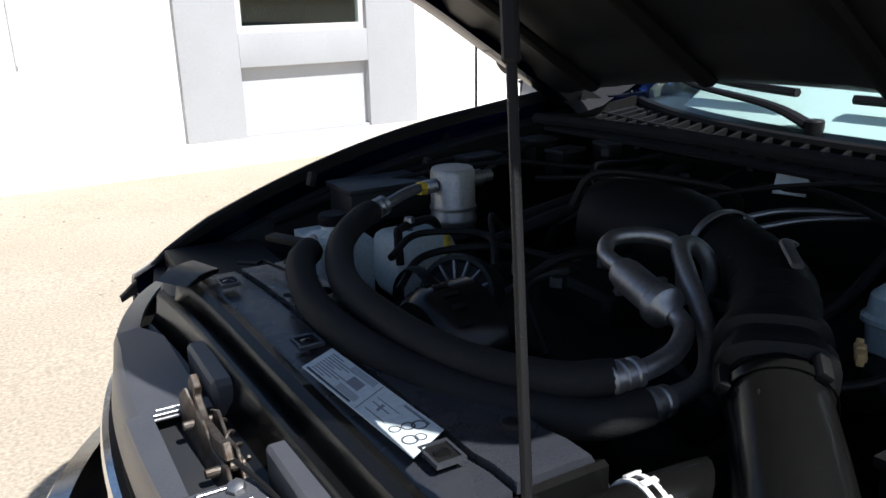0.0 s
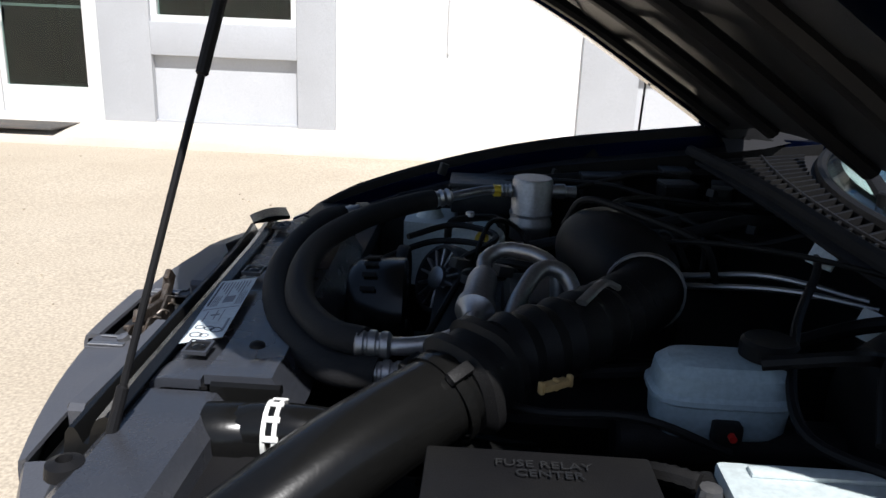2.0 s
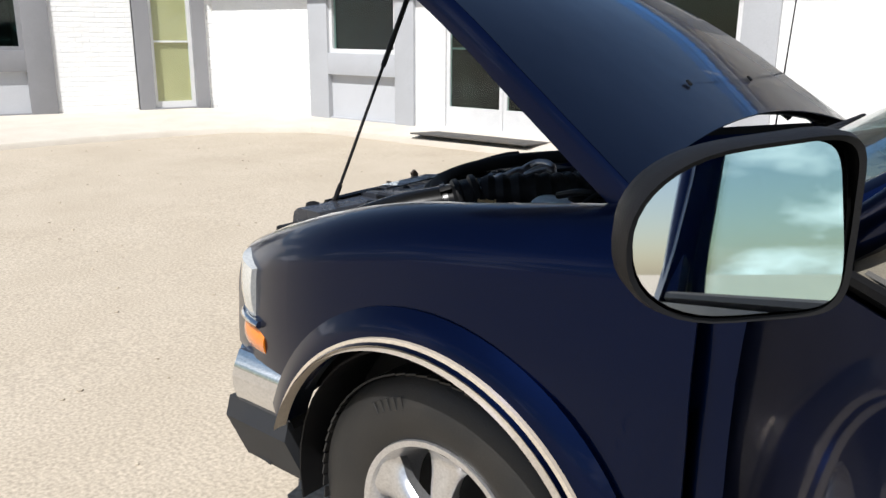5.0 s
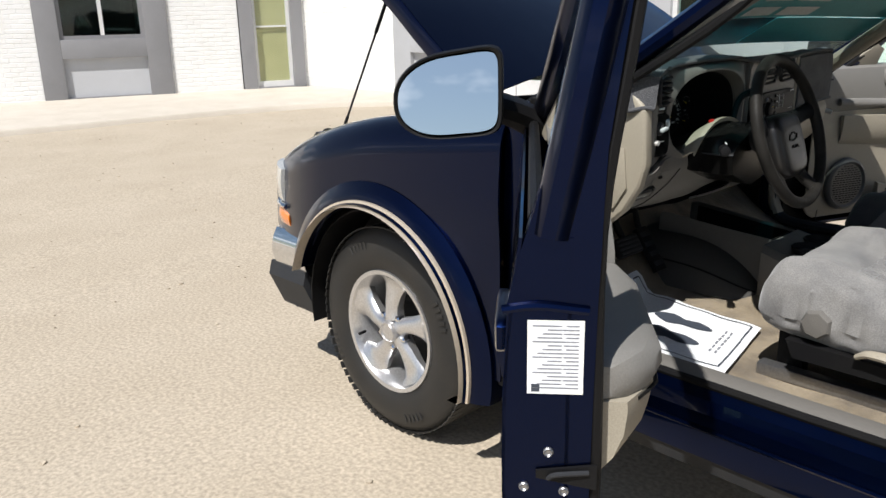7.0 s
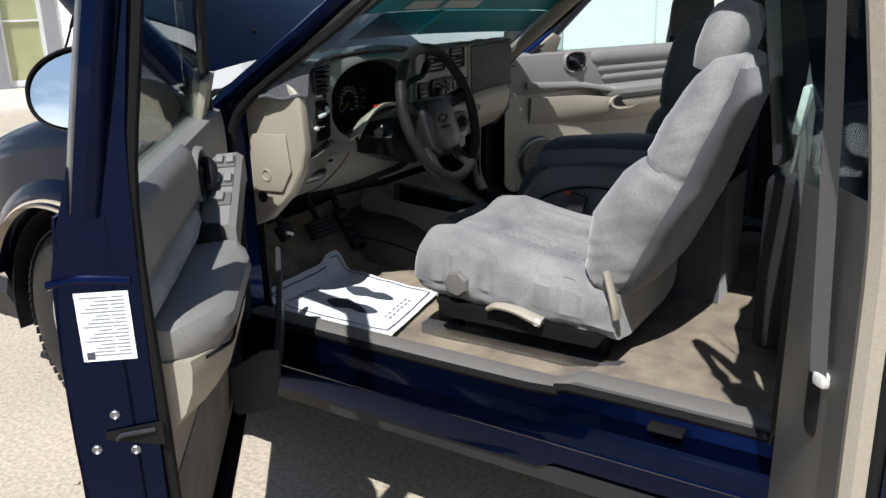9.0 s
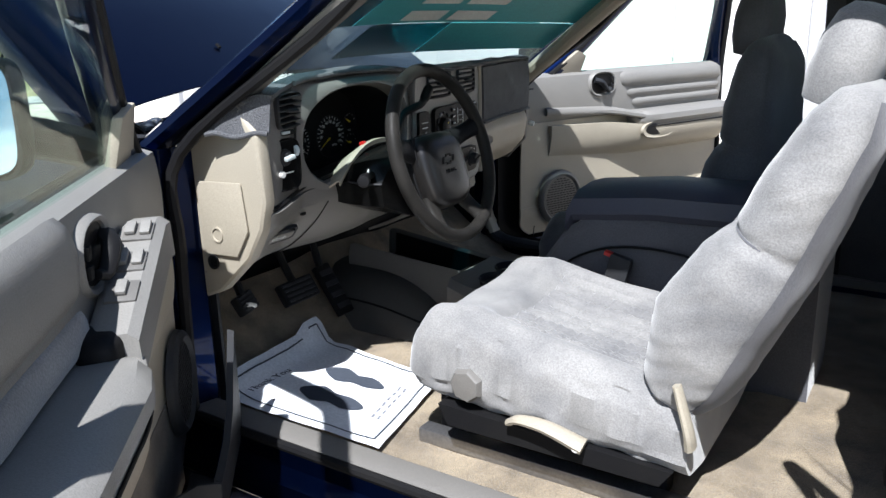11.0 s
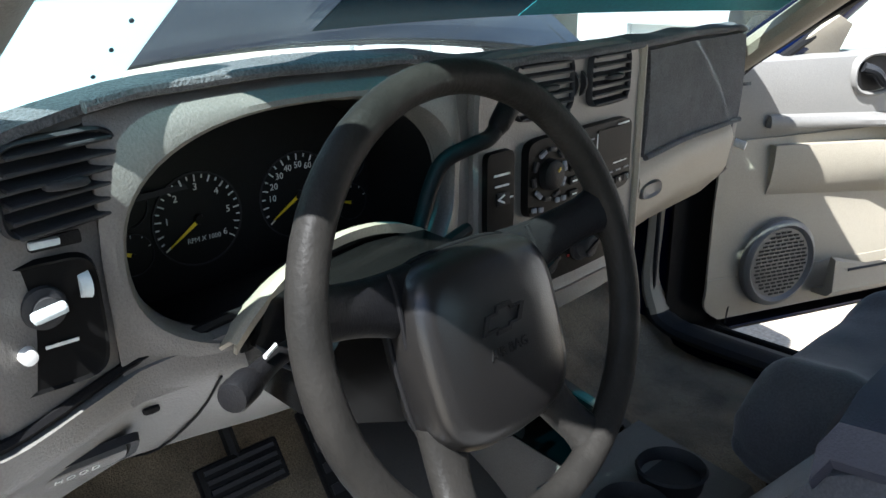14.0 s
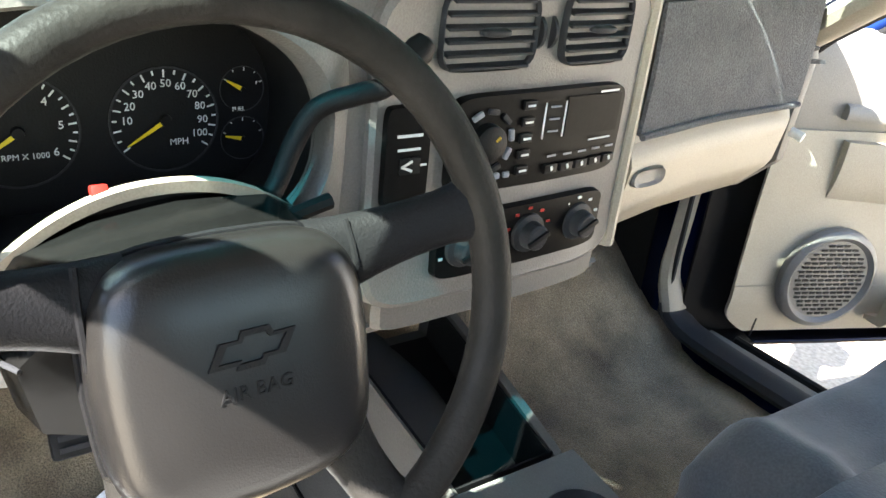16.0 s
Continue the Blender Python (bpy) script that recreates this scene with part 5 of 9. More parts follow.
        for r in range(17):
            for a, b in ((0.751, 0.766 + 0.003 * ((r * 5) % 3)), (0.771, 0.806 - 0.006 * ((r * 7) % 4))):
                z = 0.994 - r * 0.005
                P("print_bar", slab([(x1 + 0.0032, s * y, q) for y, q in ((a, z), (b, z), (b, z - 0.0014), (a, z - 0.0014))], (0.0003, 0, 0)), FINEPRINT, lb)
        P("print_block", slab([(x1 + 0.0032, s * y, q) for y, q in ((0.797, 0.908), (0.807, 0.908), (0.807, 0.918), (0.797, 0.918))], (0.0003, 0, 0)), PRINT, lb)
    # trim panel inside; the two doors differ in how they are set
    Y0 = 0.745 if s < 0 else 0.735
    bx, bz, bw, bh = (1.09, 1.035, 0.066, 0.050) if s < 0 else (0.925, 1.085, 0.066, 0.044)
    ax0, ax1, at = (1.17, 1.615, 0.925) if s < 0 else (1.06, 1.625, 0.972)
    zt = 1.115 if s < 0 else 1.135

    def trim(x, z):
        y = Y0 - 0.012 * math.sin(max(0, min(1, (z - at) / (zt - at))) * math.pi) ** 0.6
        y -= 0.035 * math.exp(-(((z - at + 0.075) / 0.05) ** 2)) * ramp(x, (0.66, 0.1), (ax0, 0.8), (1.55, 1), (1.62, 0.2))
        y += 0.012 * ramp(z, (0.45, 1), (0.6, 0.0))
        return (x, s * (y + 0.03 * ramp(z, (zt - 0.012, 0), (zt, 1))), z)
    P("trim_upper", skin(trim, steps(xf, x1 - 0.02, 30), sorted(set(steps(at - 0.01, zt, 14) + [zt - 0.012, zt - 0.006])), 0.006), DOORVINYL, body, "grey padded upper door trim")
    P("trim_lower", skin(trim, steps(xf, x1 - 0.025, 30), steps(0.66, at - 0.006, 16), 0.006), BEIGE, body, "beige vinyl door trim")
    P("trim_carpet", skin(lambda u, z: trim(lerp(xf + (0.05 * ramp(z, (0.43, 1), (0.56, 0)) ** 2 if s > 0 else 0), x1 - 0.03, u), z), steps(0, 1, 24), steps(0.43, 0.665, 10), 0.008), CARPETD if s < 0 else BEIGE, body)
    P("trim_seam", tube([trim(x, 0.662) for x in steps(x0 + 0.04, x1 - 0.04, 10)], 0.004, 6, 2), DOORVINYL, body)
    # padded strips with creases between them
    h = zt - at
    for k, (q0, q1, xs) in enumerate(((0.56, 0.95, bx + 0.09), (0.33, 0.54, bx + 0.12), (0.10, 0.31, bx + 0.16)) if s > 0 else ((0.36, 0.99, bx + 0.07), (0.02, 0.34, bx + 0.05))):
        z0, z1 = at + h * q0, at + h * q1
        rows = []
        for x in steps(xs, x1 - 0.035, 18):
            e = min(1, max(0.0, (x - xs) / 0.05), (x1 - 0.03 - x) / 0.03)
            e = math.sqrt(max(0.0, 1 - (1 - e) ** 2))
            zc, hw = (z0 + z1) / 2, (z1 - z0) / 2 * (0.55 + 0.45 * e)
            rows.append([(x, s * (Y0 - 0.004 - (0.024 if k == 0 else 0.017) * e * math.sin(t * math.pi) ** 0.45), zc + hw * (2 * t - 1) + 0.002 * noise.noise((x * 20, t * 3, k))) for t in steps(0, 1, 11)])
        P("padded_strip", loft(rows), CLOTH if s < 0 and k else DOORVINYL, body, "soft grey padded strip")
    out = lambda x: ramp(x, (x0, 0.02), (ax0 - 0.12, 0.045), (ax0, 0.085), (ax0 + 0.1, 0.105), (ax1 - 0.06, 0.105), (ax1, 0.06))
    drop = lambda x: ramp(x, (x0, 0.05), (ax0 - 0.1, 0.03), (ax0 + 0.05, 0.0), (ax1, 0.0))
    P("arm_ledge", loft([[(x, s * (Y0 - dy * out(x)), at + drop(x) + z) for dy, z in ((-0.1, 0.0), (0.85, -0.006), (1.0, -0.014), (1.0, -0.024), (0.9, -0.03), (-0.1, -0.03))] for x in steps(x0 + 0.04, ax0 + 0.03, 10)], closed=True, caps=True), DOORVINYL, body)
    arm = P("armrest", loft([[(x, s * (Y0 - dy * out(x) * k - 0.0), at - 0.022 + (z - 0.0) * k) for dy, z in ((-0.1, -0.034), (0.7, -0.036), (0.95, -0.03), (1.08, -0.008), (1.06, 0.012), (0.9, 0.026), (0.5, 0.03), (-0.1, 0.024))] for x, k in ((ax0, 0.6), (ax0 + 0.012, 0.85), (ax0 + 0.04, 1.0), *((q, 1.0) for q in steps(ax0 + 0.1, ax1 - 0.04, 8)), (ax1 - 0.012, 0.92), (ax1, 0.7))], closed=True, caps=True), DOORVINYL, body, "padded grey vinyl door armrest")
    P("arm_seam", tube([(x, s * (Y0 - 1.0 * out(x)), at - 0.054) for x in steps(ax0 + 0.02, ax1 - 0.02, 9)], 0.003, 6, 2), BLACK, arm)
    P("arm_body", loft([[(x, s * (Y0 - out(x) * dy), lerp(at - 0.048 + drop(x) * 0.6, at - 0.165 + 0.05 * ramp(x, (x0, 0.6), (ax0, 0)), t)) for dy, t in ((0.0, 0), (0.97, 0), (0.99, 0.12), (0.93, 0.4), (0.72, 0.68), (0.35, 0.9), (0.0, 1.0))] for x in steps(x0 + 0.06, x1 - 0.035, 22)], closed=True, caps=True), BEIGE, body, "beige moulded body under the armrest")
    # pull cup
    # pull cup; black shapes stand in for the shade in its hollow
    if s > 0:
        cup = P("pull_cup", loft([oval((ax0 + 0.095, s * (Y0 - 0.094 + d), at - 0.068), 0.088 * k, 0.03 * k, (1, 0, 0), (0, 0, 1), 24, 2.4) for d, k in ((0.004, 1.08), (-0.006, 1.04), (-0.003, 0.94), (-0.001, 0.2))], closed=True, caps=True), BEIGE, arm)
        P("cup_hollow", loft([oval((ax0 + 0.10, s * (Y0 - 0.0975 + d), at - 0.066), 0.078 * k, 0.023 * k, (1, 0, 0), (0, 0, 1), 24, 2.4) for d, k in ((0.0, 1.0), (-0.001, 0.9))], closed=True, caps=True), BLACK, cup)
    else:
        P("pull_cup", pillow((ax0 - 0.015, s * (Y0 - 0.035), at + 0.005), (0.13, 0.06, 0.06), 4), BLACK, arm)
        bed = P("switch_bed", loft([[(x, s * (y + 0.0), z + dz) for y, dz in ((0.735, -0.06), (0.73, -0.012), (0.715, 0.0), (0.675, 0.002), (0.662, -0.008), (0.66, -0.06))] for x, z in ((0.93, 1.045), (0.96, 1.048), (1.05, 1.012), (1.15, 0.972), (1.19, 0.955))], closed=True, caps=True), DOORVINYL, arm)
        for xx, zz, n_ in ((0.99, 1.038, 2), (1.055, 1.012, 2), (1.115, 0.988, 1)):
            sw = P("switch_plate", box((xx, s * 0.695, zz), (0.042, 0.042, 0.006), (0, 22, 0), 0.002), DOVE, bed)
            for k in range(n_):
                P("window_switch", box((xx, s * 0.695 + (k - 0.5 * (n_ - 1)) * 0.021, zz + 0.007), (0.028, 0.015, 0.008), (0, 22 + 6 * k, 0), 0.003), DOORVINYL, sw)
    bez = P("handle_bezel", loft([oval((bx, s * (Y0 - 0.012 - d), bz), bw * k, bh * k, (1, 0, 0), (0, 0, 1), 28, 2.6) for d, k in ((-0.006, 1.08), (0.006, 1.03), (0.009, 0.98), (0.006, 0.88), (-0.004, 0.84))], closed=True), DOORVINYL, body, "oval inner handle bezel")
    P("handle_recess", loft([oval((bx - 0.008, s * (Y0 - 0.010 - d), bz), bw * 0.86 * k, bh * 0.84 * k, (1, 0, 0), (0, 0, 1), 24, 2.4) for d, k in ((0.0, 1.0), (0.003, 0.98), (0.003, 0.1))], closed=True, caps=True), BLACK, bez)
    P("inner_handle", tube([(bx - 0.045, s * (Y0 - 0.018), bz + 0.016), (bx - 0.02, s * (Y0 - 0.032), bz + 0.006), (bx + 0.012, s * (Y0 - 0.03), bz - 0.022), (bx + 0.032, s * (Y0 - 0.024), bz - 0.018)], lambda t: lerp(0.016, 0.009, t), 10, 5, flat=0.7), BLACK if s < 0 else CHARCOAL, bez)
    for dz in (-0.012, 0.014):
        P("lock_switch", box((bx + 0.045, s * (Y0 - 0.02), bz + dz), (0.016, 0.008, 0.019), (0, 0, 0), 0.003), BLACK, bez)
    # speaker
    sx, sz = (0.70, 0.665) if s < 0 else (0.715, 0.686)
    sp = P("speaker", lathe((sx, s * (Y0 - 0.012), sz), (0, -s, 0), [(0, 0.102), (0.012, 0.100), (0.018, 0.094), (0.02, 0.088), (0.012, 0.080), (0.014, 0)], 40), TAUPE if s > 0 else CHARCOAL, body, "round door speaker grille")
    bm = bmesh.new()
    for k in range(17):
        z = sz + (k - 8) * 0.0088
        w = math.sqrt(max(0.0, 0.075 ** 2 - (z - sz) ** 2))
        n = max(1, round(w * 2 / 0.0165))
        for j in range(n):
            xx = sx - w + (j + 0.5 + 0.25 * (k % 2) * (n > 2)) * 2 * w / (n + 0.25)
            add(bm, box((xx, s * (Y0 - 0.0265), z), (0.0115, 0.0016, 0.0038)))
    tagged(P("speaker_mesh", bm, BLACK, sp), kind="stuff")
    if s < 0:
        pk = P("map_pocket", loft([[(x, s * y, z) for y, z in ((0.73, 0.44), (0.645, 0.45), (0.625, 0.53), (0.622, 0.60 + d), (0.634, 0.605 + d), (0.645, 0.54), (0.655, 0.47), (0.73, 0.46))] for x, d in ((0.67, 0.15), (0.72, 0.10), (0.78, 0.035), (0.85, 0.005), (0.93, 0.0), (0.965, 0.0))], closed=True, caps=True), CHARCOAL, body, "dark moulded door map pocket")
        P("pocket_end", slab([(0.965, s * 0.735, 0.45), (0.965, s * 0.65, 0.46), (0.965, s * 0.625, 0.54), (0.965, s * 0.622, 0.60), (0.965, s * 0.66, 0.60), (0.965, s * 0.735, 0.56)], (0.008, 0, 0), 0.003), CHARCOAL, pk)
    else:
        pk = P("map_pocket", loft([[(x, s * y, z) for y, z in ((0.73, 0.59), (0.685, 0.595), (0.672, 0.61), (0.675, 0.655 + d), (0.69, 0.66 + d), (0.70, 0.61), (0.73, 0.60))] for x, d in ((0.84, 0.03), (0.95, 0.0), (1.2, 0.0), (1.45, 0.005), (1.52, 0.02))], closed=True, caps=True), BEIGE, body, "moulded beige door map pocket")
        P("pocket_line", tube([(x, s * 0.673, 0.658) for x in steps(0.88, 1.48, 6)], 0.003, 6, 2), CHARCOAL, pk)
    P("sail_cover", slab([(0.66, s * 0.77, zt - 0.03), (0.84, s * 0.76, zt - 0.03), (0.85, s * 0.73, 1.19), (0.80, s * 0.72, 1.21)], (0, s * 0.02, 0), 0.006), BEIGE, body)
    return body, M


door_l, M_DL = door(-1)
door_r, M_DR = door(1)

# door mirrors
for s, M in ((-1, M_DL), (1, M_DR)):
    owner = door_l if s < 0 else door_r
    c = Vector((0.892, s * 0.979, 1.188))
    az = Vector((0, 0, 1))
    nrm = Vector((0.9995, -s * 0.02, 0.0)).normalized()
    ax = Vector((-s * nrm.y, s * nrm.x, 0))
    aim = (nrm + Vector((0, 0, 0.15))).normalized()
    def mirror_line(rx, rz, up):
        out_ = []
        for q in range(40):
            a = q * math.tau / 40
            ca, sa = math.cos(a), math.sin(a)
            e = 2 / (2.3 if ca > 0 else 6.5)
            u, v = math.copysign(abs(ca) ** e, ca), math.copysign(abs(sa) ** e, sa)
            out_.append(c + ax * rx * u + up * (rz * v * (1 - 0.05 * u) + 0.012 * rz / 0.087 * -u))
        return out_
    rows = [[q - nrm * d for q in mirror_line(0.114 * k, 0.089 * k, az)] for d, k in ((-0.012, 0.92), (-0.014, 0.97), (0.0, 1.0), (0.03, 1.0), (0.07, 0.9), (0.095, 0.6), (0.10, 0.02))]
    hs = part("mirror_housing", moved(loft(rows, closed=True, caps=False), M), BLACK, owner, "black door mirror housing")
    part("mirror_glass", moved(loft([[q + aim * d for q in mirror_line(0.103, 0.079, ax.cross(aim) * (1 if ax.cross(aim).z > 0 else -1))] for d in (0.002, 0.006)], closed=True, caps=True), M), MIRROR, hs)
    part("mirror_foot", moved(tube([Vector((0.70, s * 0.79, 1.10)), Vector((0.74, s * 0.86, 1.14)), c - nrm * 0.03], 0.05, 10, 5, flat=0.7), M), BLACK, hs)

# rear-hinged third door on the driver's side
hinge3 = Vector((2.03, -0.815, 0))
M3 = Matrix.Translation(hinge3) @ Matrix.Rotation(radians(132), 4, "Z") @ Matrix.Translation(-hinge3)
Q3 = Matrix.Translation((1.67, 0, 0)) @ Matrix.Diagonal((0.69, 1, 1, 1)) @ Matrix.Translation((-1.67, 0, 0))
P3 = lambda name, bm, m, par=None, label="": part(name, moved(bm, M3 @ Q3), m, par or third, label)
yo3 = lambda z: 0.80 - 0.25 * max(0, z - 1.07)
third = part("rear_door", moved(loft([[(x, -y, z) for x in (1.67, 2.18)] for y, z in ((0.815, 0.42), (0.842, 0.62), (0.842, 0.9), (0.82, 1.07), (0.70, 1.54))]), M3 @ Q3), PAINT, truck, "open rear-hinged third door")
P3("door_edge", loft([[(x, -y, z) for y, z in ((0.815, 0.42), (0.842, 0.62), (0.842, 0.9), (0.82, 1.07), (0.70, 1.55), (0.63, 1.54), (0.70, 1.07), (0.70, 0.5), (0.72, 0.42))] for x in (1.665, 1.669)], closed=True, caps=True), PAINT)
P3("trim_panel", loft([[(x, -(lerp(y - 0.008, 0.778, ((x - 1.69) / 0.47) ** 1.3) - 0.008 * math.sin(min(1, max(0, (x - 1.69) / 0.47)) * math.pi)), z) for x in steps(1.69, 2.16, 10)] for y, z in ((0.715, 0.45), (0.70, 0.6), (0.695, 0.85), (0.69, 1.0), (0.69, 1.10))]), DOVE, None, "grey-beige moulded trim panel")
P3("pillar_trim", tube([(1.71, -0.705, 0.50), (1.71, -0.70, 0.8), (1.71, -0.695, 1.05), (1.715, -0.68, 1.2), (1.72, -0.65, 1.38), (1.72, -0.62, 1.52)], 0.036, 10, 5, flat=1.0), BEIGE)
P3("edge_seal", tube([(1.685, -0.70, 0.45), (1.68, -0.695, 0.9), (1.682, -0.69, 1.07), (1.685, -0.66, 1.3), (1.69, -0.62, 1.52)], 0.012, 8, 4), BLACK)
P3("window_frame", tube([(1.74, -0.73, 1.08), (1.76, -0.67, 1.46), (1.80, -0.66, 1.52), (2.10, -0.66, 1.50), (2.13, -0.72, 1.1)], lambda t: lerp(0.022, 0.010, t), 8, 4), CHARCOAL)
g3 = P3("quarter_pane", skin(lambda u, v: (lerp(1.73, 2.15, v), -(yo3(1.08 + u * 0.42) - 0.06), 1.08 + u * 0.42), steps(0, 1, 4), steps(0, 1, 4), 0.004), GLASS)
g3.visible_shadow = False
P3("belt_webbing", loft([[(x, y, z), (x + 0.046, y + 0.004, z)] for x, y, z in ((1.84, -0.64, 1.50), (1.84, -0.67, 1.2), (1.84, -0.69, 0.9), (1.84, -0.695, 0.84))]), BELT, None, "grey seat belt webbing")
P3("belt_guide", pillow((1.86, -0.63, 1.47), (0.07, 0.03, 0.04), 4), WHITEP)
P3("belt_slot", pillow((1.90, -0.715, 0.80), (0.05, 0.02, 0.14), 4), BLACK)
P3("inner_pull", pillow((1.86, -0.70, 0.835), (0.04, 0.02, 0.022), 4), WHITEP)
for z in (0.62, 0.98):
    lt = P3("latch_block", span((1.655, -0.80, z - 0.035), (1.672, -0.735, z + 0.035), 0.004), BLACK)
    P3("striker_loop", tube([(1.66, -0.755, z - 0.02), (1.638, -0.755, z - 0.02), (1.638, -0.755, z + 0.02), (1.66, -0.755, z + 0.02)], 0.006, 8, 3), BLACK, lt)
for z in (0.90, 0.86):
    P3("edge_bolt", lathe((1.664, -0.775, z + 0.02), (-1, 0, 0), [(0, 0.010), (0.006, 0.010), (0.008, 0.006), (0.008, 0)], 12), YELLOW)
nt = P3("edge_notice", slab([(1.662, -y, z) for y, z in ((0.73, 0.74), (0.80, 0.74), (0.80, 0.79), (0.73, 0.79))], (-0.001, 0, 0)), PAPER, None, "white and blue sticker")
P3("notice_band", slab([(1.6605, -y, z) for y, z in ((0.731, 0.775), (0.799, 0.775), (0.799, 0.789), (0.731, 0.789))], (-0.0005, 0, 0)), BLUEPRINT, nt)
part("defrost_panel", skin(lambda v, y: (lerp(0.33 + 0.22 * (y / 0.7) ** 2, 0.62 + 0.1 * (y / 0.7) ** 2, v), y, lerp(1.075, 1.10, v)), steps(0, 1, 4), steps(-0.69, 0.69, 15), 0.006), CHARCOAL, truck)

# ---- the pickup: engine bay ----
bay = part("radiator_support", span((-0.66, -0.66, 0.86), (-0.49, 0.66, 0.90), 0.01), BLACK, truck)
part("radiator", span((-0.60, -0.40, 0.45), (-0.52, 0.42, 0.88), 0.01), BLACK, bay)
for s in (-1, 1):
    part("front_brace", slab([(-0.72, s * 0.46, 0.50), (-0.50, s * 0.46, 0.50), (-0.50, s * 0.66, 0.50), (-0.68, s * 0.66, 0.50)], (0, 0, 0.37), 0.006), BLACK, bay)
    part("lamp_rail", tube([(-0.70, s * 0.40, 0.885), (-0.66, s * 0.55, 0.88), (-0.62, s * 0.655, 0.875)], 0.022, 8, 4, flat=0.6), DUSTY, bay)


def nose_shift(y):
    """The front strip and the radiator cover run a little forward towards the passenger's side."""
    return -0.03 * (y + 0.03) - 0.22 * max(0, y - 0.12) ** 2


def cover_z(x, y):
    return 0.942 + 0.007 * (x > -0.588) + 0.005 * (y < -0.335) - 0.05 * max(0, (x + 0.51) / 0.03) - 0.010 * max(0, (-0.635 - x) / 0.02) ** 2


cov = part("radiator_cover", skin(lambda x, y: (x + nose_shift(y), y, cover_z(x, y)), (-0.655, -0.65, -0.643, -0.635, -0.62, -0.592), steps(-0.37, 0.33, 22), 0.012), COVERPLASTIC, bay, "satin grey-black plastic radiator cover")
part("rear_panel", skin(lambda x, y: (x + nose_shift(y), y, cover_z(x, y)), (-0.5875, -0.56, -0.53, -0.51, -0.50, -0.48), steps(-0.37, 0.315, 22), 0.012), COVERPLASTIC, cov)
part("cover_seam", skin(lambda x, y: (x + nose_shift(y), y, 0.938), (-0.594, -0.585), steps(-0.37, 0.315, 8), 0.004), BLACK, cov)
# rectangular pockets, each a raised rim round a dark hollow with a clip in it
for x, y, dx, dy in ((-0.622, -0.008, 0.015, 0.018), (-0.608, -0.30, 0.015, 0.018), (-0.643, 0.252, 0.014, 0.017)):
    part("cover_pocket", frame_ring([(x + a * dx, y + b * dy, 0.952) for a, b in ((-1, -1), (1, -1), (1, 1), (-1, 1))], [(x + a * dx * 0.8, y + b * dy * 0.8, 0.952) for a, b in ((-1, -1), (1, -1), (1, 1), (-1, 1))], (0, 0, 0.0045)), COVERPLASTIC, cov)
    part("pocket_floor", span((x - dx * 0.82, y - dy * 0.82, 0.950), (x + dx * 0.82, y + dy * 0.82, 0.9548)), BLACK, cov)
    part("push_clip", lathe((x, y, 0.954), (0, 0, 1), [(0, 0.009), (0.002, 0.008), (0.003, 0.004), (0.005, 0)], 12), GLOSSBLACK, cov)
for x, y in ((-0.535, -0.30), (-0.548, 0.12), (-0.545, 0.27)):
    part("push_clip", lathe((x, y, 0.960), (0, 0, 1), [(0, 0.010), (0.004, 0.009), (0.006, 0.005), (0.008, 0)], 10), BLACK, cov)
for pts in (((-0.612, 0.31, 0.961), (-0.590, 0.285, 0.962), (-0.577, 0.295, 0.962), (-0.556, 0.20, 0.962)), ((-0.60, 0.135, 0.962), (-0.575, 0.115, 0.962), (-0.55, 0.12, 0.962)), ((-0.585, 0.012, 0.962), (-0.545, 0.005, 0.962)), ((-0.585, -0.014, 0.962), (-0.545, -0.022, 0.962)), ((-0.575, -0.05, 0.962), (-0.548, -0.11, 0.962), (-0.53, -0.11, 0.962))):
    part("cover_rib", tube(pts, 0.0028, 6, 2, smooth=False), BLACK, cov)
# the long glossy strip in front of the cover, with two ridges
STRIP = ((-0.742, 0.880), (-0.722, 0.884), (-0.712, 0.900), (-0.708, 0.926), (-0.704, 0.932), (-0.698, 0.932), (-0.694, 0.925), (-0.690, 0.914), (-0.684, 0.913), (-0.680, 0.930), (-0.674, 0.942), (-0.664, 0.947), (-0.652, 0.944), (-0.650, 0.90), (-0.74, 0.86))
part("front_strip", loft([[(x + nose_shift(y), y, z - 0.02 * max(0, -0.36 - y)) for x, z in STRIP] for y in steps(-0.46, 0.335, 24)], closed=True, caps=True), GLOSSBLACK, cov, "glossy black ridged sealing strip")
# added glossy piece; stands in for a bright reflection on the cover
part("end_flap", loft([[(lerp(a[0], b[0], t), lerp(a[1], b[1], t), lerp(a[2], b[2], t) + 0.006 * math.sin(t * math.pi) - dz) for t in steps(0, 1, 6)] for dz in (0.0, 0.003) for a, b in (((-0.728, 0.334, 0.948), (-0.664, 0.372, 0.958)), ((-0.700, 0.262, 0.954), (-0.641, 0.312, 0.957)))][:2] + [[(lerp(-0.700, -0.641, t), lerp(0.262, 0.312, t), 0.951) for t in steps(0, 1, 6)]]), GLOSSBLACK, cov)
# emission label, set slightly askew
LA, LB, LC = Vector((-0.652, -0.073, 0)), Vector((-0.606, -0.046, 0)), Vector((-0.634, -0.296, 0))


def label_at(u, v, z=0.9555):
    """u across the label, v down its length."""
    q = LA + (LB - LA) * u + (LC - LA) * v
    return (q.x, q.y, z)


def label_bar(u0, u1, v0, v1, m=PRINT):
    return part("print_bar", slab([label_at(u0, v0, 0.9563), label_at(u1, v0, 0.9563), label_at(u1, v1, 0.9563), label_at(u0, v1, 0.9563)], (0, 0, 0.0004)), m, lab)


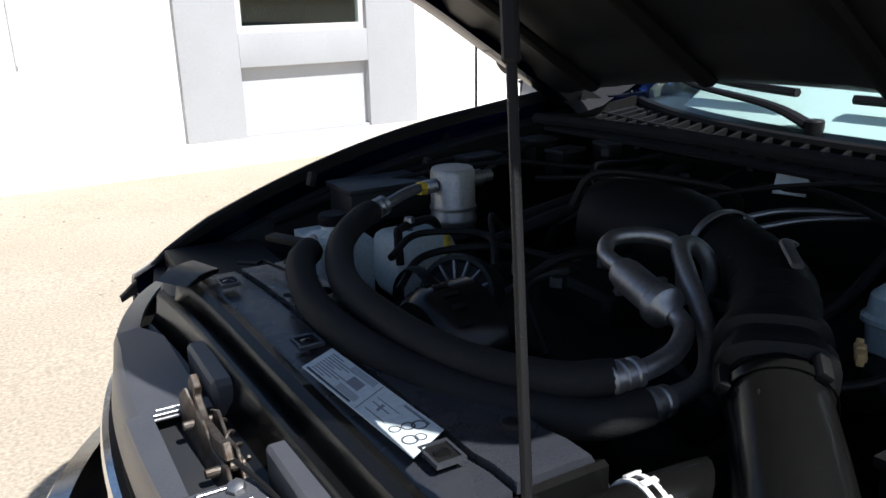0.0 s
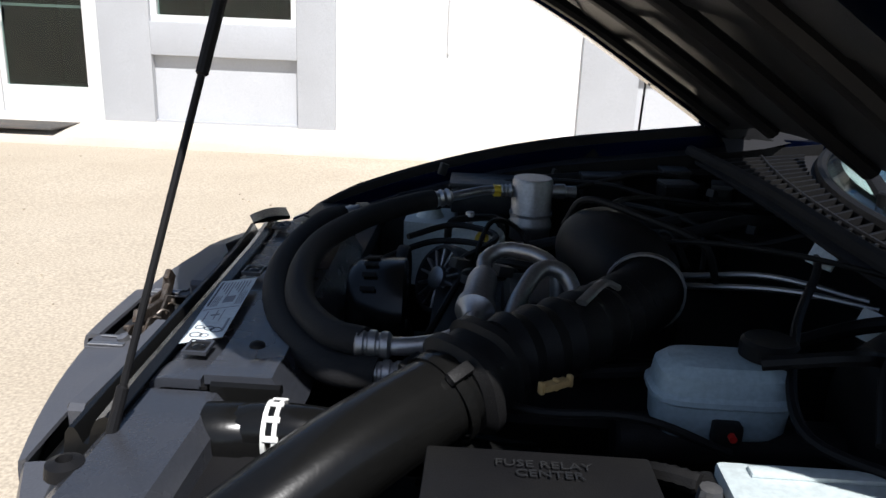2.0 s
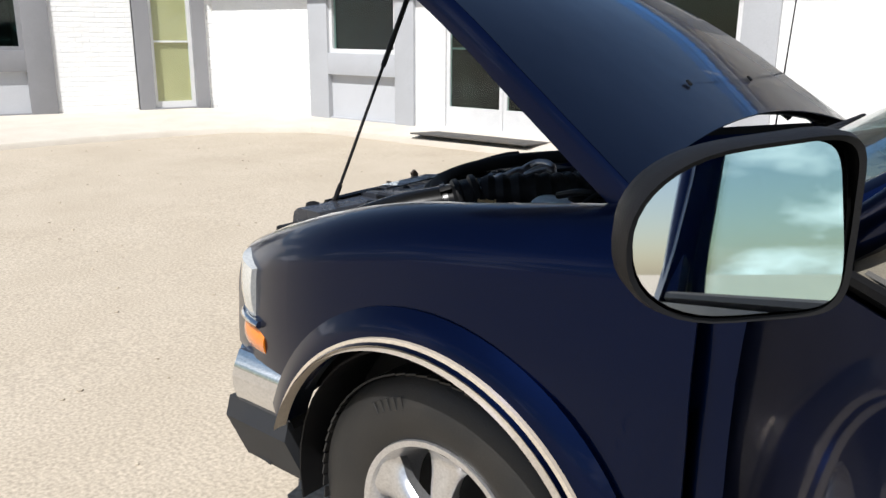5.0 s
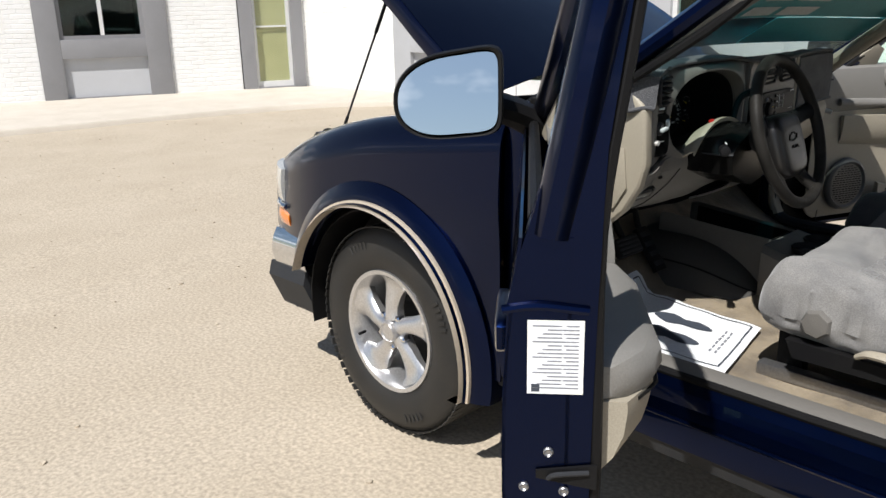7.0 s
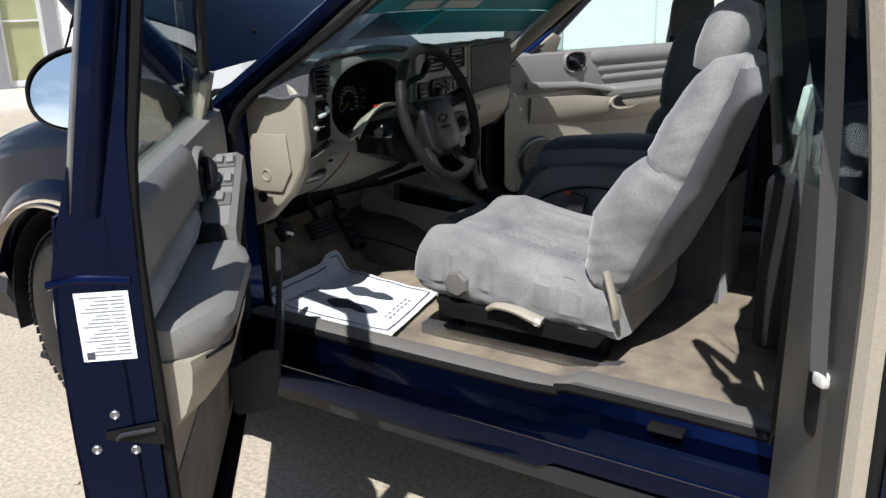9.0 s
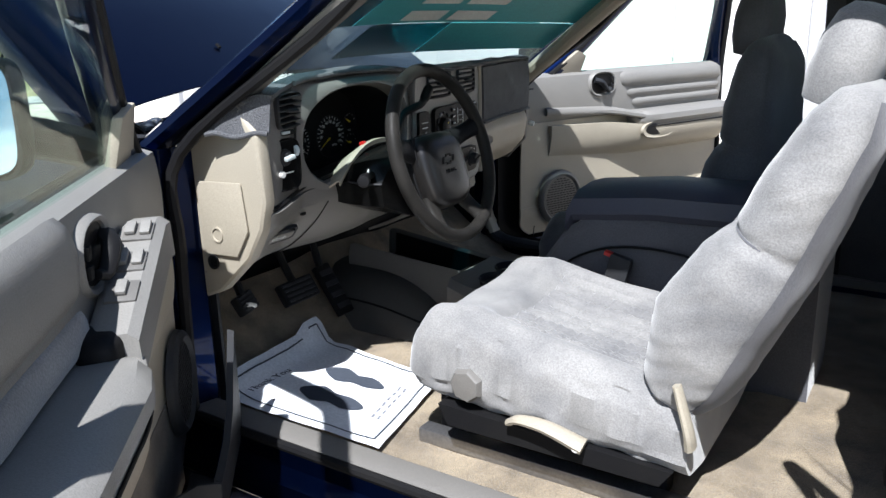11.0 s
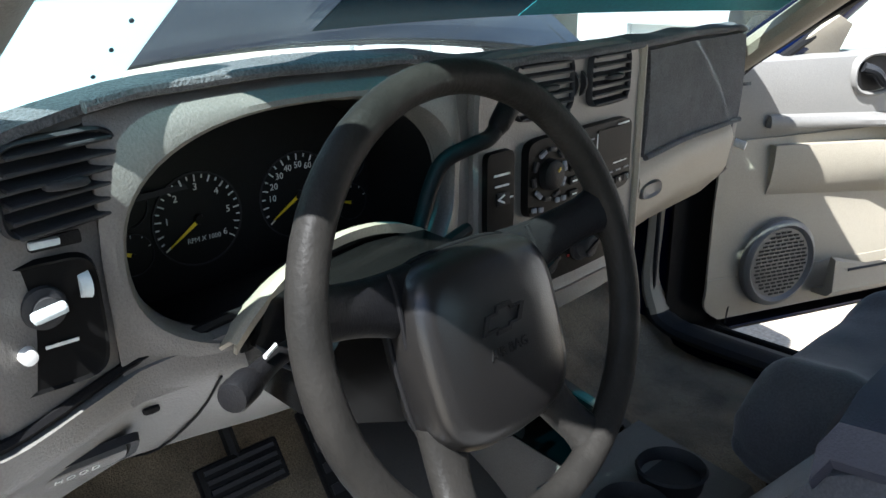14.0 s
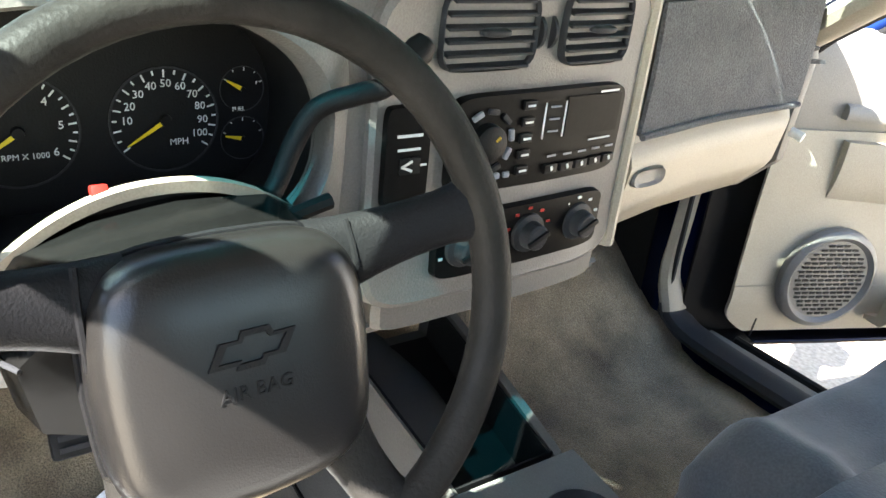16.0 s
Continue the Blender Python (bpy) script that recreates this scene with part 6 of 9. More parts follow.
lab = part("emission_label", slab([label_at(0, 0), label_at(1, 0), label_at(1, 1), label_at(0, 1)], (0, 0, 0.0008)), LABELW, cov, "silver printed emission label")
label_bar(0.05, 0.11, 0.03, 0.46)
for k in range(9):
    label_bar(0.17 + 0.085 * k, 0.20 + 0.085 * k, 0.05, 0.17 + 0.05 * ((k * 5) % 4), FINEPRINT)
for k in range(4):
    label_bar(0.78 + 0.05 * k, 0.80 + 0.05 * k, 0.25, 0.48, FINEPRINT)
    label_bar(0.15 + 0.05 * k, 0.17 + 0.05 * k, 0.30, 0.48, FINEPRINT)
label_bar(0.42, 0.70, 0.32, 0.43, FINEPRINT)
label_bar(0.04, 0.96, 0.52, 0.526, FINEPRINT)
label_bar(0.20, 0.23, 0.56, 0.72, FINEPRINT)
label_bar(0.45, 0.48, 0.56, 0.70, FINEPRINT)
label_bar(0.62, 0.64, 0.56, 0.74, FINEPRINT)
label_bar(0.34, 0.56, 0.62, 0.64, FINEPRINT)
label_bar(0.86, 0.92, 0.72, 0.92, FINEPRINT)
for u, v, r in ((0.25, 0.80, 0.006), (0.28, 0.91, 0.008), (0.52, 0.84, 0.007), (0.5, 0.94, 0.006), (0.72, 0.88, 0.008)):
    c = label_at(u, v, 0.9563)
    part("belt_diagram", frame_ring(oval(c, r, r, (1, 0, 0), (0, 1, 0), 16), oval(c, r * 0.8, r * 0.8, (1, 0, 0), (0, 1, 0), 16), (0, 0, 0.0004)), PRINT, lab)
# raised tie bar on the driver's side
part("tie_bar", loft([[(x, y, z) for x, z in ((-0.665, 0.885), (-0.655, 0.925), (-0.64, 0.937), (-0.56, 0.937), (-0.545, 0.92), (-0.54, 0.87))] for y in (-0.60, -0.56, -0.42, -0.378)], closed=True, caps=True), COVERPLASTIC, bay)
part("grommet", lathe((-0.655, -0.535, 0.926), (0, 0, 1), [(0, 0.02), (0.012, 0.018), (0.016, 0.008), (0.006, 0.006), (0.006, 0)], 16), BLACK, bay)
# hood latch, weathered steel: two upright cheeks, the claw between them, spring, pins and cable
lt = part("hood_latch", slab([(-0.772, 0.0, 0.862), (-0.770, 0.005, 0.922), (-0.767, -0.012, 0.936), (-0.764, -0.03, 0.922), (-0.764, -0.075, 0.925), (-0.762, -0.10, 0.905), (-0.762, -0.155, 0.912), (-0.764, -0.185, 0.895), (-0.768, -0.19, 0.862)], (0.004, 0, 0), 0.001, 1), RUST, truck, "weathered steel hood latch")
part("latch_cheek", slab([(-0.750, -0.03, 0.862), (-0.746, -0.03, 0.912), (-0.745, -0.06, 0.925), (-0.745, -0.09, 0.908), (-0.745, -0.13, 0.915), (-0.748, -0.17, 0.885), (-0.750, -0.17, 0.862)], (0.004, 0, 0), 0.001, 1), RUST, lt)
part("latch_claw", slab([(-0.760, -0.015, 0.915), (-0.760, 0.002, 0.935), (-0.760, -0.016, 0.952), (-0.760, -0.032, 0.942), (-0.760, -0.026, 0.930), (-0.760, -0.05, 0.915), (-0.760, -0.11, 0.922), (-0.760, -0.14, 0.932), (-0.760, -0.15, 0.915), (-0.760, -0.11, 0.902), (-0.760, -0.04, 0.898)], (0.009, 0, 0), 0.0015, 1), RUST, lt)
part("latch_spring", tube([(-0.740 + 0.006 * math.cos(k * 1.3), -0.05 - k * 0.006, 0.905 + 0.006 * math.sin(k * 1.3)) for k in range(16)], 0.0018, 6, 2), RUST, lt)
for y, z in ((-0.045, 0.908), (-0.135, 0.900), (-0.165, 0.888)):
    part("latch_pin", rod((-0.778, y, z), (-0.738, y, z), 0.005, n=10, bevel=0.001), RUST, lt)
part("latch_bolt", lathe((-0.758, -0.178, 0.900), (-0.3, -0.2, 1), [(0, 0.009), (0.008, 0.009), (0.010, 0.005), (0.010, 0)], 6), STEEL, lt)
part("latch_cable", tube([(-0.752, -0.15, 0.915), (-0.735, -0.20, 0.905), (-0.72, -0.28, 0.895)], 0.003, 6, 4), BLACK, lt)
part("latch_well", span((-0.802, -0.215, 0.862), (-0.70, 0.075, 0.882), 0.002), CHARCOAL, header)
for y0, y1 in ((-0.205, -0.163), (0.0, 0.026)):
    lw_ = part("latch_ledge", span((-0.803, y0, 0.897), (-0.735, y1, 0.9005), 0.001, 1), HEADERPLASTIC, header)
    part("ledge_strip", span((-0.800, y0 + 0.003, 0.9012), (-0.750, y0 + 0.012, 0.9042), 0.0008, 1), STEEL, lw_, "bare steel ledge")
    part("ledge_strip", span((-0.795, y1 - 0.010, 0.9012), (-0.750, y1 - 0.004, 0.9035), 0.0008, 1), STEEL, lw_)
# upright blocks behind the header, chamfered at their ends
for y0, y1, x in ((0.0, 0.137, -0.722), (-0.41, -0.150, -0.712)):
    part("header_rib", loft([[(x - 0.011 + e, y, 0.87), (x - 0.011 + e, y, 0.921 - e), (x - 0.007, y, 0.926 - e), (x + 0.011, y, 0.926 - e), (x + 0.013, y, 0.87)] for y, e in ((y0, 0.006), (y0 + 0.008, 0), (y1 - 0.008, 0), (y1, 0.006))], closed=True, caps=True), HEADERPLASTIC, header)
part("neck_bracket", loft([[(x, y, z) for y, z in ((-0.362, 0.925), (-0.366, 0.944), (-0.374, 0.948), (-0.380, 0.945), (-0.381, 0.915), (-0.366, 0.915))] for x in steps(-0.568, -0.488, 5)], closed=True, caps=True), GLOSSBLACK, bay)

# cooling hose with spring clamp
rh = part("radiator_hose", tube([(-0.545, -0.415, 0.905), (-0.50, -0.418, 0.918), (-0.43, -0.42, 0.917), (-0.33, -0.40, 0.89), (-0.2, -0.33, 0.84)], 0.029, 16, 8), GLOSSBLACK, truck, "glossy black radiator hose")
part("radiator_neck", lathe((-0.56, -0.415, 0.905), (1, 0, 0.05), [(0, 0.036), (0.045, 0.036), (0.05, 0.033), (0.07, 0.033)], 24), GLOSSBLACK, rh)
for dx in (0.0, 0.012):
    part("spring_clamp", lathe((-0.492 + dx, -0.418, 0.916), (1, 0, 0), [(0, 0.031), (0, 0.0335), (0.005, 0.0335), (0.005, 0.031)], 24), WHITEP, rh, "white spring hose clamp")
for k in range(4):
    a = radians(60 + 35 * k)
    part("clamp_tie", box((-0.481, -0.418 + math.cos(a) * 0.034, 0.916 + math.sin(a) * 0.034), (0.017, 0.007, 0.003), (math.degrees(a) - 90, 0, 0), 0.001, 1), WHITEP, rh)
part("overflow_line", tube([(-0.53, -0.44, 0.88), (-0.47, -0.45, 0.872), (-0.45, -0.43, 0.868), (-0.50, -0.39, 0.87)], 0.005, 8, 5), BLACK, rh)

# intake duct, air meter, bellows, resonator
D0, D1 = Vector((-0.50, -0.60, 0.885)), Vector((-0.285, -0.385, 0.968))
duct = part("intake_duct", tube([D0 - (D1 - D0) * 0.2, D0, lerp(D0, D1, 0.5) + Vector((0.0, 0, 0.012)), D1], lambda t: lerp(0.054, 0.047, t), 24, 8), GLOSSBLACK, truck, "glossy black air intake duct")
dd_ = (D1 - D0).normalized()
for k in range(7):
    p = lerp(D0, D1, 0.15 + 0.1 * k)
    sd = dd_.cross(Vector((0, 0, 1))).normalized()
    part("moulded_mark", moved(box((0, 0, 0), (0.010, 0.003, 0.004), bevel=0.001, seg=1), Matrix.Translation(p - sd * 0.024 + Vector((0, 0, 0.048))) @ dd_.to_track_quat("X", "Z").to_matrix().to_4x4()), BLACK, duct)
mf = part("air_meter", moved(loft([[q for q in oval((0, 0, z), r, r * 0.96, (1, 0, 0), (0, 1, 0), 24, 3)] for z, r in ((0, 0.048), (0.008, 0.058), (0.02, 0.058), (0.024, 0.050), (0.045, 0.050), (0.05, 0.058), (0.062, 0.057), (0.068, 0.048))], closed=True, caps=True), facing(D1 - dd_ * 0.01, dd_)), BLACK, truck)
part("strap", moved(lathe((0, 0, 0), (0, 0, 1), [(0, 0.0515), (0, 0.0535), (0.012, 0.0535), (0.012, 0.0515)], 32, False), facing(D1 - dd_ * 0.035, dd_)), GLOSSBLACK, mf)
for a in (0.4, 2.2):
    part("strap_buckle", moved(box((math.cos(a) * 0.056, math.sin(a) * 0.056, 0.006), (0.012, 0.014, 0.03), (0, 0, math.degrees(a)), 0.003), facing(D1 - dd_ * 0.03, dd_)), BLACK, mf)
E1 = D1 + dd_ * 0.06
part("bellows", tube([E1, lerp(E1, Vector((-0.02, -0.13, 0.99)), 0.4) + Vector((0.01, -0.01, 0.006)), Vector((-0.075, -0.18, 0.99)), Vector((-0.03, -0.10, 0.985)), Vector((-0.03, -0.06, 0.985))], 0.044, 20, 7, ridges=0.15), BLACK, truck, "ribbed black intake hose")
part("bellows_clamp", moved(lathe((0, 0, 0), (0, 0, 1), [(0, 0.055), (0, 0.058), (0.012, 0.058), (0.012, 0.055)], 28, False), facing((-0.035, -0.105, 0.986), (0.25, 1, 0))), STEEL, truck)
res = part("air_resonator", moved(lathe((0, 0, 0), (0, 0, 1), [(0, 0.0), (0.004, 0.05), (0.02, 0.063), (0.06, 0.072), (0.12, 0.074), (0.17, 0.070), (0.20, 0.058), (0.212, 0.03), (0.214, 0)], 28), facing((-0.02, -0.075, 0.985), (-0.38, 1, 0.06))), BLACK, truck, "dull black plastic air resonator")
part("vacuum_line", tube([(-0.13, 0.12, 1.02), (-0.10, 0.10, 1.07), (-0.02, 0.02, 1.065), (0.06, -0.03, 1.04), (0.09, -0.02, 0.98)], 0.006, 8, 6), BLACK, res)
yc = part("meter_plug", box((-0.185, -0.405, 0.985), (0.034, 0.012, 0.008), (0, 0, 35), 0.002), BRASS, truck, "tan wiring plug")
for k in range(3):
    part("plug_pin", box((-0.20 + 0.016 * k, -0.415 + 0.011 * k, 0.985), (0.005, 0.008, 0.014), (0, 0, 35), 0.002), BRASS, yc)
part("cable_bracket", tube([(-0.15, -0.30, 1.04), (-0.12, -0.26, 1.052), (-0.10, -0.255, 1.045)], 0.008, 8, 4, flat=0.5), STEEL, truck)

# air conditioning: pipes, can, foam hoses, drier
can = part("suction_can", moved(lathe((0, 0, 0), (0, 0, 1), [(0, 0.012), (0.006, 0.018), (0.02, 0.021), (0.075, 0.021), (0.082, 0.026), (0.095, 0.026), (0.10, 0.018), (0.112, 0.012)], 24), facing((-0.262, -0.135, 1.012), (-0.12, -0.95, -0.2))), STEEL, truck, "aluminium air-conditioning canister")
part("pipe", tube([(-0.272, -0.235, 0.993), (-0.28, -0.262, 0.983), (-0.315, -0.285, 0.973), (-0.36, -0.293, 0.968), (-0.39, -0.290, 0.968)], 0.0115, 12, 6), STEEL, can)
part("pipe", tube([(-0.262, -0.14, 1.014), (-0.262, -0.11, 1.025), (-0.235, -0.095, 1.037), (-0.19, -0.115, 1.037), (-0.165, -0.14, 1.02), (-0.16, -0.15, 0.95)], 0.0105, 12, 6), STEEL, can)
part("pipe", tube([(-0.37, -0.315, 0.94), (-0.30, -0.31, 0.945), (-0.245, -0.265, 0.965), (-0.215, -0.205, 1.01), (-0.19, -0.165, 1.032), (-0.16, -0.16, 1.03), (-0.142, -0.172, 1.0), (-0.142, -0.175, 0.93)], 0.0115, 12, 6), STEEL, can)
for p, w in (((-0.372, -0.293, 0.968), (-1, 0.02, 0)), ((-0.352, -0.316, 0.941), (-1, 0, 0))):
    part("crimp_fitting", lathe(p, w, [(0, 0.013), (0.004, 0.017), (0.012, 0.017), (0.014, 0.015), (0.017, 0.015), (0.019, 0.018), (0.027, 0.018), (0.029, 0.015), (0.032, 0.015), (0.034, 0.018), (0.042, 0.018), (0.045, 0.014)], 16), STEEL, can)
part("foam_hose", tube([(-0.405, -0.29, 0.968), (-0.455, -0.262, 0.967), (-0.51, -0.17, 0.968), (-0.535, -0.05, 0.974), (-0.53, 0.09, 0.98), (-0.475, 0.235, 0.986), (-0.40, 0.335, 0.99), (-0.365, 0.362, 0.992)], 0.0205, 14, 8), HOSE, truck, "black foam-wrapped refrigerant hose")
part("foam_hose", tube([(-0.385, -0.318, 0.941), (-0.45, -0.30, 0.94), (-0.525, -0.20, 0.945), (-0.572, -0.06, 0.955), (-0.58, 0.08, 0.965), (-0.555, 0.19, 0.98), (-0.525, 0.235, 0.985)], 0.0208, 14, 8), HOSE, truck, "black foam-wrapped refrigerant hose")
part("hose_tip", lathe((-0.525, 0.235, 0.985), (0.35, 0.7, 0.05), [(0, 0.014), (0.03, 0.012), (0.032, 0.008), (0.05, 0.008)], 14), STEEL, truck)
dr = part("drier", lathe((-0.165, 0.43, 0.80), (0, 0, 1), [(0, 0.03), (0.005, 0.042), (0.125, 0.042), (0.13, 0.045), (0.14, 0.045), (0.145, 0.042), (0.226, 0.042), (0.233, 0.038), (0.234, 0)], 32), STEEL, truck, "dull aluminium accumulator cylinder")
part("inlet_pipe", tube([(-0.365, 0.362, 0.992), (-0.32, 0.385, 0.997), (-0.26, 0.41, 1.006), (-0.205, 0.425, 1.004)], 0.0095, 12, 6), STEEL, dr)
part("crimp_fitting", lathe((-0.372, 0.356, 0.992), (0.85, 0.45, 0.1), [(0, 0.014), (0.012, 0.018), (0.02, 0.014), (0.026, 0.018), (0.034, 0.014), (0.04, 0.018), (0.048, 0.012)], 14), STEEL, dr)
part("brass_nut", lathe((-0.245, 0.416, 1.005), (1, 0.2, 0), [(0, 0.013), (0.014, 0.013)], 6), YELLOW, dr, "brass pipe nut")
part("ribbed_joint", lathe((-0.232, 0.418, 1.005), (1, 0.2, 0), [(0, 0.010), (0.004, 0.014), (0.008, 0.010), (0.012, 0.014), (0.016, 0.010), (0.022, 0.014), (0.026, 0.010)], 12), STEEL, dr)
part("pressure_switch", lathe((-0.125, 0.435, 1.005), (1, 0.1, 0), [(0, 0.012), (0.01, 0.016), (0.025, 0.016), (0.03, 0.012), (0.05, 0.012), (0.052, 0)], 12), STEEL, dr)
part("drier_band", lathe((-0.165, 0.43, 0.955), (0, 0, 1), [(0, 0.0425), (0, 0.0445), (0.006, 0.0445), (0.006, 0.0425)], 32, False), STEEL, dr)
part("drier_strap", lathe((-0.165, 0.43, 0.885), (0, 0, 1), [(0, 0.0425), (0, 0.045), (0.02, 0.045), (0.02, 0.0425)], 32, False), BLACK, dr)

# bottles along the passenger fender
bt = part("coolant_bottle", loft([[(x, y, z) for x, y in ((-0.43, 0.45), (-0.33, 0.44), (-0.32, 0.58), (-0.43, 0.58))] for z in (0.78, 0.90, 0.92)], closed=True, caps=True), MILKY, truck, "milky plastic coolant bottle")
part("neck", lathe((-0.378, 0.507, 0.915), (0, 0, 1), [(0, 0.035), (0.015, 0.024), (0.03, 0.022)], 20), MILKY, bt)
part("cap", lathe((-0.378, 0.507, 0.94), (0, 0, 1), [(0, 0.026), (0.004, 0.028), (0.016, 0.028), (0.02, 0.025), (0.018, 0.012), (0.018, 0)], 24), BLACK, bt, "black screw cap")
bt2 = part("washer_bottle", moved(pillow((0, 0, 0), (0.12, 0.14, 0.12), 5), Matrix.Translation((-0.275, 0.385, 0.88))), MILKY, truck, "milky plastic washer bottle")
part("bottle_tube", tube([(-0.33, 0.33, 0.90), (-0.33, 0.335, 0.945), (-0.31, 0.36, 0.955), (-0.235, 0.385, 0.952), (-0.22, 0.38, 0.90)], 0.008, 8, 6), BLACK, bt2)
part("bottle_knob", lathe((-0.29, 0.37, 0.945), (0, 0, 1), [(0, 0.006), (0.012, 0.006), (0.016, 0.010), (0.024, 0.008), (0.026, 0)], 12), STEEL, bt2)
part("dipstick", tube([(-0.26, 0.275, 0.86), (-0.265, 0.28, 0.92)], 0.004, 6, 3), YELLOW, truck)
part("dipstick_ring", tube(oval((-0.265, 0.28, 0.938), 0.016, 0.014, (0.6, 0.8, 0), (0, 0.2, 1), 16), 0.0045, 8, 1, closed=True, smooth=False), YELLOW, truck, "yellow dipstick ring")
vb = part("vacuum_box", box((-0.25, 0.575, 0.955), (0.17, 0.11, 0.06), (0, 0, 0), 0.008), DUSTY, truck, "black plastic vacuum box")
part("box_lid", box((-0.25, 0.575, 0.988), (0.18, 0.12, 0.012), (0, 0, 0), 0.004), DUSTY, vb)
part("loom_comb", box((-0.50, 0.40, 0.955), (0.025, 0.09, 0.01), (0, 0, 25), 0.002), BLACK, truck)
part("small_tag", slab([(-0.46, 0.37, 0.958), (-0.43, 0.40, 0.96), (-0.45, 0.425, 0.958), (-0.485, 0.395, 0.957)], (0, 0, 0.001)), LABELW, truck)
part("rail_label", box((-0.315, 0.700, 0.996), (0.062, 0.004, 0.016), (-20, 4, 3), 0.001, 1), LABELW, truck, "small silver label on the fender rail")
for x in (-0.45, -0.12, 0.12):
    part("rail_bolt", lathe((x, 0.672, fender_top(x) - 0.045), (0, -1, 0.3), [(0, 0.012), (0.006, 0.012), (0.009, 0.007), (0.009, 0)], 10), STEEL, truck)

# alternator and fan drum
ALT_C, ALT_WAY = (-0.318, 0.145, 0.898), (-1, -0.75, 0.55)
al = part("alternator", lathe(ALT_C, ALT_WAY, [(-0.05, 0.0), (-0.05, 0.058), (0.0, 0.064), (0.022, 0.064), (0.030, 0.060), (0.030, 0.054), (0.016, 0.050), (0.014, 0)], 32), CHARCOAL, truck, "dark alternator with aluminium fins")
part("alternator_hub", lathe(ALT_C, ALT_WAY, [(0.014, 0.022), (0.034, 0.020), (0.038, 0.012), (0.038, 0)], 20), STEEL, al)
for k in range(14):
    a = k * math.tau / 14
    part("vent_fin", moved(box((math.cos(a) * 0.038, math.sin(a) * 0.038, 0.024), (0.032, 0.0045, 0.012), (0, 0, math.degrees(a)), 0.0015, 1), facing(ALT_C, ALT_WAY)), STEEL, al, "cast aluminium cooling fin")
dm_ = part("fan_shroud_drum", lathe((-0.475, 0.0, 0.895), (1, 0.05, 0.0), [(0, 0.03), (0.003, 0.07), (0.02, 0.083), (0.09, 0.086), (0.095, 0.078), (0.09, 0)], 36), GLOSSBLACK, truck, "glossy black slotted fan drum")
for k in range(7):
    a = radians(35 + 17 * k)
    part("drum_slot", box((-0.435, 0.0 + math.cos(a) * 0.0865, 0.895 + math.sin(a) * 0.0865), (0.022, 0.008, 0.004), (math.degrees(a) - 90, 0, 0), 0.001, 1), BLACK, dm_)
part("fan_blade_hub", lathe((-0.42, 0.02, 0.82), (1, 0, 0), [(0, 0.05), (0.04, 0.05), (0.05, 0.03), (0.05, 0)], 20), BLACK, truck)
part("drive_belt", tube([(-0.40, 0.14, 0.96), (-0.40, 0.05, 0.93), (-0.40, -0.06, 0.86), (-0.40, -0.02, 0.78), (-0.40, 0.12, 0.80), (-0.40, 0.20, 0.90)], 0.010, 8, 5, closed=True, flat=0.4), BLACK, truck)
part("engine_block", loft([[(x, y, z) for y, z in ((-0.24, 0.60), (-0.26, 0.80), (-0.16, 0.90), (0.0, 0.90), (0.16, 0.90), (0.26, 0.80), (0.24, 0.60))] for x in (-0.34, -0.30, 0.18, 0.22)], closed=True, caps=True), BLACK, truck)
part("valve_cover", box((-0.05, 0.22, 0.87), (0.38, 0.12, 0.07), (-25, 0, 0), 0.02, 3), BLACK, truck)
part("valve_cover", box((-0.05, -0.22, 0.87), (0.38, 0.12, 0.07), (25, 0, 0), 0.02, 3), BLACK, truck)
part("intake_plenum", box((-0.10, 0.0, 0.915), (0.26, 0.16, 0.07), (0, 0, 0), 0.025, 3), BLACK, truck)
oc = part("oil_filler", lathe((-0.185, -0.245, 0.95), (0, 0, 1), [(0, 0.02), (0.03, 0.022), (0.032, 0.027), (0.044, 0.027), (0.046, 0.022), (0.04, 0.018), (0.04, 0)], 24), BLACK, truck)

# brake reservoir, master cylinder, booster
br = part("brake_reservoir", loft([oval((0.0, -0.365, z), rx, ry, (1, 0, 0), (0, 1, 0), 28, 4) for z, rx, ry in ((0.925, 0.062, 0.030), (0.935, 0.072, 0.036), (0.966, 0.074, 0.040), (0.970, 0.079, 0.045), (0.976, 0.079, 0.045), (0.980, 0.074, 0.041), (1.000, 0.071, 0.039), (1.010, 0.060, 0.030), (1.013, 0.03, 0.015))], closed=True, caps=True), BRAKEFLUID, truck, "bluish plastic brake fluid reservoir")
part("reservoir_cap", lathe((0.048, -0.362, 1.006), (0, 0, 1), [(0, 0.026), (0.006, 0.026), (0.008, 0.031), (0.024, 0.031), (0.028, 0.027), (0.026, 0.02), (0.026, 0)], 24), BLACK, br, "black reservoir cap")
part("level_sensor", box((0.0, -0.41, 0.943), (0.03, 0.02, 0.024), (0, 0, 0), 0.004), BLACK, br)
part("sensor_button", rod((0.002, -0.42, 0.945), (0.002, -0.428, 0.945), 0.004), REDP, br)
part("master_cylinder", rod((-0.11, -0.365, 0.905), (0.16, -0.365, 0.905), 0.03, n=18, bevel=0.004), BLACK, truck)
part("brake_booster", lathe((0.14, -0.38, 0.93), (1, 0, 0), [(0, 0.05), (0.02, 0.10), (0.06, 0.125), (0.09, 0.127), (0.10, 0.12), (0.17, 0.10)], 32), BLACK, truck)
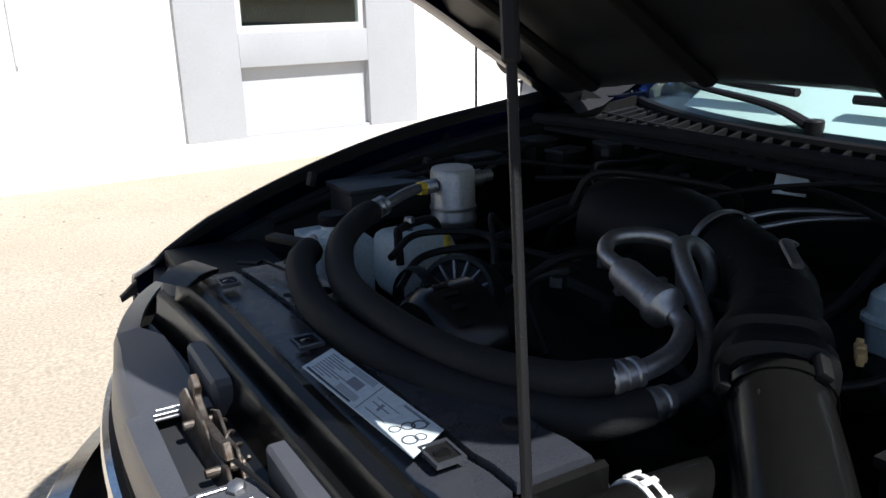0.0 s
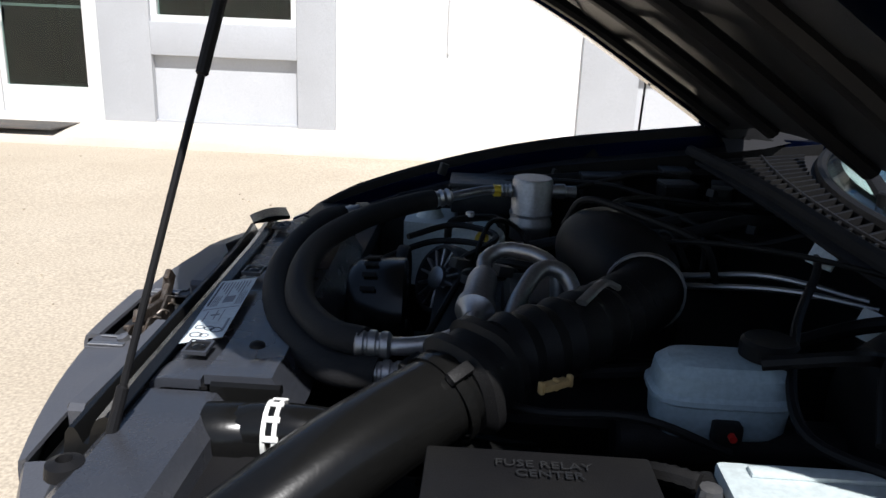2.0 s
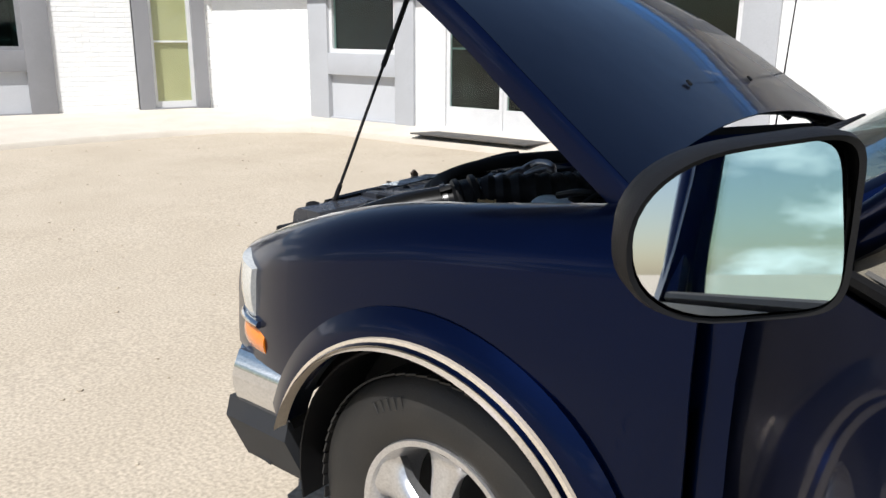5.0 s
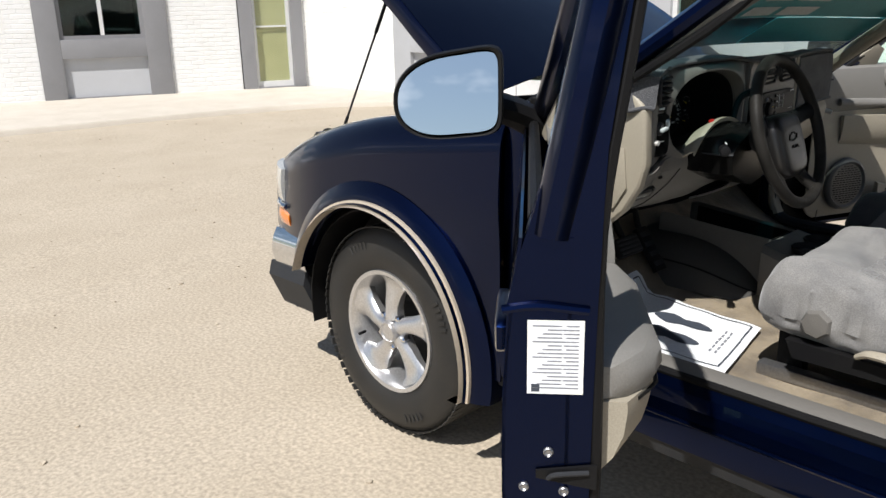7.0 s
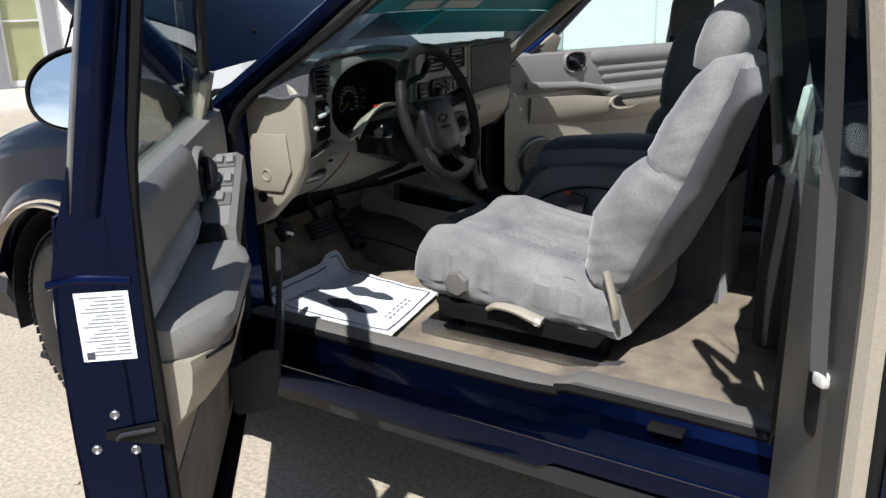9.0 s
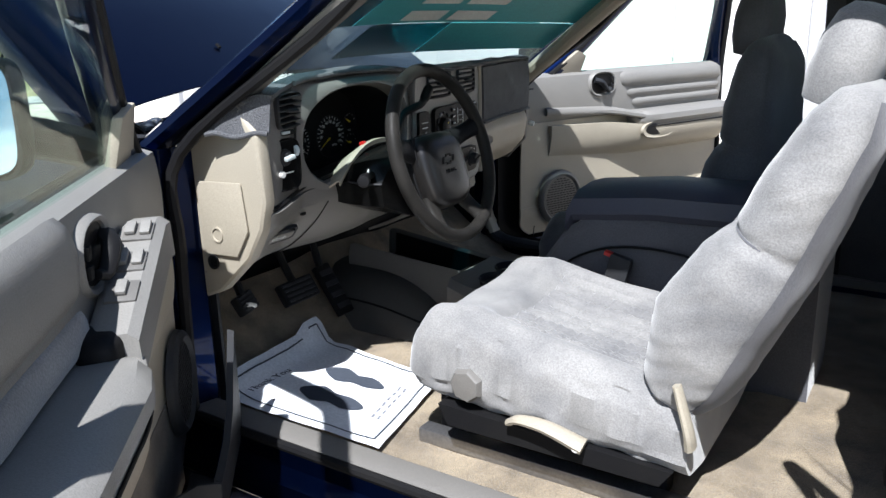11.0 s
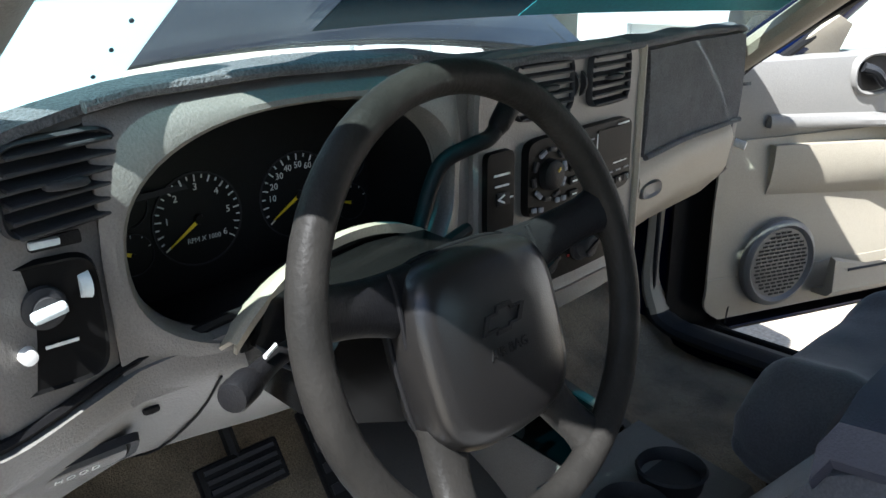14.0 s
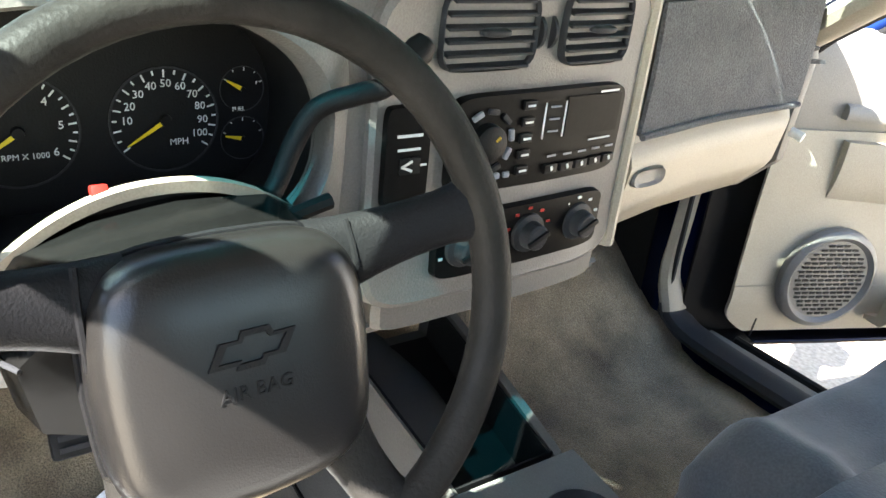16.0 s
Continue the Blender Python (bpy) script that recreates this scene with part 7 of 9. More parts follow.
# fuse box and battery
fb_ = part("fuse_box", box((-0.208, -0.568, 0.918), (0.20, 0.118, 0.085), (-4, 0, 0), 0.008), BLACK, truck, "black relay box lid")
part("fuse_lid", box((-0.208, -0.568, 0.962), (0.212, 0.128, 0.012), (-4, 0, 0), 0.004), BLACK, fb_)
part("lid_screw", lathe((-0.18, -0.60, 0.966), (0, 0, 1), [(0, 0.011), (0.003, 0.011), (0.004, 0.006), (0.009, 0.005), (0.009, 0)], 12), STEEL, fb_)
part("lid_lettering", text_mesh("FUSE RELAY\n  CENTER", 0.017, Matrix.Translation((-0.205, -0.545, 0.9702)) @ Matrix.Rotation(radians(-4), 4, "X") @ Matrix.Rotation(radians(0), 4, "Z"), 0.0004), DUSTY, fb_)
for k in range(4):
    part("box_clip", box((-0.315, -0.60 + k * 0.022, 0.95 - 0.012 * k), (0.012, 0.014, 0.012), (0, 0, 0), 0.003), BLACK, fb_)
ba = part("battery", box((0.04, -0.575, 0.90), (0.20, 0.13, 0.12), (0, 0, 0), 0.008), BLACK, truck, "battery with a pale top cover")
part("battery_lid", box((0.04, -0.57, 0.962), (0.17, 0.11, 0.022), (0, 0, 0), 0.006), MILKY, ba, "stained white plastic battery lid")
for y in (-0.605, -0.535):
    part("vent_cap", span((-0.02, y - 0.008, 0.972), (0.10, y + 0.008, 0.978), 0.003), MILKY, ba)
part("battery_cable", tube([(-0.06, -0.53, 0.955), (-0.085, -0.51, 0.95), (-0.10, -0.48, 0.93), (-0.10, -0.45, 0.88)], 0.010, 8, 6, ridges=0.15), BLACK, ba)
part("cable_lug", lathe((-0.06, -0.56, 0.96), (0, 0, 1), [(0, 0.012), (0.012, 0.010), (0.014, 0)], 10), STEEL, ba)

# cables and small lines
CABLES = ((((0.12, -0.55, 0.98), (0.05, -0.47, 0.985), (0.1, -0.3, 1.02), (0.2, -0.1, 1.03), (0.28, 0.1, 1.0)), 0.006), (((0.25, -0.55, 1.06), (0.22, -0.50, 1.0), (0.18, -0.48, 0.95), (0.1, -0.5, 0.93)), 0.008),
          (((0.27, -0.58, 1.12), (0.26, -0.52, 1.08), (0.24, -0.46, 1.0), (0.2, -0.44, 0.9)), 0.009), (((0.28, -0.45, 1.05), (0.2, -0.40, 1.07), (0.13, -0.45, 1.05), (0.1, -0.52, 1.0)), 0.006),
          (((0.3, 0.35, 1.0), (0.1, 0.3, 1.03), (-0.02, 0.2, 1.05), (-0.08, 0.12, 1.03)), 0.005), (((0.3, 0.15, 1.02), (0.2, 0.2, 0.98), (0.1, 0.3, 1.0), (0.02, 0.42, 0.99)), 0.006),
          (((-0.12, 0.435, 1.0), (-0.02, 0.48, 1.02), (0.1, 0.55, 1.03), (0.22, 0.58, 1.0)), 0.006), (((-0.44, 0.12, 0.94), (-0.35, 0.2, 0.955), (-0.25, 0.15, 0.965), (-0.2, 0.05, 0.96)), 0.006),
          (((-0.40, 0.22, 0.955), (-0.32, 0.28, 0.965), (-0.24, 0.20, 0.97), (-0.30, 0.08, 0.96)), 0.006), (((-0.23, -0.02, 0.97), (-0.28, -0.06, 0.99), (-0.30, 0.0, 0.95), (-0.34, -0.1, 0.9)), 0.006),
          (((0.02, -0.42, 1.03), (0.10, -0.44, 1.05), (0.16, -0.40, 1.03), (0.2, -0.36, 1.0)), 0.008), (((-0.28, -0.33, 0.93), (-0.2, -0.42, 0.96), (-0.1, -0.44, 0.97), (0.0, -0.43, 0.93)), 0.005))
for pts, r in CABLES:
    part("cable", tube(pts, r, 8, 8), BLACK, truck)
for p in ((-0.235, -0.08, 1.0), (-0.30, 0.02, 0.975), (0.22, 0.22, 1.0), (0.20, 0.42, 1.02), (-0.28, -0.04, 0.97)):
    part("plug", box(p, (0.03, 0.018, 0.016), (0, 15, 40), 0.003), CHARCOAL, truck)
for p in ((0.26, 0.02, 1.02), (0.24, -0.2, 0.99)):
    part("firewall_tag", box(p, (0.004, 0.055, 0.04), (0, 25, 20), 0.001, 1), LABELW, truck)
an = part("antenna", rod((0.105, 0.775, 1.045), (0.105, 0.775, 1.075), 0.016, 0.010, 14), BLACK, truck, "black whip antenna")
part("mast", rod((0.105, 0.775, 1.07), (0.13, 0.80, 1.75), 0.003, 0.0018, 8), BLACK, an)

# looms, heater hoses, plug wires and small brackets
LINES = (("heater_hose", HOSE, 0.012, ((0.30, 0.28, 1.0), (0.20, 0.24, 1.01), (0.08, 0.2, 0.99), (-0.05, 0.24, 0.97), (-0.18, 0.27, 0.93))),
         ("heater_hose", HOSE, 0.012, ((0.30, 0.34, 0.98), (0.18, 0.31, 1.0), (0.04, 0.29, 0.98), (-0.1, 0.31, 0.95))),
         ("wiring_loom", BLACK, 0.011, ((0.29, 0.60, 1.03), (0.1, 0.63, 1.01), (-0.1, 0.64, 0.99), (-0.3, 0.645, 0.96), (-0.46, 0.62, 0.93))),
         ("wiring_loom", BLACK, 0.012, ((0.30, -0.05, 1.03), (0.29, 0.15, 1.035), (0.30, 0.35, 1.03), (0.28, 0.55, 1.03))),
         ("wiring_loom", BLACK, 0.010, ((0.28, -0.30, 1.04), (0.22, -0.22, 1.0), (0.1, -0.24, 0.97), (-0.02, -0.27, 0.95), (-0.14, -0.28, 0.94))),
         ("plug_wire", BLACK, 0.0045, ((0.05, 0.10, 0.96), (0.0, 0.17, 1.0), (-0.06, 0.24, 0.95))), ("plug_wire", BLACK, 0.0045, ((0.08, 0.10, 0.96), (0.06, 0.18, 1.0), (0.02, 0.25, 0.95))),
         ("plug_wire", BLACK, 0.0045, ((0.1, 0.09, 0.96), (0.12, 0.18, 0.99), (0.1, 0.26, 0.94))), ("plug_wire", BLACK, 0.0045, ((-0.28, 0.10, 0.95), (-0.25, 0.17, 1.005), (-0.2, 0.22, 0.98), (-0.17, 0.2, 0.93))),
         ("fuel_line", STEEL, 0.005, ((0.28, -0.10, 0.99), (0.16, -0.04, 1.0), (0.06, 0.02, 0.975), (-0.04, 0.05, 0.965))),
         ("fuel_line", STEEL, 0.005, ((0.28, -0.13, 0.99), (0.17, -0.07, 0.99), (0.05, 0.0, 0.965))), ("throttle_cable", BLACK, 0.004, ((0.30, -0.20, 1.05), (0.15, -0.12, 1.06), (0.02, -0.02, 1.04), (-0.06, 0.03, 0.99))),
         ("brake_line", STEEL, 0.0035, ((-0.06, -0.36, 0.885), (-0.10, -0.43, 0.88), (-0.06, -0.50, 0.87), (0.05, -0.52, 0.86))), ("loom_branch", BLACK, 0.007, ((-0.30, 0.05, 0.93), (-0.24, 0.0, 0.985), (-0.16, -0.02, 0.985), (-0.08, 0.03, 0.97))),
         ("vacuum_line", BLACK, 0.005, ((-0.22, 0.575, 0.99), (-0.12, 0.52, 1.01), (0.0, 0.45, 1.02), (0.12, 0.36, 1.01), (0.24, 0.3, 1.03))))
for name, m, r, pts in LINES:
    part(name, tube(pts, r, 10, 8), m, truck)
for x, y, z in ((-0.06, 0.245, 0.945), (0.02, 0.255, 0.945), (0.1, 0.262, 0.94)):
    part("plug_boot", lathe((x, y, z), (0, 0.5, -0.8), [(0, 0.008), (0.01, 0.011), (0.05, 0.010)], 10), BLACK, truck)
for p, sz, a in (((0.14, 0.48, 1.0), (0.07, 0.05, 0.05), 10), ((0.22, 0.44, 1.01), (0.04, 0.06, 0.05), -15), ((0.0, 0.60, 0.985), (0.09, 0.05, 0.05), 4), ((0.16, 0.60, 1.0), (0.06, 0.06, 0.06), 0)):
    rb = part("relay", box(p, sz, (0, 0, a), 0.005), BLACK, truck)
    part("relay_lid", box((p[0], p[1], p[2] + sz[2] / 2), (sz[0] * 1.06, sz[1] * 1.06, 0.008), (0, 0, a), 0.003), CHARCOAL, rb)
for x, y in ((0.28, 0.12), (0.27, 0.40), (0.28, -0.36), (-0.10, 0.65), (-0.36, 0.655)):
    part("loom_clip", box((x, y, 1.035 if x > 0.2 else 0.995), (0.02, 0.012, 0.028), (0, 20, 30), 0.003), CHARCOAL, truck)
for k in range(6):
    part("plenum_bolt", lathe((-0.20 + 0.04 * k, 0.07 if k % 2 else -0.07, 0.945), (0, 0, 1), [(0, 0.008), (0.006, 0.008), (0.008, 0.005), (0.008, 0)], 6), STEEL, truck)

# ---- the pickup: inside the cab ----


def face_x(y):
    return ramp(y, (-0.70, 0.80), (-0.685, 0.825), (-0.66, 0.836), (-0.64, 0.832), (-0.545, 0.798), (-0.5, 0.80), (-0.2, 0.806), (0.1, 0.795), (0.2, 0.782), (0.4, 0.742), (0.62, 0.722), (0.70, 0.66))


def brow_z(y):
    return 1.205 + 0.018 * math.exp(-(((y + 0.36) / 0.2) ** 4)) - 0.02 * max(0, (abs(y) - 0.6) / 0.1)


CY, CZ, CRX, CRZ, COUT = -0.368, 1.088, 0.178, 0.108, 0.192
SEAM_Z = 0.985
dash = part("dashboard", loft([[(0.49 + 0.14 * (y / 0.7) ** 2, y, 1.075), (0.62, y, 1.165), (face_x(y) - 0.07, y, brow_z(y) - 0.004), (face_x(y) - 0.012, y, brow_z(y)), (face_x(y), y, brow_z(y) - 0.012)] for y in steps(-0.70, 0.70, 36)]), TAUPE, truck, "taupe moulded dashboard")


def face_patch(y0, y1, z0, z1, n=8):
    return skin(lambda y, z: (face_x(y) - 0.006 * abs(z - 1.08) / 0.15, y, min(z, brow_z(y) - 0.012)), steps(y0, y1, n), steps(z0, z1, 6))


part("face_panel", face_patch(-0.70, CY - COUT, SEAM_Z, 1.21, 14), TAUPE, dash)
part("face_panel", face_patch(CY + COUT, 0.22, 0.93, 1.21, 14), TAUPE, dash)
part("face_panel", face_patch(0.22, 0.70, 1.02, 1.21, 12), TAUPE, dash)
rows = []
for px, rx, rz, pw in ((0.0, COUT, 0.145, 14), (0.004, CRX * 1.10, CRZ * 1.10, 3.4), (0.012, CRX * 1.045, CRZ * 1.05, 2.7), (0.013, CRX * 1.01, CRZ * 1.01, 2.5), (0.006, CRX * 0.98, CRZ * 0.98, 2.4), (-0.012, CRX * 0.96, CRZ * 0.96, 2.4)):
    row = []
    for q in oval((0, CY, CZ), rx, rz, (0, 1, 0), (0, 0, 1), 64, pw):
        row.append((face_x(q.y) + px + 0.012 * max(0, (q.z - CZ) / CRZ) * (px > 0), q.y, min(max(q.z, SEAM_Z - 0.03), brow_z(q.y) - 0.008)))
    rows.append(row)
bz = part("cluster_surround", loft(rows, closed=True), TAUPE, dash)
part("cluster_tunnel", loft([[(face_x(q.y) + d, q.y, q.z) if k == 0 else (0.655, q.y, q.z) for q in oval((0, CY, CZ - 0.016 * k), CRX * f, CRZ * f, (0, 1, 0), (0, 0, 1), 64, 2.4)] for k, (d, f) in enumerate(((-0.008, 0.963), (0, 1.06)))], closed=True), BLACK, bz)
clu = part("instrument_panel", loft([oval((x, CY, CZ - 0.016), CRX * 1.08, CRZ * 1.08, (0, 1, 0), (0, 0, 1), 48, 2.9) for x in (0.648, 0.656)], closed=True, caps=True), BLACK, dash, "black instrument panel with white dials")
GX = 0.657


def gauge(y, z, r, a0, a1, marks, words, at, needle):
    g = part("gauge", frame_ring(oval((GX, y, z), r * 1.02, r * 1.02, (0, 1, 0), (0, 0, 1), 32), oval((GX, y, z), r * 0.985, r * 0.985, (0, 1, 0), (0, 0, 1), 32), (0.0015, 0, 0)), CHARCOAL, clu, "round dial with white marks")
    bm = bmesh.new()
    for k in range(marks + 1):
        a = radians(lerp(a0, a1, k / marks))
        ln = r * (0.14 if k % 2 == 0 else 0.08)
        add(bm, box((GX + 0.001, y - math.cos(a) * (r * 0.96 - ln / 2) * -1, z + math.sin(a) * (r * 0.96 - ln / 2)), (0.0008, ln, r * 0.03), (-math.degrees(-a), 0, 0)))
    tagged(part("scale_mark", bm, WHITEPRINT, g), kind="stuff")
    for w, a in words:
        a = radians(a)
        part("numeral", text_mesh(w, r * 0.21, facing((GX + 0.001, y + math.cos(a) * r * 0.70, z + math.sin(a) * r * 0.70), (1, 0, 0))), WHITEPRINT, g)
    for w, dy, dz, sz in at:
        part("dial_word", text_mesh(w, sz, facing((GX + 0.001, y + dy, z + dz), (1, 0, 0))), WHITEPRINT, g)
    a = radians(needle)
    part("needle", loft([[(GX + 0.003, y + math.cos(a) * d - math.sin(a) * w * q, z + math.sin(a) * d + math.cos(a) * w * q) for q in (-1, 1)] for d, w in ((r * 0.1, 0.0022), (r * 0.85, 0.0008))]), NEEDLE, g)
    part("needle_hub", lathe((GX + 0.001, y, z), (1, 0, 0), [(0, r * 0.12), (0.004, r * 0.1), (0.004, 0)], 16), BLACK, g)


# seen from the seat, y grows to the driver's right
gauge(-0.283, 1.062, 0.050, 215, -35, 20, [(str(10 * k), 200 - k * 22.5) for k in range(1, 11)], [("MPH", 0.012, -0.022, 0.009)], 212)
gauge(-0.408, 1.060, 0.050, 215, -35, 24, [(str(k), 215 - k * 41.6) for k in range(1, 7)], [("RPM X 1000", 0.004, -0.022, 0.0075)], 214)
gauge(-0.208, 1.088, 0.022, 150, 20, 4, [("F", 20)], [("FUEL", -0.004, -0.02, 0.006)], 150)
gauge(-0.208, 1.038, 0.022, 160, 20, 4, [], [], 168)
gauge(-0.482, 1.088, 0.022, 160, 20, 4, [], [], 150)
gauge(-0.482, 1.038, 0.022, 160, 20, 4, [], [], 155)


def vent(y0, y1, z0, z1, tilt=0.0, cols=4, rows_=6):
    yc_, zc, w, h = (y0 + y1) / 2, (z0 + z1) / 2, (y1 - y0) / 2, (z1 - z0) / 2
    x = face_x(yc_) + 0.008
    slope = (face_x(y1) - face_x(y0)) / (y1 - y0)
    ax = Vector((slope, 1, 0)).normalized()
    v = part("air_vent", loft([oval((x + d, yc_, zc), w * k, h * k, ax, (0, 0, 1), 28, 5) for d, k in ((-0.02, 1.06), (0.0, 1.04), (0.003, 1.0), (0.0, 0.95), (-0.03, 0.92))], closed=True), CHARCOAL, dash, "rounded black air vent")
    part("vent_back", loft([oval((x - d, yc_, zc), w * 0.95, h * 0.95, ax, (0, 0, 1), 28, 5) for d in (0.035, 0.03)], closed=True, caps=True), BLACK, v)
    for k in range(rows_):
        z = lerp(z0, z1, (k + 0.5) / rows_)
        sh = 0.93 if 0 < k < rows_ - 1 else 0.85
        part("louvre", moved(box((0, 0, 0), (0.022, 2 * w * sh, 0.0035), (0, 18, 0), 0.001, 1), Matrix.Translation((x - 0.006, yc_, z)) @ Matrix.Rotation(-math.atan(slope), 4, "Z")), CHARCOAL, v)
    for k in range(cols):
        y = lerp(y0, y1, (k + 1) / (cols + 1))
        part("fin", box((x - 0.02 + slope * (y - yc_), y, zc), (0.016, 0.0028, 2 * h * 0.9)), BLACK, v)
    part("thumb_tab", pillow((x + 0.006, yc_, zc), (0.014, 0.034, 0.008), 3), CHARCOAL, v)


vent(-0.637, -0.535, 1.128, 1.196)
vent(-0.082, 0.030, 1.135, 1.207)
vent(0.066, 0.166, 1.135, 1.207)
vent(0.628, 0.682, 1.06, 1.175, cols=1, rows_=8)
for y in (0.034, 0.05):
    part("vent_wheel", lathe((face_x(y) - 0.004, y, 1.168), (0, 1, 0), [(0, 0.018), (0.004, 0.018)], 20), CHARCOAL, dash)

# light switches left of the wheel
pl = part("lamp_switch_plate", loft([oval((face_x(-0.612) + d, -0.615, 1.058), 0.041 * k, 0.05 * k, (0, 1, 0), (0, 0, 1), 28, 5) for d, k in ((0.0, 1.05), (0.006, 1.0), (0.004, 0.95), (0.003, 0.1))], closed=True, caps=True), RADIOBLACK, dash, "black headlamp switch plate")
kn = part("lamp_knob", lathe((face_x(-0.612) + 0.004, -0.616, 1.074), (1, 0, 0), [(0, 0.017), (0.004, 0.016), (0.006, 0.010), (0.010, 0.010)], 24), CHARCOAL, pl)
part("knob_grip", box((face_x(-0.612) + 0.017, -0.616, 1.074), (0.011, 0.026, 0.009), (10, 0, 0), 0.004), MILKY, kn)
part("dimmer_wheel", lathe((face_x(-0.6) + 0.004, -0.589, 1.083), (0, 1, 0), [(0, 0.010), (0.008, 0.012)], 18), MILKY, pl)
part("fog_button", lathe((face_x(-0.612) + 0.004, -0.634, 1.043), (1, 0, 0), [(0, 0.007), (0.011, 0.006), (0.012, 0)], 16), WHITEP, pl)
part("print_bar", box((face_x(-0.61) + 0.0062, -0.608, 1.043), (0.001, 0.024, 0.0025)), WHITEPRINT, pl)
part("dimmer_slot", box((face_x(-0.6) + 0.002, -0.602, 1.12), (0.006, 0.045, 0.011), (0, 0, 0), 0.003), BLACK, dash)
part("dimmer_switch", box((face_x(-0.6) + 0.005, -0.607, 1.121), (0.008, 0.022, 0.006), (0, 0, 0), 0.002), MILKY, dash)

# knee panel, left end, fuse door
def knee(y, v):
    x = face_x(max(y, -0.66)) + 0.002
    c = math.exp(-(((y + 0.345) / 0.13) ** 2))
    zt = SEAM_Z - 0.008 + 0.028 * ramp(y, (-0.66, 0.0), (-0.45, 1.0))
    px = ramp(v, (0, x - 0.012), (0.06, x + 0.004), (0.2, x - 0.006), (0.45, x - 0.045), (0.7, x - 0.085), (0.9, x - 0.135), (1, x - 0.17)) + 0.05 * c * math.sin(min(1, v * 1.25) * math.pi)
    pz = ramp(v, (0, zt), (0.06, zt - 0.004), (0.2, zt - 0.035), (0.45, 0.91), (0.7, 0.858), (0.9, 0.83), (1, 0.835))
    end = max(0.0, (-0.668 - y) / 0.032)
    return (px - 0.03 * end * end, y, pz - 0.012 * c * v)


part("knee_panel", skin(knee, steps(-0.70, -0.10, 36), sorted(set(steps(0, 1, 24) + [0.06, 0.03])), 0.006), TAUPE, dash, "taupe lower dash panel")
kp = Vector(knee(-0.602, 0.48))
kn_ = Vector(knee(-0.602, 0.44)) - Vector(knee(-0.602, 0.52))
k_out = Vector((kn_.z, 0, -kn_.x)).normalized()
hr = part("hood_release", loft([oval(kp + k_out * d, 0.052 * k, 0.017 * k, (0, 1, 0), kn_.normalized(), 28, 6) for d, k in ((-0.004, 1.1), (0.004, 1.06), (0.003, 0.92), (-0.001, 0.9), (-0.001, 0.1))], closed=True, caps=True), CHARCOAL, dash)
part("release_handle", loft([oval(kp + k_out * d, 0.045 * k, 0.0105 * k, (0, 1, 0), kn_.normalized(), 28, 6) for d, k in ((0.0, 1.0), (0.006, 0.96), (0.007, 0.85), (0.007, 0.1))], closed=True, caps=True), TAUPE, hr)
part("release_label", text_mesh("HOOD", 0.011, facing(kp + k_out * 0.0075, k_out), spacing=1.3), WHITEPRINT, hr)
part("knee_slot", pillow(Vector(knee(-0.535, 0.3)) + Vector((0.002, 0, 0)), (0.008, 0.016, 0.008), 3, 12, 6), BLACK, dash)
part("knee_joint", tube([Vector(knee(y, v)) + Vector((0.0015, 0, 0)) for y, v in ((-0.475, 0.24), (-0.487, 0.45), (-0.51, 0.7), (-0.53, 0.88))], 0.0014, 6, 3), BLACK, dash)
part("seam", tube([(face_x(max(y, -0.66)) - 0.002, y, knee(y, 0)[2] + 0.004) for y in steps(-0.695, -0.19, 16)], 0.005, 6, 2), BLACK, dash)
endcap = part("dash_end", slab([(0.60, -0.70, 1.12), (0.80, -0.70, 1.17), (0.838, -0.70, 1.13), (0.845, -0.70, 1.0), (0.83, -0.70, 0.945), (0.79, -0.70, 0.88), (0.70, -0.70, 0.80), (0.64, -0.70, 0.775), (0.60, -0.70, 0.79)], (0, 0.034, 0), 0.012, 3), BEIGE, dash, "beige dash end panel")
part("fuse_door", slab([(0.665, -0.7035, 1.03), (0.79, -0.7035, 1.035), (0.80, -0.7035, 0.94), (0.765, -0.7035, 0.885), (0.67, -0.7035, 0.88)], (0, -0.004, 0), 0.003), BEIGE, endcap)
for x, z, r in ((0.715, 0.925, 0.016), (0.695, 0.865, 0.015)):
    part("end_hole", lathe((x, -0.706, z), (0, -1, 0), [(0, r), (0.004, r), (0.0042, r * 0.8), (0.001, r * 0.75), (0.001, 0)], 20), BLACK if z < 0.9 else BEIGE, endcap)
part("kick_panel", skin(lambda x, z: (x, -0.675 - 0.01 * math.sin(x * 20), z), steps(0.42, 0.66, 5), steps(0.52, 0.84, 6), 0.006), CHARCOAL, truck)
# passenger panel is charcoal so that the footwell's shade is in the colour
part("kick_panel", skin(lambda x, z: (x, 0.675, z), steps(0.38, 0.56, 5), steps(0.52, 0.98, 6), 0.006), CHARCOAL, truck)
part("side_post_trim", tube([(0.545, 0.70, 1.0), (0.54, 0.695, 0.78), (0.54, 0.69, 0.66), (0.565, 0.69, 0.585)], 0.034, 10, 6, flat=0.6), BEIGE, truck)
part("sill_edge_trim", tube([(0.555, 0.69, 0.60), (0.58, 0.69, 0.568), (0.66, 0.69, 0.552), (0.95, 0.69, 0.548)], 0.033, 10, 6, flat=0.6), CHARCOAL, truck)

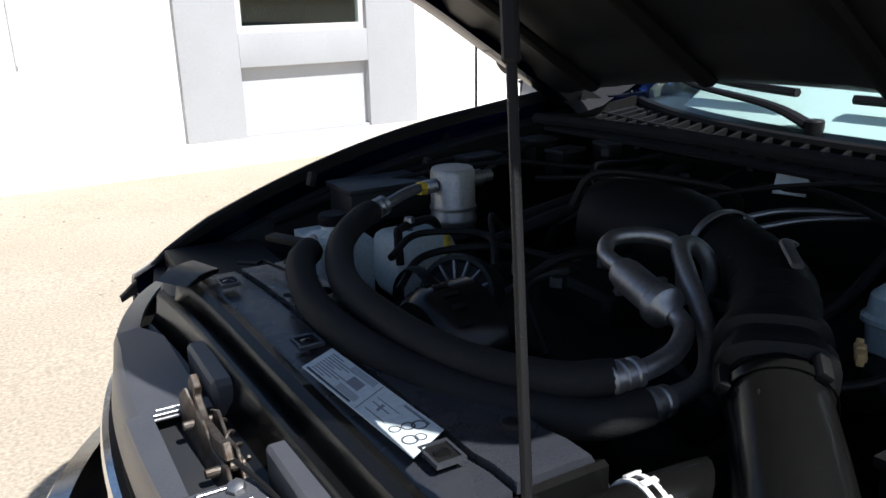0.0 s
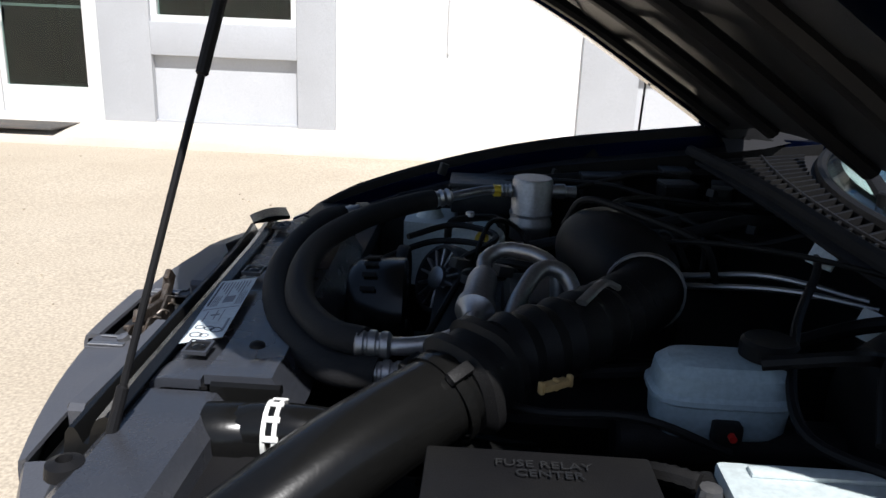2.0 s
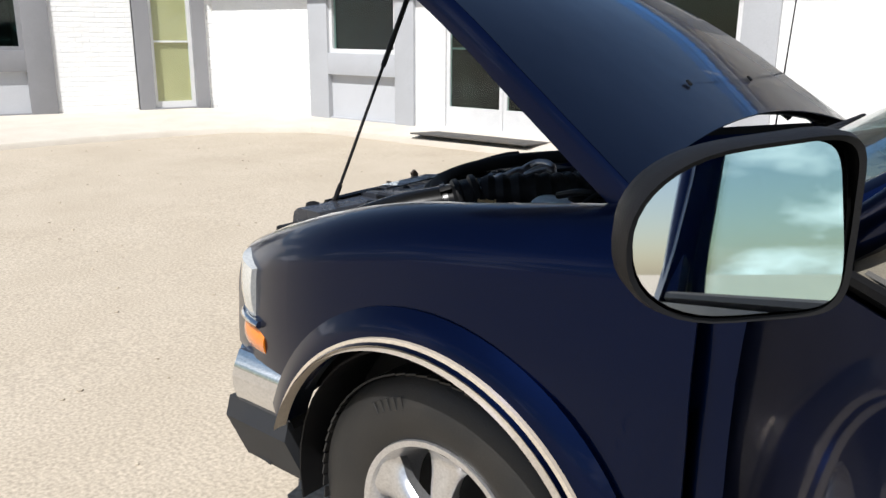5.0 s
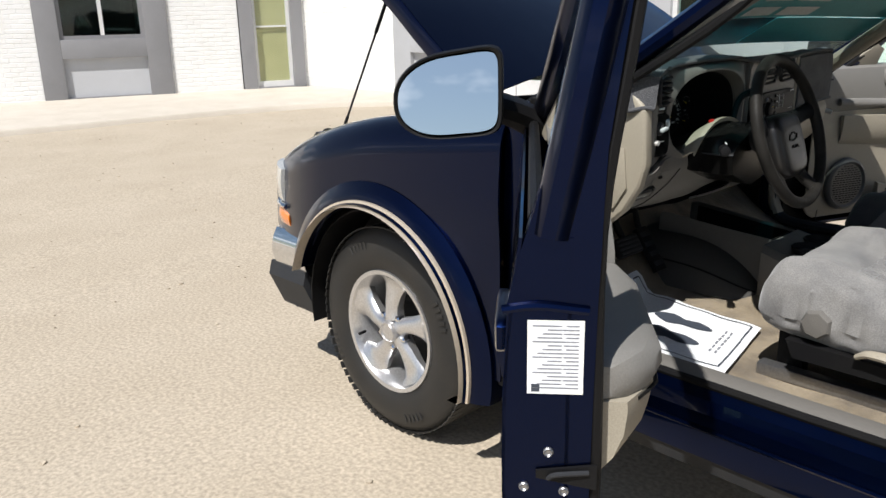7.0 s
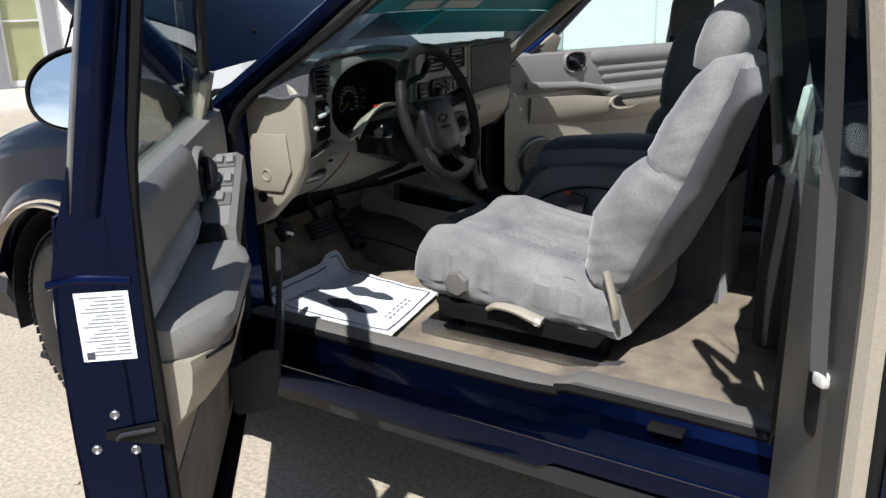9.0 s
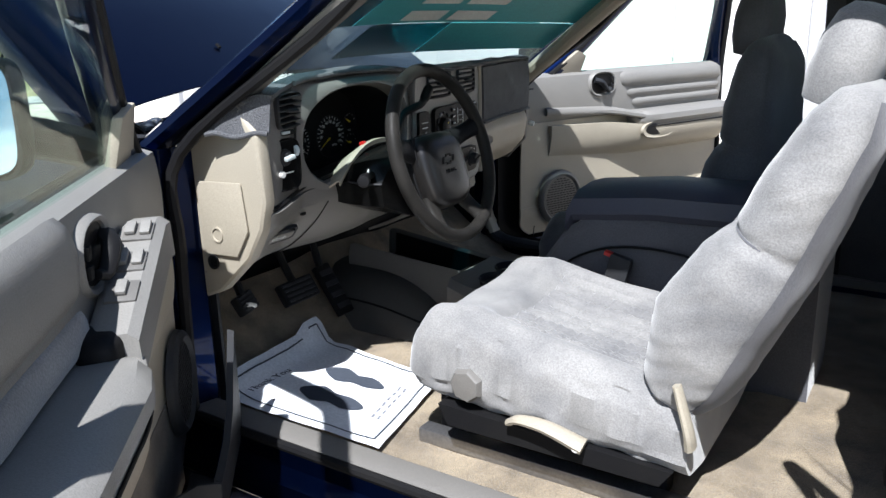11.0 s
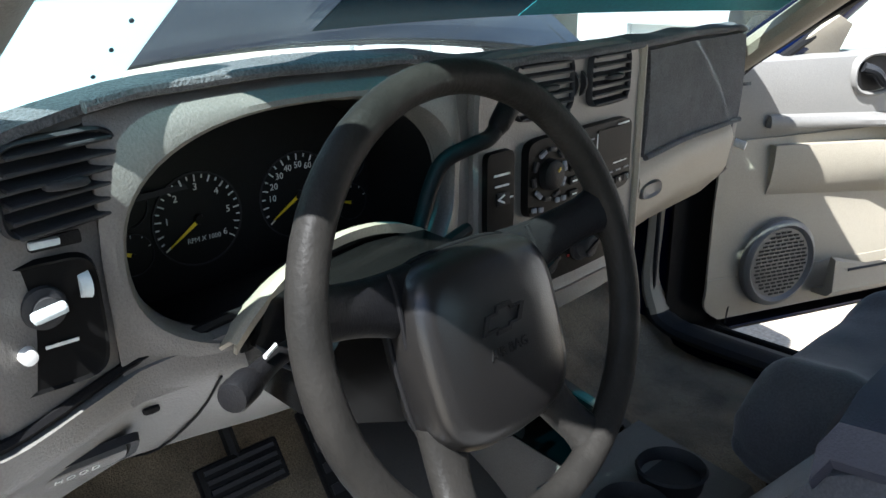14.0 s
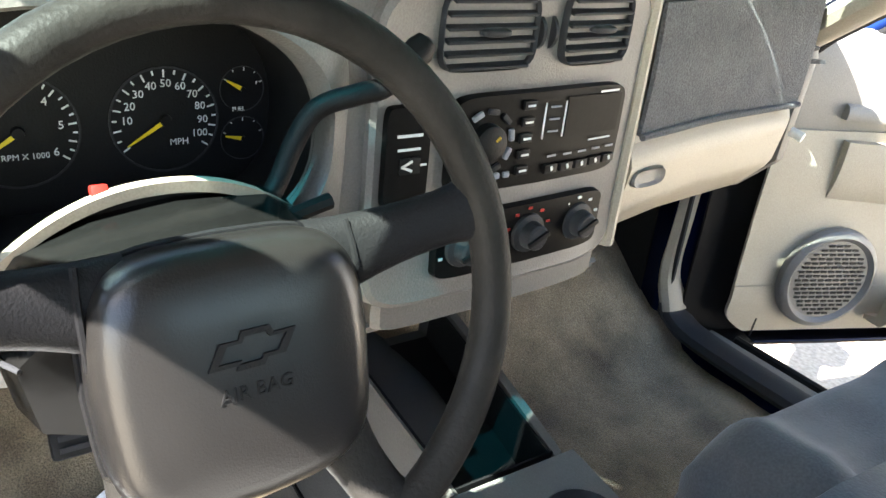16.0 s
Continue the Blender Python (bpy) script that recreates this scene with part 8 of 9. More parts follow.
# centre stack
cs = part("centre_bezel", loft([[(face_x(q.y) + d, q.y, q.z) for q in oval((0, 0.03, 1.055), 0.178 * k, 0.158 * k, (0, 1, 0), (0, 0, 1), 40, 8)] for d, k in ((-0.01, 1.03), (0.005, 1.01), (0.008, 0.98), (0.006, 0.94), (0.002, 0.05))], closed=True, caps=True), TAUPE, dash, "taupe centre stack bezel")
part("bezel_border", tube([(face_x(0.21) + 0.004, 0.208, z) for z in (0.905, 0.93, 1.05, 1.17, 1.205)], 0.010, 8, 3), BEIGE, cs)


def black_unit(name, y0, y1, z0, z1, label):
    c = ((y0 + y1) / 2, (z0 + z1) / 2)
    return part(name, loft([[(face_x(q.y) + d, q.y, q.z) for q in oval((0, c[0], c[1]), (y1 - y0) / 2 * k, (z1 - z0) / 2 * k, (0, 1, 0), (0, 0, 1), 32, 9)] for d, k in ((0.004, 1.02), (0.014, 1.0), (0.0145, 0.5))], closed=True, caps=True), RADIOBLACK, dash, label)


def on_face(y, d=0.0115):
    return face_x(y) + d + 0.0042


aw = black_unit("airbag_switch", -0.136, -0.088, 1.012, 1.108, "black passenger airbag switch")
for z, w, h in ((1.082, 0.027, 0.0028), (1.069, 0.024, 0.0024)):
    part("print_bar", box((on_face(-0.112), -0.112, z), (0.0006, w, h)), WHITEPRINT, aw)
part("key_slot", box((on_face(-0.112), -0.110, 1.053), (0.002, 0.022, 0.016), bevel=0.002), BLACK, aw)
for a in (24, -24):
    part("pointer", box((on_face(-0.112, 0.0125), -0.114, 1.053 + (0.0022 if a > 0 else -0.0022)), (0.0008, 0.013, 0.0024), (a, 0, 0)), WHITEPRINT, aw)
part("print_bar", box((on_face(-0.112), -0.096, 1.053), (0.0006, 0.008, 0.002)), WHITEPRINT, aw)
rd = black_unit("radio", -0.062, 0.176, 1.014, 1.112, "black car radio with small buttons")
part("display", box((on_face(0.118), 0.122, 1.083), (0.001, 0.080, 0.042), (0, 0, 3)), RADIOBLACK, rd)
part("print_bar", box((on_face(0.12), 0.142, 1.107), (0.0006, 0.030, 0.0022), (0, 0, 6)), WHITEPRINT, rd)
part("print_bar", box((on_face(0.12), 0.138, 1.055), (0.0006, 0.036, 0.0018), (0, 0, 6)), WHITEPRINT, rd)
for k in range(5):
    y = 0.068 + 0.023 * k
    part("button", box((on_face(y, 0.012), y, 1.029), (0.006, 0.019, 0.010), (0, 0, 6), 0.002), BLACK, rd)
    part("print_bar", box((on_face(y, 0.0125), y, 1.043), (0.0006, 0.013, 0.0022), (0, 0, 6)), FINEPRINT, rd)
    part("button_mark", box((on_face(y, 0.0158), y, 1.030), (0.0006, 0.003, 0.005), (20, 0, 6)), WHITEPRINT, rd)
# tuner pod: a ring of small keys round the knob, a column of presets beside it
for k in range(10):
    a = radians(36 * k + 10)
    y, z = -0.022 + 0.031 * math.cos(a), 1.066 + 0.031 * math.sin(a)
    part("ring_key", box((on_face(y, 0.012), y, z), (0.004, 0.013, 0.006), (math.degrees(a) - 90, 0, 0), 0.0015), CHARCOAL if k % 3 else FINEPRINT, rd)
part("volume_knob", lathe((on_face(-0.022, 0.008), -0.022, 1.066), (1, 0.02, 0), [(0, 0.020), (0.012, 0.019), (0.014, 0.016), (0.014, 0)], 24), BLACK, rd)
part("knob_mark", box((on_face(-0.022, 0.0222), -0.016, 1.072), (0.0006, 0.006, 0.003), (40, 0, 0)), YELLOW, rd)
for k in range(5):
    z = 1.100 - 0.017 * k
    part("preset_key", box((on_face(0.028, 0.012), 0.028, z), (0.004, 0.017, 0.010), (0, 0, 4), 0.002), BLACK, rd)
    part("print_bar", box((on_face(0.028, 0.0148), 0.028, z), (0.0006, 0.010, 0.0022), (0, 0, 4)), WHITEPRINT, rd)
for y in (0.050, 0.078):
    part("display_frame", box((on_face(y, 0.0124), y, 1.082), (0.0006, 0.0018, 0.038)), WHITEPRINT, rd)
for k in range(3):
    part("print_bar", box((on_face(0.064, 0.0124), 0.064, 1.096 - 0.013 * k), (0.0006, 0.014, 0.002)), FINEPRINT, rd)
for y, z in ((-0.052, 1.026), (-0.038, 1.024), (-0.005, 1.030), (0.008, 1.030)):
    part("pod_key", box((on_face(y, 0.012), y, z), (0.004, 0.008, 0.007), (0, 0, 0), 0.002), FINEPRINT, rd)
hv = black_unit("climate_panel", -0.068, 0.168, 0.922, 0.99, "black climate control panel")
for y, m in ((-0.035, CHARCOAL), (0.052, REDP), (0.128, CHARCOAL)):
    k_ = part("climate_knob", lathe((on_face(y, 0.008), y, 0.957), (1, 0.05, 0), [(0, 0.023), (0.006, 0.022), (0.008, 0.016), (0.020, 0.0145), (0.022, 0.012), (0.022, 0)], 24), CHARCOAL, hv)
    part("knob_bar", box((on_face(y, 0.031), y, 0.957), (0.004, 0.03, 0.006), (25, 0, 0), 0.0015), BLACK, k_)
    for j in range(7):
        a = radians(200 - 36 * j)
        part("dial_tick", box((on_face(y), y + math.cos(a) * 0.029, 0.957 + math.sin(a) * 0.029), (0.0006, 0.005, 0.003)), m if m is REDP else WHITEPRINT, hv)
part("ash_drawer", loft([[(face_x(q.y) + d, q.y, q.z) for q in oval((0, 0.04, 0.885), 0.165 * k, 0.024 * k, (0, 1, 0), (0, 0, 1), 32, 7)] for d, k in ((-0.06, 1.0), (-0.012, 1.0), (-0.006, 0.95), (-0.006, 0.1))], closed=True, caps=True), TAUPE, dash)
part("stack_foot", skin(lambda y, v: (face_x(y) - 0.012 - 0.13 * v ** 1.6, y, lerp(0.87, 0.80, v)), steps(-0.16, 0.22, 10), steps(0, 1, 6), 0.006), TAUPE, dash)

# passenger side: glove box, end
gb = part("glove_box", skin(lambda y, v: (face_x(y) + ramp(v, (0, -0.005), (0.12, 0.012), (0.5, 0.0), (0.8, -0.05), (1, -0.13)), y, lerp(1.03, 0.845, v) + 0.02 * (y - 0.2)), steps(0.225, 0.68, 14), steps(0, 1, 14), 0.008), BEIGE, dash, "beige glove box door")
part("glove_latch", loft([oval((face_x(0.255) + 0.008 + d, 0.265, 0.985), 0.034 * k, 0.013 * k, (-0.1, 1, 0), (0, 0, 1), 20, 3) for d, k in ((0.0, 1.0), (0.006, 0.9), (0.002, 0.6), (0.002, 0.1))], closed=True, caps=True), TAUPE, gb)
part("end_peg", rod((0.715, 0.655, 0.99), (0.735, 0.66, 0.985), 0.008, n=12), WHITEP, dash)
part("dash_end", slab([(0.58, 0.70, 1.10), (0.68, 0.70, 1.16), (0.70, 0.70, 1.1), (0.69, 0.70, 0.93), (0.62, 0.70, 0.86), (0.58, 0.70, 0.86)], (0, -0.02, 0), 0.006), TAUPE, dash)

# carpet cover lying on the dash
def cover_pt(y, v):
    xb = 0.50 + 0.14 * (y / 0.7) ** 2
    edge = face_x(y) + 0.004
    return (lerp(xb, edge, min(1, v)), y, ramp(v, (0, 1.115), (0.3, 1.18), (0.85, brow_z(y) + 0.008), (1.0, brow_z(y) + 0.002)) + 0.003 * noise.noise((y * 14, v * 9, 1)))


dc = solid("dash_cover", skin(cover_pt, steps(-0.70, 0.70, 50), sorted(set(steps(0, 1, 16) + [0.85])), 0.008), DASHCARPET, "grey carpet dash cover with bound edges", "dash cover")
flap = skin(lambda u, v: (lerp(0.735, 0.852, u), lerp(-0.712, -0.668, u ** 1.5) - 0.012 * v, lerp(1.198, 1.128, v) + 0.004 * math.sin(u * 9)), steps(0, 1, 10), steps(0, 1, 7), 0.007)
part("end_flap", flap, DASHCARPET, dc)
part("flap_binding", tube([(lerp(0.735, 0.852, u), lerp(-0.724, -0.68, u ** 1.5) - 0.004, 1.128 + 0.004 * math.sin(u * 9)) for u in steps(0, 1, 8)], 0.005, 8, 2), DASHCARPET, dc)
part("edge_binding", tube([Vector(cover_pt(y, 1.0)) + Vector((0.004, 0, -0.002)) for y in steps(-0.56, 0.66, 30)], 0.0055, 8, 2), DASHCARPET, dc)
part("front_drop", skin(lambda y, v: (face_x(y) + 0.012 + 0.004 * math.sin(v * 3), y, lerp(brow_z(y) - 0.01, 1.042, v)), steps(0.226, 0.615, 16), steps(0, 1, 8), 0.006), DASHCARPET, dc, "carpet panel hanging over the passenger dash")
part("drop_binding", tube([(face_x(y) + 0.016, y, 1.042) for y in steps(0.226, 0.615, 9)], 0.0045, 8, 2), DASHCARPET, dc)

# steering wheel and column
W, WN = Vector((1.0205, -0.3395, 1.0555)), Vector((math.cos(radians(17.5)), 0.045, math.sin(radians(17.5))))
MW = facing(W, WN)
R_RIM = 0.1785
sw = part("steering_wheel", moved(tube([(math.cos(a) * R_RIM, math.sin(a) * R_RIM, 0) for a in steps(0, math.tau * 63 / 64, 64)], 0.0143, 14, 1, closed=True, smooth=False, flat=1.0), MW), LEATHER, truck, "grey leather-wrapped steering wheel")
pad_rows = []
for d, k in ((-0.05, 0.93), (-0.03, 1.0), (-0.018, 1.0), (-0.006, 0.965), (0.001, 0.90), (0.005, 0.78), (0.006, 0.4)):
    row = []
    for q in oval((0, 0, 0), 1, 1, (1, 0, 0), (0, 1, 0), 56, 5.0):
        w_ = ramp(q.y, (-1, 0.080), (-0.5, 0.082), (0.2, 0.085), (1, 0.080))
        belly = 0.010 * (1 - q.x * q.x) * (1 if q.y < 0 else 0.4)
        row.append(Vector((q.x * w_ * k - 0.004, q.y * (0.074 + belly) * k - 0.030, d)))
    pad_rows.append(row)
pad = part("airbag_pad", moved(loft(pad_rows, closed=True, caps=True), MW), RIMPAD, sw, "dark grey airbag pad")
part("pad_edge", moved(tube([v + Vector((0, 0, -0.004)) for v in pad_rows[1]], 0.0026, 6, 1, closed=True, smooth=False), MW), BLACK, pad)


def wheel_spoke(name, p0, p1, w0, w1, m):
    """A broad moulded arm from the hub (p0) to the rim (p1), waisted in the middle."""
    p0, p1 = Vector(p0), Vector(p1)
    n_ = Vector((p0.y - p1.y, p1.x - p0.x, 0)).normalized()
    rows = []
    for t in steps(0, 1, 10):
        c = p0.lerp(p1, t) + Vector((0, 0, -0.006 * math.sin(t * math.pi)))
        ww = lerp(w0, w1, t) * (1 - 0.18 * math.sin(t * math.pi)) * (1 + 0.5 * max(0, (t - 0.8) / 0.2) ** 2)
        rows.append([c + n_ * ww * math.copysign(abs(math.cos(q)) ** 0.7, math.cos(q)) + Vector((0, 0, 1)) * 0.013 * math.sin(q) for q in steps(0, math.tau * 15 / 16, 16)])
    part(name, moved(loft(rows, closed=True, caps=True), MW), m, sw)


# upper arms are black to hold the rim's shade in the colour
for k in (-1, 1):
    wheel_spoke("spoke", (k * 0.06 - 0.004, 0.018, -0.03), (k * 0.174, 0.040, -0.002), 0.030, 0.020, BLACK)
    wheel_spoke("lower_spoke", (k * 0.058 - 0.004, -0.085, -0.028), (k * 0.084, -0.156, -0.002), 0.026, 0.019, LEATHER)
    part("spoke_seam", moved(tube([(k * 0.081 - 0.004, 0.045, -0.018), (k * 0.083 - 0.004, 0.02, -0.014), (k * 0.082 - 0.004, -0.012, -0.018)], 0.0022, 6, 3), MW), BLACK, sw)
cross = [(-0.034, -0.010), (-0.024, 0.008), (-0.010, 0.008), (-0.007, 0.014), (0.014, 0.014), (0.017, 0.008), (0.034, 0.008), (0.024, -0.009), (0.010, -0.009), (0.007, -0.014), (-0.014, -0.014), (-0.012, -0.010)]
part("badge", moved(frame_ring([(x * 0.8, y * 0.8 + 0.006, 0) for x, y in cross], [(x * 0.62, y * 0.55 + 0.006, 0) for x, y in cross], (0, 0, 0.0025)), MW @ Matrix.Translation((-0.004, -0.020, 0.0055))), BLACK, pad)
part("pad_lettering", text_mesh("AIR BAG", 0.012, MW @ Matrix.Translation((-0.004, -0.039, 0.0065)), 0.0015), BLACK, pad)
part("hub_shroud", moved(lathe((0, 0, -0.09), (0, 0, 1), [(0, 0.036), (0.03, 0.036), (0.06, 0.036), (0.075, 0.036)], 28), MW), BLACK, sw)
col = part("steering_column", loft([[(x, y, z) for y, z in ((-0.455 + e, 0.95), (-0.465 + e, 1.0), (-0.44 + e, 1.035 - d), (-0.39, 1.052 - d), (-0.33, 1.060 - d), (-0.26 - e, 1.058 - d), (-0.238 - e, 1.045 - d), (-0.232 - e, 1.0), (-0.25 - e, 0.93), (-0.345, 0.91))] for x, e, d in ((0.76, 0.03, 0.03), (0.80, 0.012, 0.012), (0.83, 0.0, 0.0), (0.90, 0.0, 0.004), (0.935, 0.01, 0.012))], closed=True, caps=True), GLOSSBLACK, truck, "black steering column shroud")
part("shroud_seam", tube([(0.936, -0.453, 1.0), (0.90, -0.467, 1.0), (0.80, -0.455, 1.0)], 0.002, 6, 3), CHARCOAL, col)
hz_ = part("hazard_button", box((0.834, -0.38, 1.066), (0.011, 0.012, 0.016), (0, -20, 0), 0.002), REDP, col, "red hazard button")
stalk = part("turn_stalk", tube([(0.90, -0.43, 1.015), (0.92, -0.48, 1.02), (0.948, -0.522, 1.024)], lambda t: lerp(0.007, 0.010, t), 12, 6), BLACK, col, "black multifunction stalk")
part("stalk_knob", lathe((0.945, -0.52, 1.023), (0.55, -0.83, 0.05), [(0, 0.011), (0.005, 0.0125), (0.026, 0.0125), (0.029, 0.011), (0.03, 0.006), (0.03, 0)], 20), BLACK, stalk)
part("stalk_marks", box((0.937, -0.497, 1.036), (0.003, 0.022, 0.004), (0, 0, 35), 0.001, 1), WHITEPRINT, stalk)
part("ignition", lathe((0.87, -0.285, 1.01), (0.8, 0.5, 0.2), [(0, 0.018), (0.02, 0.016), (0.03, 0.012), (0.03, 0)], 16), BLACK, col)
sh = part("gear_lever", tube([(0.835, -0.265, 1.03), (0.82, -0.24, 1.052), (0.818, -0.222, 1.09), (0.822, -0.205, 1.115), (0.834, -0.175, 1.128), (0.838, -0.152, 1.135), (0.836, -0.125, 1.16)], lambda t: lerp(0.0085, 0.0095, t), 12, 6), BLACK, col, "black column gear lever")
part("lever_grip", lathe((0.838, -0.145, 1.14), (-0.02, 0.6, 0.62), [(0, 0.0095), (0.008, 0.012), (0.032, 0.013), (0.042, 0.010), (0.046, 0)], 16), BLACK, sh)
part("tilt_lever", tube([(0.868, -0.26, 1.04), (0.865, -0.235, 1.046), (0.862, -0.212, 1.05)], 0.007, 8, 5), BLACK, col)
def arch_top(y):
    return 1.078 - 0.055 * abs((y + 0.336) / 0.125) ** 2.2


part("shelf_floor", skin(lambda y, v: (lerp(0.66, 0.80, v), y, lerp(0.985, arch_top(y) - 0.03, v)), steps(-0.475, -0.20, 12), steps(0, 1, 4), 0.004), BLACK, dash)
part("column_shelf", skin(lambda y, v: (ramp(v, (0, 0.795), (0.4, 0.835), (0.7, 0.848), (1, 0.846)), y, arch_top(y) + ramp(v, (0, -0.028), (0.4, -0.003), (0.7, -0.002), (1, -0.012))), steps(-0.478, -0.198, 30), steps(0, 1, 11), 0.004), BEIGE, dash, "pale arched shelf over the column")
part("shelf_recess", skin(lambda y, v: (0.836 + 0.004 * v, y, lerp(arch_top(y) - 0.010, 0.99, v)), steps(-0.47, -0.206, 14), steps(0, 1, 4), 0.003), BLACK, dash)

# pedals
for nm, c, s_, r in (("brake_pedal", (0.575, -0.35, 0.675), (0.02, 0.12, 0.06), (0, -35, 0)), ("accelerator_pedal", (0.56, -0.20, 0.63), (0.02, 0.055, 0.15), (0, -35, 0)), ("parking_pedal", (0.655, -0.60, 0.735), (0.02, 0.07, 0.045), (0, -30, 20))):
    p_ = part(nm, box(c, s_, r, 0.006), BLACK, truck)
    for k in range(4):
        part("tread_rib", moved(box((0.011, 0, 0), (0.004, s_[1] * 0.85, s_[2] * 0.1)), pose(*c, *r) @ Matrix.Translation((0, 0, s_[2] * (k - 1.5) * 0.22))), CHARCOAL, p_)
    part("pedal_arm", tube([c, (c[0] - 0.05, c[1], c[2] + 0.08), (0.47, c[1], 0.9)], 0.010, 8, 4), BLACK, p_)
part("return_clip", tube([(0.665, -0.625, 0.722), (0.668, -0.605, 0.735), (0.672, -0.585, 0.728)], 0.005, 8, 4), WHITEP, truck)

# floor console tray with cup holders
def tray_l(x):
    return ramp(x, (0.52, -0.035), (0.88, -0.048))


def tray_r(x):
    return ramp(x, (0.52, 0.145), (0.62, 0.14), (0.88, 0.092))


cons = part("floor_console", loft([[(x, y, z) for y, z in ((tray_l(x) - 0.022, 0.50), (tray_l(x) - 0.018, h - 0.02), (tray_l(x) - 0.008, h), (tray_l(x), h - 0.006), (tray_l(x) + 0.006, h - 0.075), (tray_r(x) - 0.006, h - 0.075), (tray_r(x), h - 0.006), (tray_r(x) + 0.008, h), (tray_r(x) + 0.02, h - 0.02), (tray_r(x) + 0.026, 0.50))] for x, h in ((0.50, 0.712), (0.52, 0.716), (0.56, 0.712), (0.72, 0.70), (0.87, 0.692), (0.88, 0.69))], closed=True, caps=True), DOVE, truck, "grey floor console tray")
part("tray_mat", slab([(0.53, tray_l(0.53) + 0.008, 0.640), (0.872, tray_l(0.87) + 0.008, 0.6185), (0.872, tray_r(0.87) - 0.008, 0.6185), (0.53, tray_r(0.53) - 0.008, 0.640)], (0, 0, 0.004)), BLACK, cons)
for f_, z in ((tray_l, 1), (tray_r, -1)):
    part("tray_side", slab([(0.53, f_(0.53) + 0.0075 * z, 0.64), (0.872, f_(0.872) + 0.0075 * z, 0.62), (0.872, f_(0.872) + 0.0015 * z, 0.685), (0.53, f_(0.53) + 0.0015 * z, 0.705)], (0, 0.003 * z, 0)), BLACK, cons)
part("tray_end", slab([(0.866, tray_l(0.87) + 0.004, 0.62), (0.866, tray_r(0.87) - 0.004, 0.62), (0.872, tray_r(0.87), 0.687), (0.872, tray_l(0.87), 0.687)], (-0.003, 0, 0)), BLACK, cons)
ch = part("cup_base", loft([[(x, y * w - 0.005, z) for y, z in ((-0.13, 0.50), (-0.125, h - 0.02), (-0.11, h), (0.13, h), (0.145, h - 0.02), (0.15, 0.50))] for x, h, w in ((0.88, 0.688, 0.95), (0.93, 0.675, 1), (1.05, 0.66, 1), (1.09, 0.62, 0.9))], closed=True, caps=True), DOVE, cons)
for x, y in ((0.985, -0.052), (0.975, 0.05)):
    part("cup_holder", lathe((x, y, 0.655), (0, 0, 1), [(0, 0.040), (0.028, 0.044), (0.033, 0.047), (0.036, 0.044), (0.030, 0.040), (0.018, 0.039), (0.018, 0)], 28), CHARCOAL, ch)

